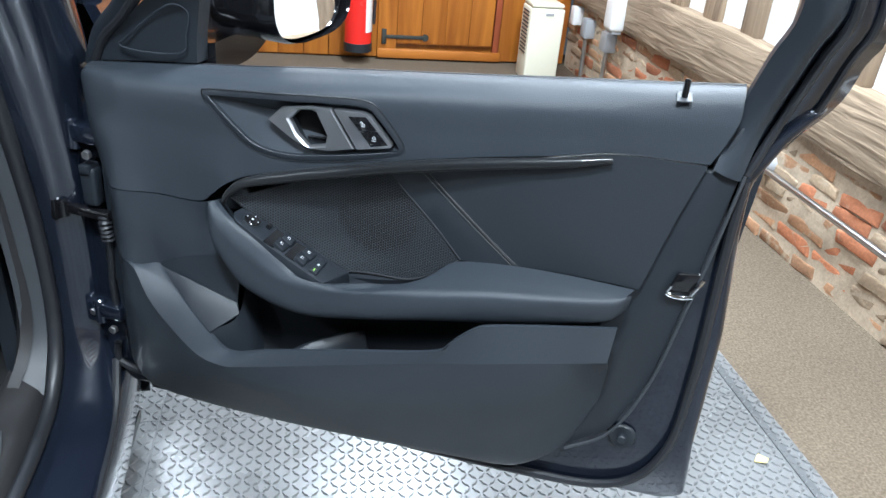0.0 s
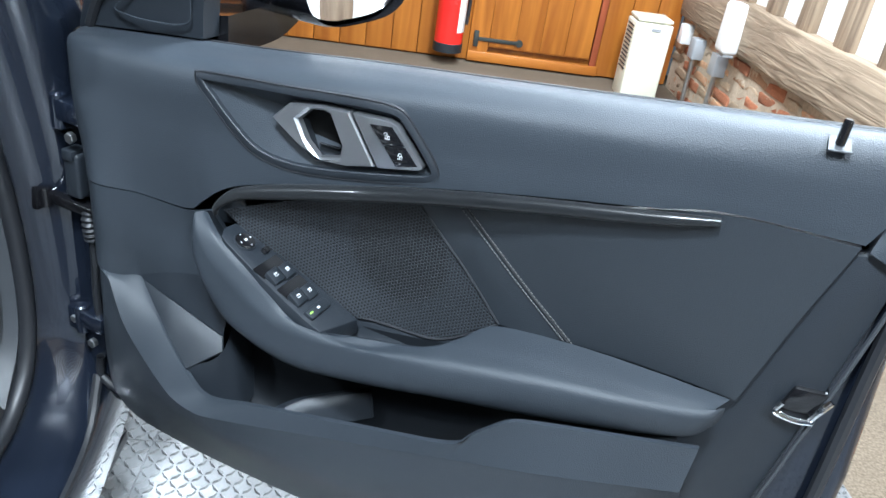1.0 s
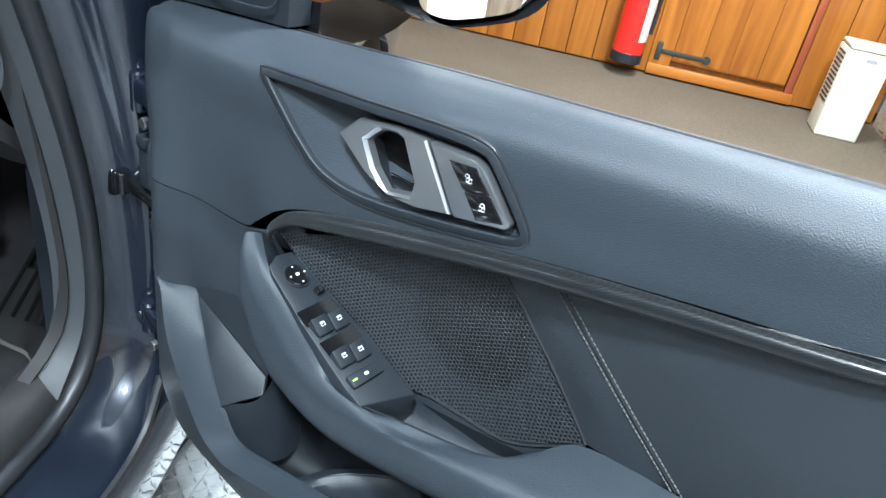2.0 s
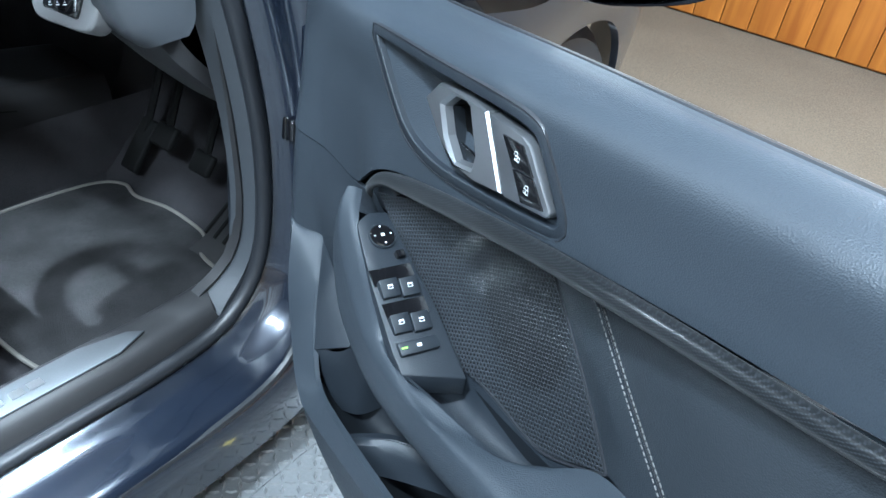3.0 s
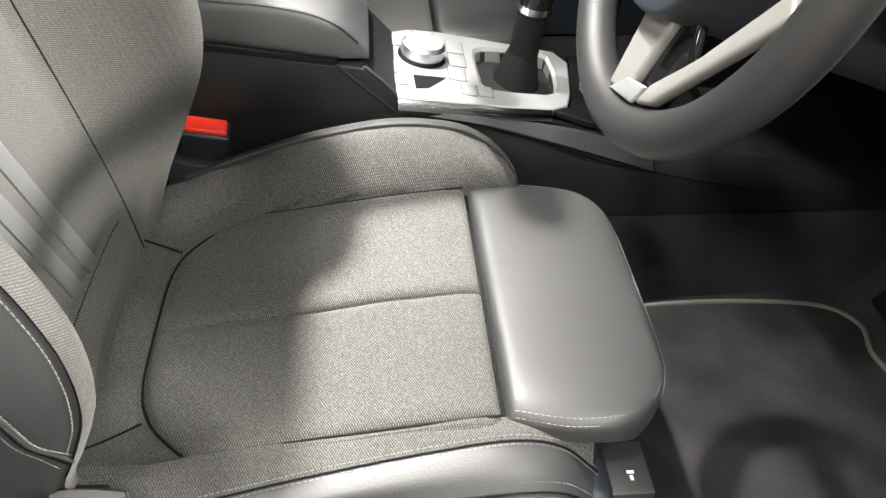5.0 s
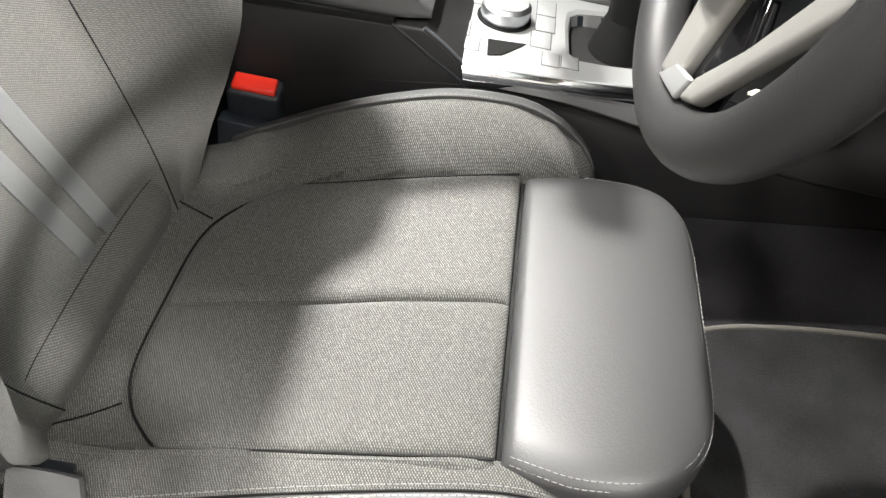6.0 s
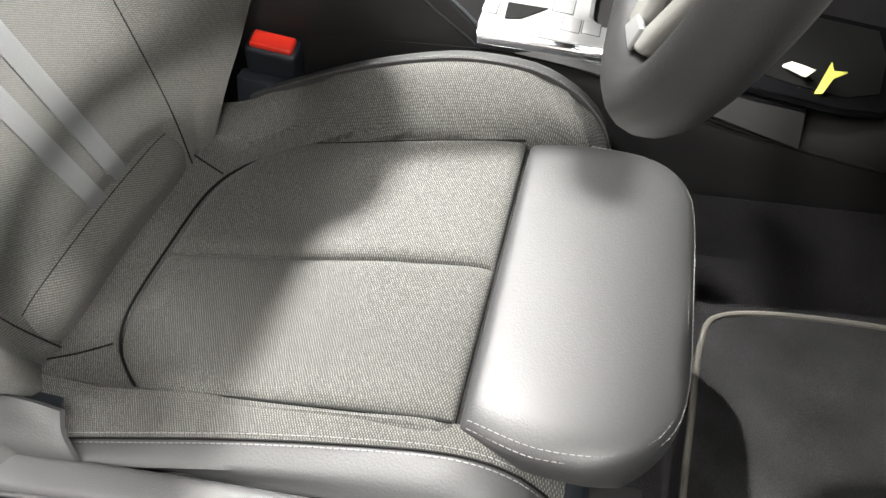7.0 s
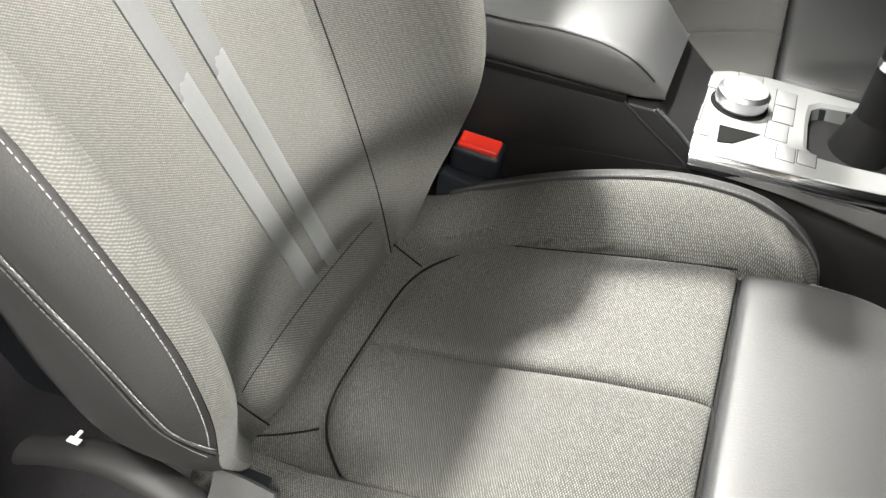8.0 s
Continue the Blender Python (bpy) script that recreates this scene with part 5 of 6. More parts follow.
    for z, w, h, c in rows:
        f = face(z)
        right = [(SX + c - 0.03, f, z), (SX + c, f + 0.012, z), (SX + c + (h - c) * 0.45, f + (w - f) * 0.5, z), (SX + h - 0.022, w - 0.012, z), (SX + h - 0.003, w, z), (SX + h + 0.0085, w - 0.0055, z)]
        left = [(2 * SX - x, y, z) for x, y, z in reversed(right)]
        sheets.append(left + [(SX, f - 0.006, z)] + right)
    part("backrest", loft(sheets, 70, 44), CLOTHUP, seat, "grey woven cloth backrest with deep side bolsters")
    for sx in (-1, 1):
        part("backrest_bolster", loft([[(SX + sx * (h - 0.004), w - 0.011, z), (SX + sx * (h + 0.0065), w - 0.0072, z), (SX + sx * (h + 0.018), w - 0.03, z), (SX + sx * (h + 0.022), w - 0.07, z), (SX + sx * (h + 0.016), w - 0.13, z), (SX + sx * (h - 0.02), w - 0.24, z)] for z, w, h, c in rows], 24, 44), SEATHIDE, seat, "black leather backrest side")

        edge_line = spline([(z, w, h) for z, w, h, c in rows], 90)

        def flank(z, back, out=0.0):
            """A point on the backrest's side, so far behind its front edge."""
            w, h = (float(np.interp(z, [p[0] for p in edge_line], [p[k] for p in edge_line])) for k in (1, 2))
            around = spline([(h, 0.001, 0), (h + 0.0068, 0.0073, 0), (h + 0.018, 0.03, 0), (h + 0.022, 0.07, 0), (h + 0.016, 0.13, 0), (h - 0.02, 0.24, 0)], 60)
            return (SX + sx * (out + float(np.interp(back, [p[1] for p in around], [p[0] for p in around]))), w - back, z)

        heights = [0.535 + 0.03 * k for k in range(17)]
        front = [float(np.interp(z, [0.53, 0.57, 0.66, 0.78, 0.85, 1.0], [0.006, 0.0065, 0.0065, 0.0065, 0.0065, 0.0065])) for z in heights]
        rear = [float(np.interp(z, [0.53, 0.57, 0.60, 0.66, 0.72, 0.78, 1.0], [0.006, 0.022, 0.042, 0.060, 0.078, 0.086, 0.10])) for z in heights]
        part("stitching", stitches([flank(z, f + 0.005, 0.0012) for z, f in zip(heights, front)], 0.0055, 0.00055), THREAD, seat)
        part("seam", tube([flank(z, f, 0.0006) for z, f in zip(heights, front)], 0.0012, 60, 6), PEDALRUBBER, seat)
        for off in (-0.006, 0.006):
            part("stitching", stitches([flank(z, r + off, 0.0014) for z, r in zip(heights, rear)], 0.0055, 0.00055), THREAD, seat)
        part("welt", tube([flank(z, r - 0.0022, 0.0003) for z, r in zip(heights, rear)], 0.0022, 60, 8), SEATHIDE, seat)
        part("seam", tube([flank(z, r + 0.001, 0.0006) for z, r in zip(heights, rear)], 0.0014, 60, 6), PEDALRUBBER, seat)
        part("seam", tube([(SX + sx * c, face(z) + 0.0125, z) for z, w, h, c in rows], 0.0009, 60, 6), PEDALRUBBER, seat)
    part("backrest_shell", loft([[(SX - h, w - 0.23, z), (SX, face(z) - 0.13, z), (SX + h, w - 0.23, z)] for z, w, h, c in rows], 16, 20), HARD, seat)
    for dx, splay in ((-0.014, 0.11), (-0.056, 0.083)):
        part("leather_stripe", loft([[(SX + d, face(z) - 0.006 * (1 - (d / 0.145) ** 2) + 0.0028, z) for d in (dx - 0.012 + splay * (z - 0.45), dx + 0.012 + splay * (z - 0.45))] for z in (0.47, 0.54, 0.6, 0.7, 0.8, 0.92, 1.02)], 4, 24, (0, -0.006, 0)), STRIPE, seat, "smooth grey leather stripe down the backrest")
    part("backrest_roll", loft([[(SX - 0.145, 0.312, 0.425), (SX - 0.11, 0.325, 0.425), (SX, 0.322, 0.425), (SX + 0.11, 0.325, 0.425), (SX + 0.145, 0.312, 0.425)], [(SX - 0.15, 0.310, 0.447), (SX - 0.115, 0.324, 0.449), (SX, 0.320, 0.452), (SX + 0.115, 0.324, 0.449), (SX + 0.15, 0.310, 0.447)], [(SX - 0.155, 0.292, 0.478), (SX - 0.12, 0.294, 0.480), (SX, 0.286, 0.483), (SX + 0.12, 0.294, 0.480), (SX + 0.155, 0.292, 0.478)]], 40, 14, (0, -0.012, 0)), CLOTHUP, seat)
    part("seam", tube([(SX - 0.135, 0.3065, 0.468), (SX - 0.10, 0.3040, 0.470), (SX, 0.3015, 0.4705), (SX + 0.10, 0.3040, 0.470), (SX + 0.135, 0.3065, 0.468)], 0.0006, 40, 6), PEDALRUBBER, seat)
    # hinge covers
    part("hinge_cover", loft([[(-0.661, 0.325, 0.457), (-0.661, 0.355, 0.456), (-0.661, 0.384, 0.449)], [(-0.646, 0.325, 0.443), (-0.646, 0.36, 0.444), (-0.645, 0.392, 0.440)], [(-0.630, 0.325, 0.427), (-0.630, 0.365, 0.428), (-0.631, 0.408, 0.4255)], [(-0.626, 0.325, 0.40), (-0.626, 0.365, 0.40), (-0.627, 0.410, 0.40)]], 16, 16, (-0.004, 0, -0.004)), SEATHIDE, seat, "grey leather flap over the seat hinge")
    recliner = part("recline_lever", tube([(-0.626, 0.375, 0.395), (-0.630, 0.325, 0.428), (-0.636, 0.275, 0.443), (-0.638, 0.225, 0.446), (-0.634, 0.175, 0.440), (-0.63, 0.10, 0.41)], 0.017, 30, 12, flat=0.55), CONSOLEPLASTIC, seat, "black recline lever with a white symbol")
    part("symbol", merge(box((-0.640, 0.176, 0.4575), (-0.634, 0.190, 0.4587)), box((-0.648, 0.180, 0.4575), (-0.640, 0.184, 0.4587))), WHITEPRINT, recliner, smooth=False)
    return seat


driver_seat = build_seat()
copy_thing(driver_seat, pose(SX - 0.745, 0.495, 0.19))

# ---- the open door ----
HINGE, SWING = Vector((-0.44, 1.26, 0)), radians(-25.3)
DOOR = Matrix.Translation(HINGE) @ Matrix.Rotation(SWING, 4, "Z")


def D(u, n, z):
    """A place on the door: u from the hinges along it, n out of its inner face, z up."""
    return DOOR @ Vector((u, -n, z))


def DC(*points):
    return [D(*p) for p in points]


IN = (D(0, 1, 0) - D(0, 0, 0))
ALONG = (D(1, 0, 0) - D(0, 0, 0))
door = part("driver_door", slab(DC((0.05, -0.02, 0.30), (0.10, -0.02, 0.245), (0.35, -0.02, 0.25), (0.8, -0.02, 0.272), (1.10, -0.02, 0.292), (1.135, -0.02, 0.31), (1.125, -0.02, 0.42), (1.120, -0.02, 0.62), (1.103, -0.02, 0.78), (1.10, -0.02, 0.85), (1.13, -0.02, 0.915), (1.165, -0.02, 0.965), (1.125, -0.02, 0.955), (1.085, -0.02, 0.90), (0.8, -0.02, 0.86), (0.4, -0.02, 0.82), (0.10, -0.02, 0.79), (0.05, -0.02, 0.76)), IN * -0.12, 0.012, 3), PAINT, car, "open driver's door with its black inner trim")
part("outer_skin", loft([DC((0.02, -0.14, 0.24), (0.5, -0.16, 0.25), (1.115, -0.14, 0.30)), DC((0.0, -0.16, 0.5), (0.5, -0.18, 0.5), (1.118, -0.16, 0.55)), DC((0.0, -0.13, 0.815), (0.5, -0.13, 0.862), (1.125, -0.11, 0.92))], 20, 12, IN * 0.015), PAINT, door)
part("weatherstrip", tube(DC((0.09, -0.012, 0.34), (0.12, -0.012, 0.285), (0.5, -0.012, 0.278), (0.85, -0.012, 0.285), (1.02, -0.012, 0.31), (1.085, -0.012, 0.40), (1.095, -0.012, 0.55), (1.09, -0.012, 0.75), (1.088, -0.012, 0.86)), 0.007, 70, 8, up=IN), RUBBER, door)
part("trim_carrier", slab(DC((1.045, -0.004, 0.868), (1.066, -0.004, 0.93), (1.084, -0.004, 0.93), (1.080, -0.004, 0.865), (1.062, -0.004, 0.71), (1.037, -0.004, 0.53), (0.996, -0.004, 0.425), (0.934, -0.004, 0.372), (0.83, -0.004, 0.305), (0.50, -0.004, 0.272), (0.16, -0.004, 0.258), (0.125, -0.004, 0.34), (0.11, -0.004, 0.50), (0.115, -0.004, 0.70), (0.13, -0.004, 0.80), (0.4, -0.004, 0.82), (0.8, -0.004, 0.85)), IN * -0.014, 0.003), HARD, door, "black plastic trim carrier")
# the front edge of the trim bulges towards the cabin and turns back to the hinges
BELT = ((0.107, -0.050, 0.867), (0.329, -0.050, 0.887), (0.516, -0.043, 0.911), (0.686, -0.036, 0.931), (0.840, -0.032, 0.949), (0.947, -0.030, 0.961), (1.062, -0.030, 0.974))
INLAY = ((0.345, 0.869), (0.356, 0.873), (0.463, 0.881), (0.546, 0.888), (0.586, 0.888), (0.602, 0.878), (0.634, 0.840), (0.635, 0.829), (0.624, 0.823), (0.564, 0.810), (0.495, 0.798), (0.452, 0.796), (0.419, 0.803), (0.393, 0.821), (0.367, 0.845))


def inside(u, z, outline):
    """Whether a place on the door's face lies within an outline."""
    hit = False
    for (u0, z0), (u1, z1) in zip(outline, outline[1:] + outline[:1]):
        if (z0 > z) != (z1 > z) and u < u0 + (u1 - u0) * (z - z0) / (z1 - z0):
            hit = not hit
    return hit


UNDOOR = DOOR.inverted()
waist = loft([
    DC(*[(u, n - 0.012, z - 0.014) for u, n, z in BELT]),
    DC(*BELT),
    DC((0.110, -0.012, 0.868), (0.329, -0.014, 0.8895), (0.516, -0.012, 0.910), (0.686, -0.010, 0.928), (0.84, -0.008, 0.941), (0.947, -0.008, 0.951), (1.062, -0.011, 0.961)),
    DC((0.105, -0.010, 0.850), (0.135, 0.020, 0.862), (0.29, 0.034, 0.868), (0.45, 0.030, 0.882), (0.60, 0.020, 0.899), (0.75, 0.013, 0.912), (0.84, 0.010, 0.920), (1.062, -0.004, 0.935)),
    DC((0.100, -0.015, 0.790), (0.150, 0.035, 0.800), (0.29, 0.037, 0.800), (0.45, 0.032, 0.815), (0.60, 0.0225, 0.845), (0.84, 0.013, 0.880), (1.05, 0.0, 0.900)),
    DC((0.115, -0.010, 0.695), (0.182, 0.056, 0.701), (0.25, 0.043, 0.700), (0.32, 0.036, 0.698), (0.345, 0.038, 0.715), (0.372, 0.0395, 0.738), (0.408, 0.0365, 0.756), (0.479, 0.031, 0.777), (0.548, 0.027, 0.795), (0.631, 0.023, 0.816), (0.749, 0.018, 0.841), (0.861, 0.013, 0.862), (0.921, 0.009, 0.875), (1.04, 0.002, 0.878))], 180, 90, IN * -0.006, ALONG)
hidden = []
for face_ in waist.faces:
    at = UNDOOR @ face_.calc_center_median()
    if inside(at.x, at.z, INLAY):
        hidden.append(face_)
bmesh.ops.delete(waist, geom=hidden, context="FACES")
part("waist_panel", waist, SOFT, door, "soft grained black upper door panel")
part("front_panel", loft([DC((0.115, -0.012, 0.693), (0.182, 0.055, 0.699), (0.25, 0.042, 0.698), (0.32, 0.035, 0.695), (0.362, 0.040, 0.709)), DC((0.115, -0.012, 0.64), (0.185, 0.058, 0.64), (0.235, 0.046, 0.64), (0.28, 0.036, 0.645), (0.375, 0.020, 0.66)), DC((0.115, -0.012, 0.575), (0.19, 0.061, 0.577), (0.238, 0.037, 0.570), (0.29, 0.033, 0.592), (0.39, 0.034, 0.62))], 40, 24, IN * -0.006), SOFT, door)
LIP = ((0.189, 0.060, 0.576), (0.209, 0.066, 0.572), (0.252, 0.085, 0.520), (0.332, 0.105, 0.466), (0.383, 0.115, 0.459), (0.431, 0.120, 0.471), (0.591, 0.120, 0.520), (0.734, 0.112, 0.557), (0.836, 0.095, 0.574), (0.968, 0.048, 0.580))
LIPIN = ((0.238, 0.038, 0.570), (0.260, 0.048, 0.552), (0.305, 0.070, 0.524), (0.360, 0.090, 0.491), (0.399, 0.099, 0.477), (0.475, 0.110, 0.507), (0.606, 0.115, 0.546), (0.729, 0.112, 0.577), (0.754, 0.106, 0.598), (0.783, 0.099, 0.622), (0.808, 0.090, 0.627), (0.902, 0.060, 0.631), (0.972, 0.030, 0.628))
part("lower_panel", loft([
    DC((0.150, -0.020, 0.276), (0.319, -0.012, 0.288), (0.543, -0.010, 0.306), (0.75, -0.010, 0.316), (0.848, -0.010, 0.318), (0.925, -0.006, 0.372), (0.968, -0.004, 0.47)),
    DC((0.150, -0.016, 0.279), (0.200, 0.020, 0.286), (0.335, 0.032, 0.295), (0.56, 0.040, 0.315), (0.765, 0.034, 0.323), (0.86, 0.016, 0.322), (0.928, 0.003, 0.374), (0.968, 0.0, 0.47)),
    DC((0.120, -0.020, 0.33), (0.165, 0.030, 0.33), (0.32, 0.055, 0.325), (0.55, 0.068, 0.345), (0.76, 0.060, 0.375), (0.89, 0.035, 0.42), (0.970, 0.008, 0.50)),
    DC((0.115, -0.020, 0.42), (0.168, 0.044, 0.42), (0.25, 0.076, 0.42), (0.42, 0.107, 0.42), (0.6, 0.112, 0.45), (0.75, 0.100, 0.485), (0.88, 0.070, 0.51), (0.972, 0.018, 0.545)),
    DC((0.115, -0.015, 0.578), *LIP)], 80, 36, IN * -0.006, ALONG), SOFT, door, "black plastic lower door panel")
part("pocket_lip", loft([DC(*LIP), DC(*LIPIN)], 120, 8, IN * -0.006, ALONG), SOFT, door, "satin black pocket rim")
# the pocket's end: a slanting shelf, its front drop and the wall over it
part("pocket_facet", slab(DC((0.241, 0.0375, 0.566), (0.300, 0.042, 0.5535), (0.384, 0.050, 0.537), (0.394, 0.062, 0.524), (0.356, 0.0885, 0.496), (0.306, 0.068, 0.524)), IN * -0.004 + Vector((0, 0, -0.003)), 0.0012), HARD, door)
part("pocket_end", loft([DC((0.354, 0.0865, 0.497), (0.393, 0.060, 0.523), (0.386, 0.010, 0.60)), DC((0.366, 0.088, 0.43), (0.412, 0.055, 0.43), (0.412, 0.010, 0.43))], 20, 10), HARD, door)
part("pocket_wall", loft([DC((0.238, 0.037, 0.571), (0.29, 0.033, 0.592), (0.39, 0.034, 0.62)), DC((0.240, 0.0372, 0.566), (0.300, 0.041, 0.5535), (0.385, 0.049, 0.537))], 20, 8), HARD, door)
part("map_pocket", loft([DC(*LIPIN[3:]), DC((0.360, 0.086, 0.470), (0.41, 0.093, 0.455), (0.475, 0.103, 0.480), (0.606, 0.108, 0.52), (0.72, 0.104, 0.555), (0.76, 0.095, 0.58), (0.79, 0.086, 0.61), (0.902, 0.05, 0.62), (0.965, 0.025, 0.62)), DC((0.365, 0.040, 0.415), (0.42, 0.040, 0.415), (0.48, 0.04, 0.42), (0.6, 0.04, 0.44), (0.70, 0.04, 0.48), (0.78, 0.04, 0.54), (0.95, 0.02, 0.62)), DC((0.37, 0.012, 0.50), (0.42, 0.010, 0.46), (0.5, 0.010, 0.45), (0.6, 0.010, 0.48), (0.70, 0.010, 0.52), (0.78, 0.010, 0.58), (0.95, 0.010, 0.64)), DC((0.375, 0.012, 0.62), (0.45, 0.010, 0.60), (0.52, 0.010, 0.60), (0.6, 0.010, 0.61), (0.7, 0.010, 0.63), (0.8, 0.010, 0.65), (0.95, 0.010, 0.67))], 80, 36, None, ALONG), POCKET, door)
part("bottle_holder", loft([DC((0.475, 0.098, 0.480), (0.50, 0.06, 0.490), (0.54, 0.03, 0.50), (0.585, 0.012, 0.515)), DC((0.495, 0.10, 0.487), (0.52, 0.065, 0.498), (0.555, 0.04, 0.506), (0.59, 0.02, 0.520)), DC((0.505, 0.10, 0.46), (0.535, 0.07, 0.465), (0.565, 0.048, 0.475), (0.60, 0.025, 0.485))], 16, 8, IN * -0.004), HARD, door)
A0 = ((0.360, 0.045, 0.709), (0.40, 0.064, 0.690), (0.46, 0.073, 0.660), (0.523, 0.078, 0.623), (0.586, 0.070, 0.632), (0.668, 0.055, 0.643), (0.699, 0.035, 0.656), (0.730, 0.006, 0.669), (0.813, 0.008, 0.682), (0.903, 0.008, 0.685), (0.985, 0.005, 0.682))
A1 = ((0.350, 0.058, 0.707), (0.360, 0.070, 0.693), (0.386, 0.080, 0.666), (0.430, 0.086, 0.639), (0.477, 0.089, 0.618), (0.522, 0.089, 0.612), (0.592, 0.086, 0.623), (0.677, 0.081, 0.639), (0.781, 0.073, 0.656), (0.881, 0.059, 0.665), (0.960, 0.036, 0.667), (0.982, 0.020, 0.679))
A2 = ((0.347, 0.050, 0.680), (0.358, 0.066, 0.655), (0.382, 0.075, 0.625), (0.424, 0.081, 0.588), (0.509, 0.082, 0.567), (0.608, 0.080, 0.581), (0.710, 0.073, 0.601), (0.807, 0.063, 0.616), (0.900, 0.046, 0.629), (0.957, 0.030, 0.638), (0.980, 0.016, 0.655))
A3 = ((0.350, 0.012, 0.66), (0.39, 0.010, 0.60), (0.45, 0.010, 0.572), (0.52, 0.010, 0.562), (0.60, 0.010, 0.572), (0.70, 0.010, 0.59), (0.80, 0.010, 0.61), (0.90, 0.010, 0.625), (0.975, 0.005, 0.645))
armrest = part("armrest", loft([DC(*A0), DC(*[(a[0] * 0.55 + b[0] * 0.45, a[1] * 0.4 + b[1] * 0.6, a[2] * 0.45 + b[2] * 0.55 + 0.0035) for a, b in zip(A0, A1)]), DC(*A1), DC(*A2), DC(*A3)], 110, 44, None, ALONG), SOFT, door, "padded black armrest")
part("armrest_recess", loft([DC((0.50, 0.073, 0.636), (0.523, 0.0775, 0.622), (0.586, 0.0695, 0.631), (0.668, 0.0545, 0.642), (0.699, 0.0345, 0.655), (0.729, 0.007, 0.668)), DC((0.51, 0.064, 0.595), (0.55, 0.066, 0.588), (0.60, 0.060, 0.590), (0.66, 0.045, 0.605), (0.70, 0.028, 0.630), (0.728, 0.006, 0.662)), DC((0.51, 0.024, 0.592), (0.55, 0.022, 0.585), (0.60, 0.020, 0.588), (0.66, 0.015, 0.600), (0.70, 0.010, 0.630), (0.728, 0.004, 0.662)), DC((0.52, 0.008, 0.620), (0.56, 0.006, 0.617), (0.60, 0.004, 0.619), (0.659, 0.004, 0.622), (0.70, 0.003, 0.645), (0.730, 0.0028, 0.668))], 50, 24, IN * -0.003), HARD, door, "dark recess between armrest and grille")
# switch panel on the armrest
POD = ((0.391, 0.030), (0.389, 0.050), (0.396, 0.064), (0.404, 0.067), (0.46, 0.075), (0.525, 0.080), (0.546, 0.079), (0.564, 0.020), (0.50, 0.020))


def pod_z(u):
    return 0.686 - 0.455 * (u - 0.416)


part("armrest_cap", slab(DC((0.356, 0.028, 0.688), (0.362, 0.034, 0.713), (0.374, 0.038, 0.726), (0.396, 0.034, 0.732), (0.408, 0.022, 0.715), (0.396, 0.018, 0.690)), IN * -0.012, 0.003, 3), SOFT, door)
part("switch_panel", slab(DC(*[(u, n, pod_z(u) + 0.001) for u, n in POD]), (0, 0, -0.022), 0.0015), HARD, door, "dark grey window switch panel")
PODTURN = DOOR @ pose(0, 0, 0, 0, math.degrees(math.atan(0.455)), 0)


def pod_piece(u, n, lu, ln, h, bevel=0.002, lift=0.0):
    """A key on the switch panel."""
    m = Matrix.Translation(D(u, n, pod_z(u) + 0.001)) @ PODTURN.to_3x3().to_4x4()
    return moved(box((-lu / 2, -ln / 2, -0.002 + lift), (lu / 2, ln / 2, h + lift), bevel), m)


mirror_switch = part("mirror_switch", moved(disc((0, 0, 0), (0, 0, 1), 0.0125, 0.004, 28, 0.0012), Matrix.Translation(D(0.416, 0.046, pod_z(0.416) + 0.001)) @ PODTURN.to_3x3().to_4x4()), GLOSS, door, "round mirror adjustment switch with white arrows")
part("switch_ring", moved(tube([(0.0132 * math.cos(a), 0.0132 * math.sin(a), 0.0012) for a in (math.tau * k / 16 for k in range(16))], 0.0012, 40, 6, True), Matrix.Translation(D(0.416, 0.046, pod_z(0.416) + 0.001)) @ PODTURN.to_3x3().to_4x4()), HARD, door)
for du, dn in ((0.0085, 0), (-0.0085, 0), (0, 0.0085), (0, -0.0085), (0, 0)):
    part("symbol", pod_piece(0.416 + du, 0.046 + dn, 0.0016 if du or dn else 0.003, 0.0016 if du or dn else 0.0038, 0.0004, 0.0, 0.0042), WHITEPRINT, door, smooth=False)
part("fold_switch", pod_piece(0.438, 0.036, 0.008, 0.010, 0.006), GLOSS, door)
for u0 in (0.468, 0.502):
    part("switch_well", pod_piece(u0 - 0.012, 0.051, 0.018, 0.044, 0.0012, 0.0), GLOSS, door)
for u, n in ((0.470, 0.0605), (0.472, 0.0405), (0.504, 0.063), (0.506, 0.043)):
    turn = Matrix.Translation(D(u, n, pod_z(u) + 0.001)) @ PODTURN.to_3x3().to_4x4()
    part("window_switch", moved(slab([(-0.0095, -0.0096, -0.002), (-0.0095, -0.0096, 0.0085), (-0.0060, -0.0096, 0.0075), (0.0085, -0.0096, 0.0042), (0.0085, -0.0096, -0.002)], (0, 0.0192, 0), 0.0014), turn), HARD, door, "black window switch")
    sign = turn @ pose(-0.001, 0, 0.0069, 0, 12.8)
    part("symbol", merge(moved(box((-0.0022, -0.0026, 0), (-0.0004, 0.0026, 0.0004)), sign), moved(box((0.0002, -0.0026, 0), (0.0022, -0.0018, 0.0004)), sign), moved(box((0.0002, 0.0018, 0), (0.0022, 0.0026, 0.0004)), sign), moved(box((0.0016, -0.0018, 0), (0.0022, 0.0018, 0.0004)), sign)), WHITEPRINT, door, smooth=False)
part("lock_switch", pod_piece(0.526, 0.054, 0.014, 0.041, 0.005, 0.0025), HARD, door)
part("symbol", pod_piece(0.526, 0.054, 0.003, 0.0045, 0.0004, 0.0, 0.0051), WHITEPRINT, door, smooth=False)
part("symbol", pod_piece(0.526, 0.069, 0.0018, 0.006, 0.0006, 0.0, 0.0051), GREENPRINT, door, smooth=False)
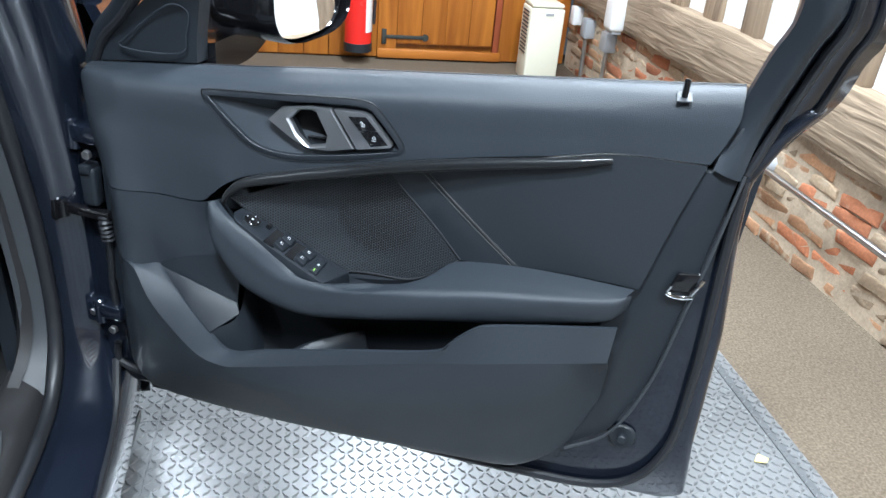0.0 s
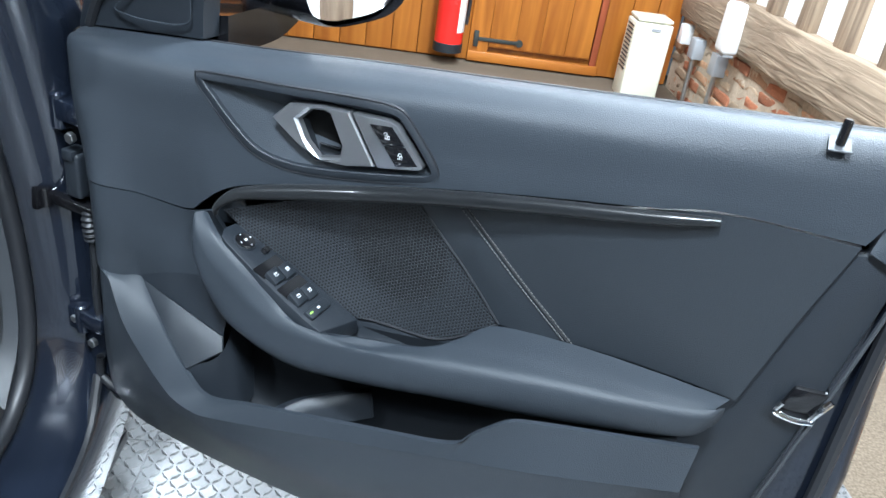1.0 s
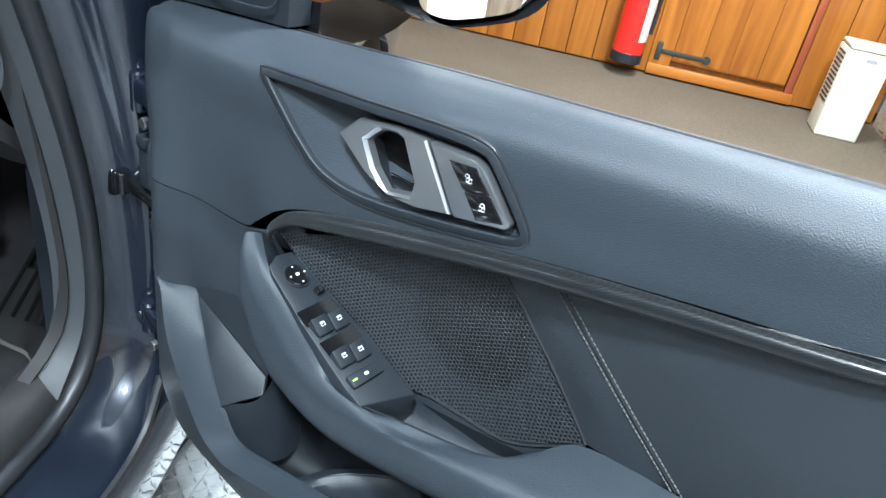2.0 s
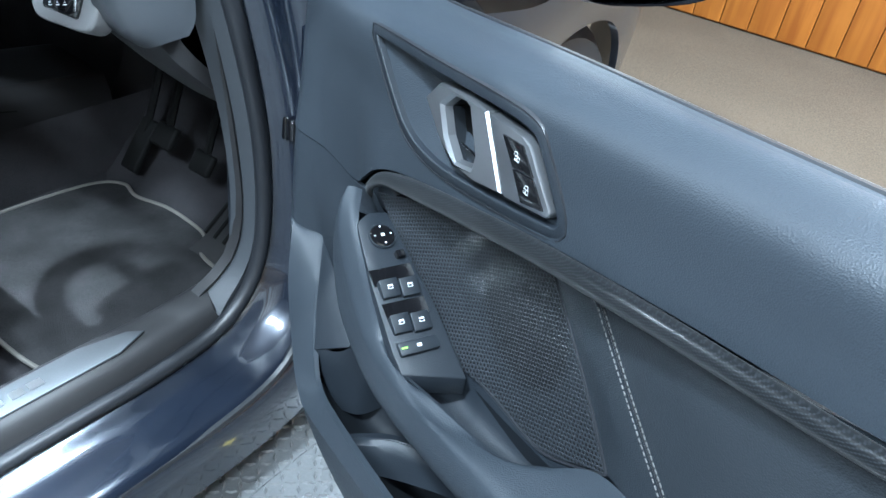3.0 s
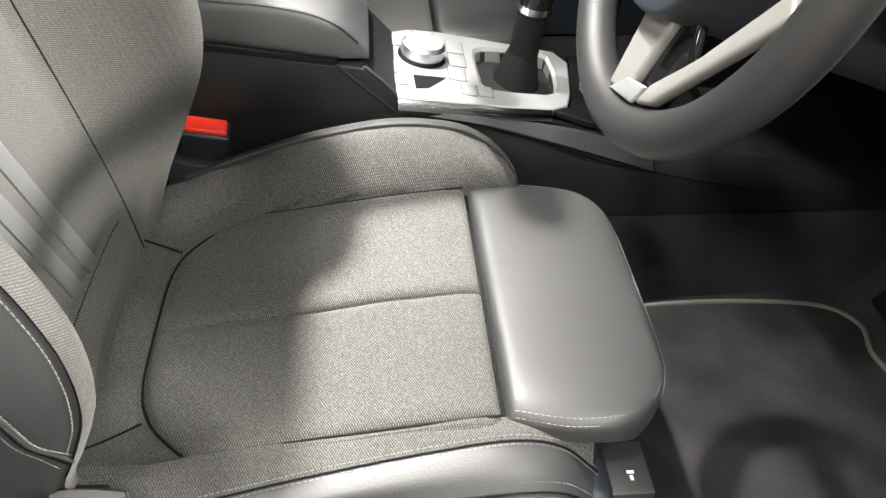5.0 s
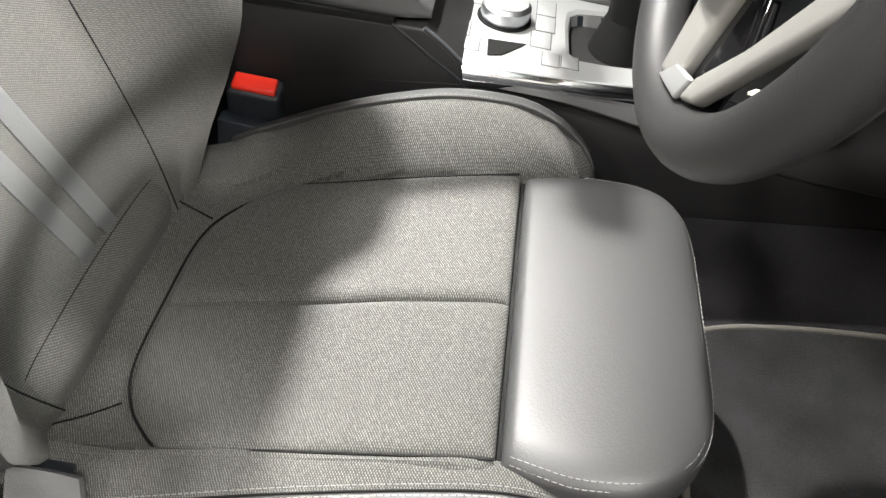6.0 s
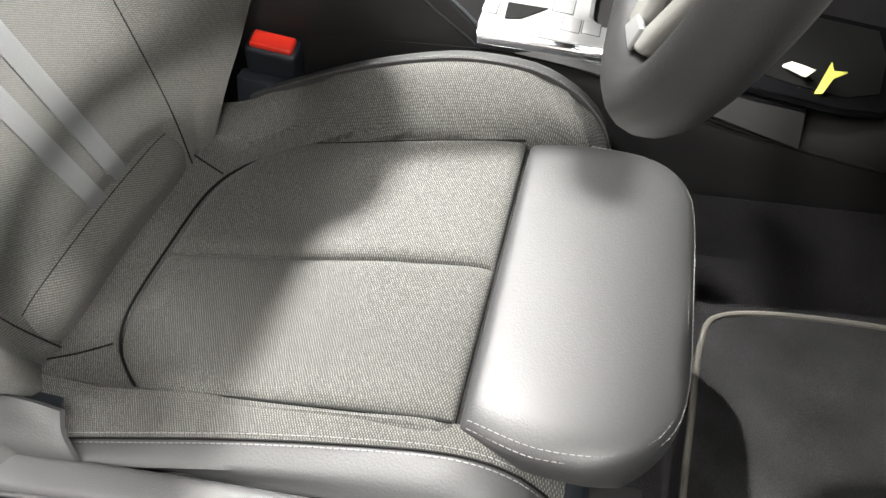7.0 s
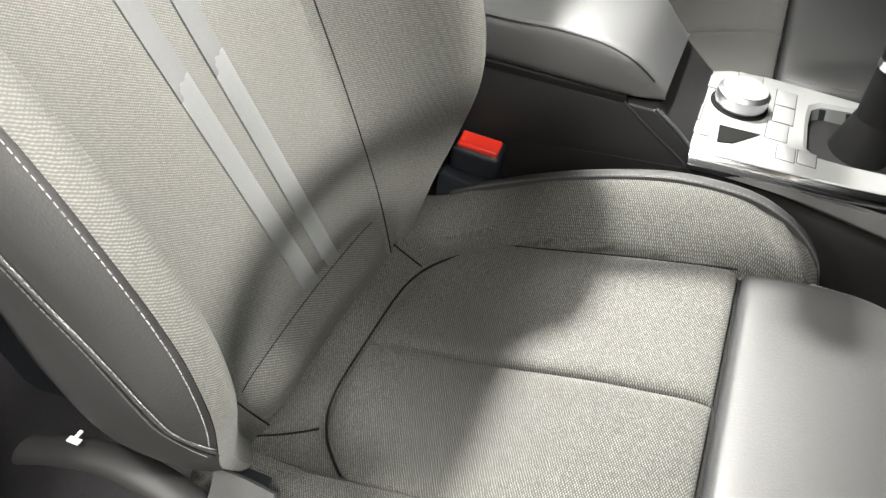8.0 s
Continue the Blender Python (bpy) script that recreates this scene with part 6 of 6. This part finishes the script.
# speaker panel, band and leather insert
grille = part("speaker_panel", loft([DC((0.374, 0.034, 0.712), (0.460, 0.014, 0.744), (0.538, 0.006, 0.768), (0.612, 0.003, 0.790)), DC((0.462, 0.020, 0.652), (0.55, 0.001, 0.675), (0.62, 0.000, 0.700), (0.682, 0.003, 0.724)), DC((0.528, 0.017, 0.612), (0.60, 0.006, 0.618), (0.659, 0.005, 0.622), (0.731, 0.003, 0.671))], 60, 40, IN * -0.006), HOLES, door, "perforated black speaker grille panel")
HOLES.node_tree.nodes["speaker"].inputs[1].default_value = D(0.600, 0.0, 0.715) - grille.location - door.location - car.location
part("trim_band", loft([DC((0.612, 0.004, 0.790), (0.642, 0.006, 0.795), (0.670, 0.005, 0.800)), DC((0.684, 0.003, 0.724), (0.715, 0.006, 0.729), (0.744, 0.005, 0.735)), DC((0.733, 0.003, 0.671), (0.773, 0.006, 0.676), (0.810, 0.005, 0.681))], 12, 24, IN * -0.006), LEATHER, door)
part("leather_insert", loft([DC((0.672, 0.005, 0.800), (0.80, 0.011, 0.842), (0.921, 0.007, 0.872), (1.038, 0.002, 0.875)), DC((0.748, 0.005, 0.735), (0.83, 0.008, 0.752), (0.92, 0.008, 0.770), (1.014, 0.004, 0.787)), DC((0.814, 0.005, 0.681), (0.88, 0.006, 0.685), (0.94, 0.007, 0.686), (0.990, 0.006, 0.684))], 40, 24, IN * -0.006), LEATHER, door, "black leather door insert")
part("insert_seam", tube(DC((0.671, 0.0048, 0.800), (0.746, 0.0048, 0.735), (0.812, 0.0048, 0.681)), 0.0016, 30, 6), RUBBER, door)
for s in (-0.0050, 0.0050):
    part("stitching", stitches(DC((0.671 + s, 0.0068, 0.799), (0.746 + s, 0.0068, 0.735), (0.812 + s, 0.0068, 0.682)), 0.0045, 0.0006), THREAD, door, "pale grey twin stitching")
part("grille_edge", tube(DC((0.613, 0.0040, 0.790), (0.683, 0.0035, 0.724), (0.732, 0.0035, 0.671)), 0.0016, 30, 6), RUBBER, door)
part("grille_edge", tube(DC((0.536, 0.011, 0.616), (0.60, 0.007, 0.618), (0.659, 0.006, 0.622), (0.70, 0.0045, 0.645), (0.731, 0.004, 0.670)), 0.0016, 40, 6), RUBBER, door)
part("trim_strip", tube(DC((0.366, 0.038, 0.706), (0.370, 0.042, 0.716), (0.383, 0.043, 0.731), (0.408, 0.040, 0.747), (0.479, 0.034, 0.768), (0.548, 0.030, 0.786), (0.631, 0.026, 0.807), (0.749, 0.021, 0.832), (0.861, 0.016, 0.853), (0.921, 0.012, 0.866)), [0.003, 0.0070, 0.0086, 0.0092, 0.0092, 0.0090, 0.0088, 0.0086, 0.0086, 0.0082, 0.0078, 0.0074, 0.0068, 0.004], 110, 16, flat=1.0), CARBON, door, "dark woven carbon-look trim strip")
# handle


def inlay(u, z):
    """How far the panel's face stands out round the door pull."""
    return float(np.interp(u, [0.345, 0.46, 0.55, 0.635], [0.037, 0.0315, 0.0265, 0.021])) + 0.0005


part("handle_bezel", band(INLAY, ((0.0050, -0.004), (0.0044, 0.0002), (0.0034, 0.0009), (-0.0030, 0.0009), (-0.0040, 0.0), (-0.0046, -0.012)), lambda u, z, h: D(u, inlay(u, z) + h, z), 120), HARD, door, "black surround of the door pull")
part("bezel_groove", band(INLAY, ((0.0066, -0.003), (0.0062, 0.0010), (0.0050, 0.0010), (0.0046, -0.003)), lambda u, z, h: D(u, inlay(u, z) + h, z), 120), RUBBER, door)
bowl = bmesh.new()
rim_path = spline([(u, z, 0) for u, z in INLAY], 60, True)
edge = [bowl.verts.new(D(p.x, inlay(p.x, p.y) - 0.004, p.y)) for p in rim_path]
deep = bowl.verts.new(D(0.470, 0.004, 0.850))
deeper = bowl.verts.new(D(0.585, -0.002, 0.850))
for i in range(len(edge)):
    a, b = edge[i], edge[(i + 1) % len(edge)]
    u = (rim_path[i].x + rim_path[(i + 1) % len(edge)].x) / 2
    bowl.faces.new((a, b, deeper if u > 0.528 else deep))
for i in range(len(edge)):
    if (rim_path[i - 1].x + rim_path[i].x > 1.056) != (rim_path[i].x + rim_path[(i + 1) % len(edge)].x > 1.056):
        bowl.faces.new((edge[i], deep, deeper))
bmesh.ops.recalc_face_normals(bowl, faces=bowl.faces)
part("handle_bowl", bowl, SOFT, door, angle=24)
HANDLE = [(0.438, 0.846), (0.461, 0.868), (0.504, 0.8755), (0.535, 0.8765), (0.570, 0.8240), (0.535, 0.8150), (0.504, 0.8130), (0.474, 0.8250)]
HOLE = [(0.475, 0.852), (0.489, 0.866), (0.505, 0.8685), (0.513, 0.8665), (0.528, 0.838), (0.526, 0.824), (0.502, 0.8175), (0.486, 0.832)]


def framed(outer, inner, n0):
    """A plate with an opening: a ring of faces, its nose standing proud and its inside falling away."""
    bm = bmesh.new()
    k = len(outer)

    def rise(u, d):
        return float(np.interp(u, [0.44, 0.47, 0.57], [0.0295, 0.0325, 0.0305])) - d

    rings = []
    for poly, grow, d in ((outer, 0.97, None), (outer, 1.0, 0.010), (outer, 1.0, 0.0025), (outer, 0.965, 0.0), (inner, 1.20, 0.0), (inner, 1.08, 0.0030), (inner, 1.04, 0.010)):
        rings.append([bm.verts.new(D(0.508 + (u - 0.508) * grow, n0 if d is None else rise(u, d), 0.845 + (z - 0.845) * grow)) for u, z in poly])
    for a, b in zip(rings, rings[1:]):
        for i in range(k):
            bm.faces.new((a[i], a[(i + 1) % k], b[(i + 1) % k], b[i]))
    bmesh.ops.recalc_face_normals(bm, faces=bm.faces)
    return bm


pull = part("door_pull", framed(HANDLE, HOLE, 0.004), SILVER, door, "satin silver door pull", angle=14)
part("pull_well", loft([DC(*[(0.508 + (u - 0.508) * 1.05, 0.024, 0.845 + (z - 0.845) * 1.05) for u, z in HOLE + HOLE[:1]]), DC(*[(0.508 + (u - 0.508) * 1.05, 0.008, 0.845 + (z - 0.845) * 1.05) for u, z in HOLE + HOLE[:1]])], 48, 3), POCKET, door)
part("pull_recess", slab(DC(*[(0.508 + (u - 0.508) * 1.1, 0.010, 0.845 + (z - 0.845) * 1.1) for u, z in HOLE]), IN * 0.0012), PEDALRUBBER, door)
part("finger_tab", slab(DC((0.492, 0.012, 0.822), (0.524, 0.011, 0.822), (0.525, 0.024, 0.832), (0.500, 0.024, 0.832)), IN * 0.003, 0.001), GLOSS, door)
plate = part("lock_plate", slab(DC((0.5385, 0.018, 0.8770), (0.581, 0.0175, 0.8790), (0.592, 0.017, 0.8755), (0.6245, 0.012, 0.8375), (0.6215, 0.012, 0.8320), (0.5735, 0.017, 0.8235)), IN * 0.0125, 0.0022), SILVER, door, "satin silver plate with two lock buttons")
part("lock_button", slab(DC((0.5615, 0.0292, 0.8705), (0.587, 0.0284, 0.8735), (0.6025, 0.0268, 0.8557), (0.5785, 0.0280, 0.8522)), IN * 0.0022, 0.0004), GLOSS, door)
part("lock_button", slab(DC((0.5795, 0.0280, 0.8510), (0.6035, 0.0268, 0.8545), (0.6185, 0.0248, 0.8370), (0.5950, 0.0268, 0.8312)), IN * 0.0022, 0.0004), GLOSS, door)
for u, n, z, shift in ((0.583, 0.0304, 0.8622, -0.0022), (0.599, 0.0290, 0.8435, 0.0)):
    part("symbol", merge(tube(DC((u - 0.0026, n, z - 0.0026), (u + 0.0026, n, z - 0.0026), (u + 0.0026, n, z + 0.0008), (u - 0.0026, n, z + 0.0008)), 0.00042, 24, 5, True, smooth=False), tube(DC((u - 0.0017 + shift, n, z + 0.001), (u - 0.0015 + shift, n, z + 0.0034), (u + 0.0015 + shift, n, z + 0.0034), (u + 0.0017 + shift, n, z + 0.001)), 0.00042, 12, 5), tube(DC((u, n, z - 0.0016), (u, n, z - 0.0002)), 0.0005, 3, 5, smooth=False)), WHITEPRINT, door, smooth=False)
# lock pin
part("lock_pin", disc(D(0.991, -0.006, 0.955), (0, 0, 1), 0.0042, 0.024, 14, 0.0012), GLOSS, door)
part("pin_base", slab(DC((0.981, -0.015, 0.9585), (1.000, -0.015, 0.9600), (1.0015, 0.003, 0.9525), (0.9825, 0.004, 0.9510)), (0, 0, 0.002), 0.0008), SATIN, door)
# latch
latch = part("door_latch", slab(DC((1.028, 0.002, 0.688), (1.060, 0.002, 0.694), (1.066, 0.002, 0.722), (1.036, 0.002, 0.718)), IN * -0.02, 0.002), GLOSS, door, "black door latch with a chromed lip")
part("latch_lip", tube(DC((1.030, 0.0045, 0.700), (1.027, 0.0045, 0.687), (1.046, 0.0045, 0.684), (1.062, 0.0045, 0.688)), 0.0032, 20, 8), CHROME, latch, "chromed latch lip")
part("latch_claw", tube(DC((1.058, 0.003, 0.686), (1.064, 0.004, 0.704), (1.070, 0.002, 0.716)), 0.0036, 14, 8), CHROME, latch)
part("edge_strip", tube(DC((1.085, 0.0, 0.87), (1.072, 0.0, 0.76), (1.058, 0.0, 0.66), (1.035, 0.0, 0.525), (0.995, 0.0, 0.42), (0.934, 0.0, 0.368)), 0.0025, 50, 6, up=IN), SATIN, door)
part("drain_plug", merge(disc(D(1.017, -0.018, 0.408), IN, 0.022, 0.006, 28, 0.003), disc(D(1.017, -0.012, 0.408), IN, 0.008, 0.008, 16, 0.002)), HARD, door, "round black bump stop")
part("belt_seal", loft([DC(*[(u, n - 0.0005, z - 0.008) for u, n, z in BELT]), DC(*[(u, n - 0.004, z + 0.0012) for u, n, z in BELT]), DC(*[(u, n - 0.010, z + 0.0008) for u, n, z in BELT]), DC(*[(u, n - 0.014, z - 0.02) for u, n, z in BELT])], 40, 8), RUBBER, door, "black window waist seal")
part("belt_strip", tube(DC(*[(u, n - 0.020, z - 0.0035) for u, n, z in BELT[1:]]), 0.0012, 30, 8), STEEL, door, "thin bright window waist strip")
part("glass_slot", loft([DC(*[(u, n - 0.014, z - 0.006) for u, n, z in BELT]), DC(*[(u, n - 0.024, z - 0.005) for u, n, z in BELT])], 30, 3, (0, 0, -0.02)), RUBBER, door)
# window frame
COVER = (((1.046, 0.001, 0.872), (1.060, -0.020, 0.945), (1.074, 0.010, 1.02), (1.086, 0.050, 1.092), (1.06, 0.09, 1.25), (1.02, 0.12, 1.34)), ((1.065, 0.004, 0.866), (1.079, 0.002, 0.94), (1.100, 0.034, 1.03), (1.108, 0.065, 1.095), (1.075, 0.107, 1.25), (1.03, 0.132, 1.34)), ((1.081, 0.000, 0.862), (1.093, -0.006, 0.935), (1.112, 0.028, 1.03), (1.124, 0.060, 1.098), (1.09, 0.10, 1.25), (1.045, 0.125, 1.34)))
part("window_frame", loft([DC(*row) for row in COVER], 30, 12, IN * -0.02), SOFT, door, "black window frame")
FRAMEOUT = ((1.128, -0.050, 0.900), (1.174, -0.050, 0.963), (1.182, -0.022, 1.02), (1.188, 0.005, 1.07), (1.150, 0.05, 1.25), (1.10, 0.08, 1.34))
part("window_frame", loft([DC(*[(u + 0.002, n - 0.014, z) for u, n, z in COVER[2]]), DC((1.098, -0.028, 0.88), (1.132, -0.026, 0.945), (1.150, 0.006, 1.03), (1.158, 0.036, 1.09), (1.122, 0.08, 1.25), (1.075, 0.105, 1.34)), DC(*FRAMEOUT)], 30, 10, IN * -0.02), PAINT, door, "painted outer window frame")
part("frame_seal", tube(DC((1.088, -0.012, 0.868), (1.108, -0.016, 0.935), (1.129, 0.018, 1.03), (1.140, 0.050, 1.098), (1.105, 0.09, 1.25), (1.06, 0.115, 1.34)), 0.006, 30, 8), RUBBER, door)
part("frame_seal", tube(DC((1.110, -0.030, 0.89), (1.146, -0.030, 0.95), (1.160, 0.002, 1.03), (1.168, 0.032, 1.09), (1.13, 0.075, 1.25), (1.085, 0.1, 1.34)), 0.005, 30, 8), RUBBER, door)
part("window_frame", tube(DC((0.095, -0.05, 0.86), (0.125, -0.042, 0.915), (0.170, -0.03, 0.955), (0.235, -0.005, 1.02), (0.38, 0.05, 1.14), (0.70, 0.12, 1.30), (1.03, 0.125, 1.345)), 0.017, 50, 10), HARD, door, "black window frame")
part("frame_seal", tube(DC((0.112, -0.030, 0.872), (0.140, -0.024, 0.915), (0.182, -0.016, 0.95), (0.252, 0.008, 1.02), (0.39, 0.06, 1.135), (0.70, 0.128, 1.285), (1.02, 0.132, 1.325)), 0.007, 50, 8), RUBBER, door)
part("sail_panel", loft([DC((0.110, -0.030, 0.871), (0.2, -0.033, 0.881), (0.286, -0.040, 0.888)), DC((0.142, -0.026, 0.905), (0.21, -0.029, 0.915), (0.290, -0.037, 0.925)), DC((0.180, -0.021, 0.942), (0.237, -0.024, 0.952), (0.298, -0.033, 0.960)), DC((0.224, -0.015, 0.980), (0.267, -0.018, 0.992), (0.309, -0.025, 1.0)), DC((0.275, -0.004, 1.03), (0.30, -0.006, 1.045), (0.318, -0.012, 1.06))], 20, 24, IN * -0.03), HARD, door, "black triangular mirror mounting panel")
part("sail_inset", tube(DC((0.165, -0.0225, 0.902), (0.21, -0.0235, 0.898), (0.268, -0.031, 0.904), (0.276, -0.031, 0.93), (0.284, -0.028, 0.965), (0.262, -0.0165, 0.975), (0.215, -0.0195, 0.945), (0.178, -0.021, 0.915)), 0.0012, 60, 6, True, up=IN), SOFT, door)
# door mirror
part("mirror_arm", loft([DC((0.13, -0.07, 0.84), (0.30, -0.07, 0.865)), DC((0.135, -0.14, 0.85), (0.31, -0.16, 0.875)), DC((0.16, -0.2, 0.885), (0.32, -0.2, 0.90))], 8, 10, (0, 0, 0.05)), GLOSS, door)
rings = []
for du, k in ((-0.17, 0.35), (-0.15, 0.62), (-0.10, 0.88), (-0.04, 0.99), (0.0, 1.0), (0.012, 0.97)):
    rings.append([D(0.375 + du + 0.16 * (-0.115 * math.cos(a) * k) * 1.0, -0.245 + 0.118 * k * math.copysign(abs(math.cos(a)) ** 0.6, math.cos(a)), 0.985 + 0.088 * k * math.copysign(abs(math.sin(a)) ** 0.6, math.sin(a))) for a in (math.tau * q / 36 for q in range(36))])
mb = bmesh.new()
vs = skin(mb, rings, True)
mb.faces.new(vs[0])
bmesh.ops.recalc_face_normals(mb, faces=mb.faces)
mirror = part("door_mirror", mb, GLOSS, door, "gloss black door mirror")
part("mirror_glass", slab([D(0.368 + 0.16 * (-0.115 * math.cos(a) * 0.93) - 0.006 * math.sin(a), -0.245 + 0.118 * 0.92 * math.copysign(abs(math.cos(a)) ** 0.6, math.cos(a)), 0.985 + 0.088 * 0.91 * math.copysign(abs(math.sin(a)) ** 0.6, math.sin(a))) for a in (math.tau * q / 36 for q in range(36))], D(-0.006, 0, 0) - D(0, 0, 0)), MIRROR, door, "mirror glass", angle=20)
# hinges and check strap
for z0, z1 in ((0.742, 0.772), (0.404, 0.432)):
    hinge = part("hinge", merge(moved(box((0.068, -0.014, z0), (0.122, 0.016, z1), 0.004), DOOR @ pose(0.0, 0.004, 0)), disc(D(0.074, 0.0, z0 - 0.012), (0, 0, 1), 0.011, z1 - z0 + 0.02, 18, 0.003), moved(box((0.04, 0.0, z0 - 0.02), (0.075, 0.02, z1 - 0.006), 0.004), DOOR)), PAINT, door, "painted door hinge")
    part("bolt", disc(D(0.106, 0.010, z0 - 0.016), IN, 0.008, 0.008, 6, 0.001), STEEL, hinge)
    part("bolt", disc(D(0.058, -0.002, z0 + 0.004), IN, 0.007, 0.007, 6, 0.001), STEEL, hinge)
part("connector", moved(merge(box((0.082, -0.012, 0.632), (0.110, 0.012, 0.700), 0.006, 3), box((0.086, -0.016, 0.690), (0.106, 0.012, 0.706), 0.003)), DOOR), HARD, door, "black plastic cable connector")
part("check_strap", merge(moved(box((0.0, -0.008, 0.606), (0.125, 0.006, 0.624), 0.003), DOOR), moved(box((-0.008, -0.018, 0.592), (0.028, 0.018, 0.632), 0.005), DOOR), disc(D(0.034, 0.006, 0.600), (0, 0, 1), 0.009, 0.03, 14, 0.002)), GLOSS, door, "steel door check strap")
part("cable_boot", tube(DC((0.113, 0.0, 0.612), (0.114, 0.004, 0.598), (0.115, 0.004, 0.582), (0.115, 0.002, 0.568)), [0.0095 + 0.0026 * (k % 2) for k in range(13)], 52, 12), RUBBER, door, "ribbed rubber cable boot")
part("door_cable", tube(DC((0.115, 0.002, 0.570), (0.112, 0.0, 0.53), (0.106, -0.002, 0.48), (0.105, -0.004, 0.43)), 0.006, 24, 8), RUBBER, door)
part("front_edge", loft([DC((0.05, -0.02, 0.30), (0.05, -0.02, 0.80)), DC((0.10, -0.018, 0.30), (0.115, -0.018, 0.80))], 6, 4, IN * -0.02), PAINT, door)

# ---- floor tiles ----
tiles = tagged(part("tile_floor", box((-3.0, -3.0, -0.012), (1.16, 2.95, -0.006)), TILEEDGE, smooth=False), "grey chequer-plate floor tiles with dark bevelled edging", "floor", kind="structure")
PITCH = 0.5
tb = box((0.0006, 0.0006, -0.008), (PITCH - 0.0006, PITCH - 0.0006, 0.0), 0.0)
me_tile = bpy.data.meshes.new("tile")
for i in range(25):
    for j in range(25):
        cx, cy = (i + 0.5) * PITCH / 25, (j + 0.5) * PITCH / 25
        a = radians(45 if (i + j) % 2 else -45)
        ca, sa = math.cos(a), math.sin(a)
        base = [(-0.0115, 0), (0, -0.0042), (0.0115, 0), (0, 0.0042)]
        top = [(-0.0075, 0), (0, -0.0014), (0.0075, 0), (0, 0.0014)]
        lo = [tb.verts.new((cx + x * ca - y * sa, cy + x * sa + y * ca, -0.0002)) for x, y in base]
        hi = [tb.verts.new((cx + x * ca - y * sa, cy + x * sa + y * ca, 0.0038)) for x, y in top]
        for q in range(4):
            tb.faces.new((lo[q], lo[(q + 1) % 4], hi[(q + 1) % 4], hi[q]))
        tb.faces.new(hi)
tb.to_mesh(me_tile)
tb.free()
me_tile.materials.append(TILE)
for i in range(-7, 2):
    for j in range(-11, 1):
        ob = new("tile", me_tile)
        ob.parent = tiles
        ob.location = Vector((0.16 + i * PITCH - (0 if i < 2 else 0), 2.9 + j * PITCH - PITCH, 0.0)) - tiles.location
part("edging", slab([(1.105, -3.0, -0.002), (1.165, -3.0, -0.011), (1.165, 2.96, -0.011), (1.105, 2.96, -0.002)], (0, 0, 0.0055)), TILEEDGE, tiles, "dark ramped tile edging", smooth=False)
leaf = part("leaf", slab([(1.02, 1.16, 0.003), (1.045, 1.15, 0.006), (1.06, 1.165, 0.004), (1.04, 1.18, 0.007)], (0, 0, 0.0012)), LEAF, smooth=False)
tagged(leaf, "small dry yellow leaf lying on the floor tiles", "leaf", "fallen leaves")
leaf = part("leaf", slab([(-0.26, 1.13, 0.003), (-0.235, 1.12, 0.006), (-0.22, 1.135, 0.004), (-0.24, 1.15, 0.007)], (0, 0, 0.0012)), LEAF, smooth=False)
tagged(leaf, "small dry yellow leaf lying on the floor tiles", "leaf", "fallen leaves")

# ---- brickwork ----
meshes = []
for k in range(9):
    half_len = (0.094, 0.104, 0.086, 0.099, 0.060, 0.108, 0.090, 0.101, 0.078)[k]
    bm = box((-0.03, -half_len, -0.0235), (0.03, half_len, 0.0235 - 0.002 * (k % 3)), 0.006, 2)
    bmesh.ops.subdivide_edges(bm, edges=[e for e in bm.edges if e.calc_length() > 0.06], cuts=2, use_grid_fill=True)
    for v in bm.verts:
        v.co += Vector((noise.noise(v.co * 30 + Vector((k * 5, 0, 0))), noise.noise(v.co * 25 + Vector((0, k * 7, 3))), noise.noise(v.co * 25 + Vector((k, 9, 0))))) * 0.011
    me = bpy.data.meshes.new("brick")
    bm.to_mesh(me)
    bm.free()
    me.materials.append((BRICK, PALEBRICK, BUFFBRICK)[k % 3])
    me.shade_smooth()
    meshes.append((me, half_len))
rng = random.Random(4)
for row in range(7):
    y = 0.75 + rng.uniform(0.0, 0.12)
    while y < 4.72:
        me, half_len = meshes[rng.randrange(9)]
        ob = new("brick", me)
        ob.parent = wall_east
        y += half_len
        ob.location = Vector((WALLX + 0.0475 + rng.uniform(-0.007, 0.005), y, 0.018 + row * 0.0585 + rng.uniform(-0.004, 0.004) + 0.006 * math.sin(y * 2.1 + row))) - wall_east.location
        ob.rotation_euler = (rng.uniform(-0.05, 0.05), rng.uniform(-0.06, 0.06), rng.uniform(-0.03, 0.03))
        y += half_len + rng.uniform(0.010, 0.020)
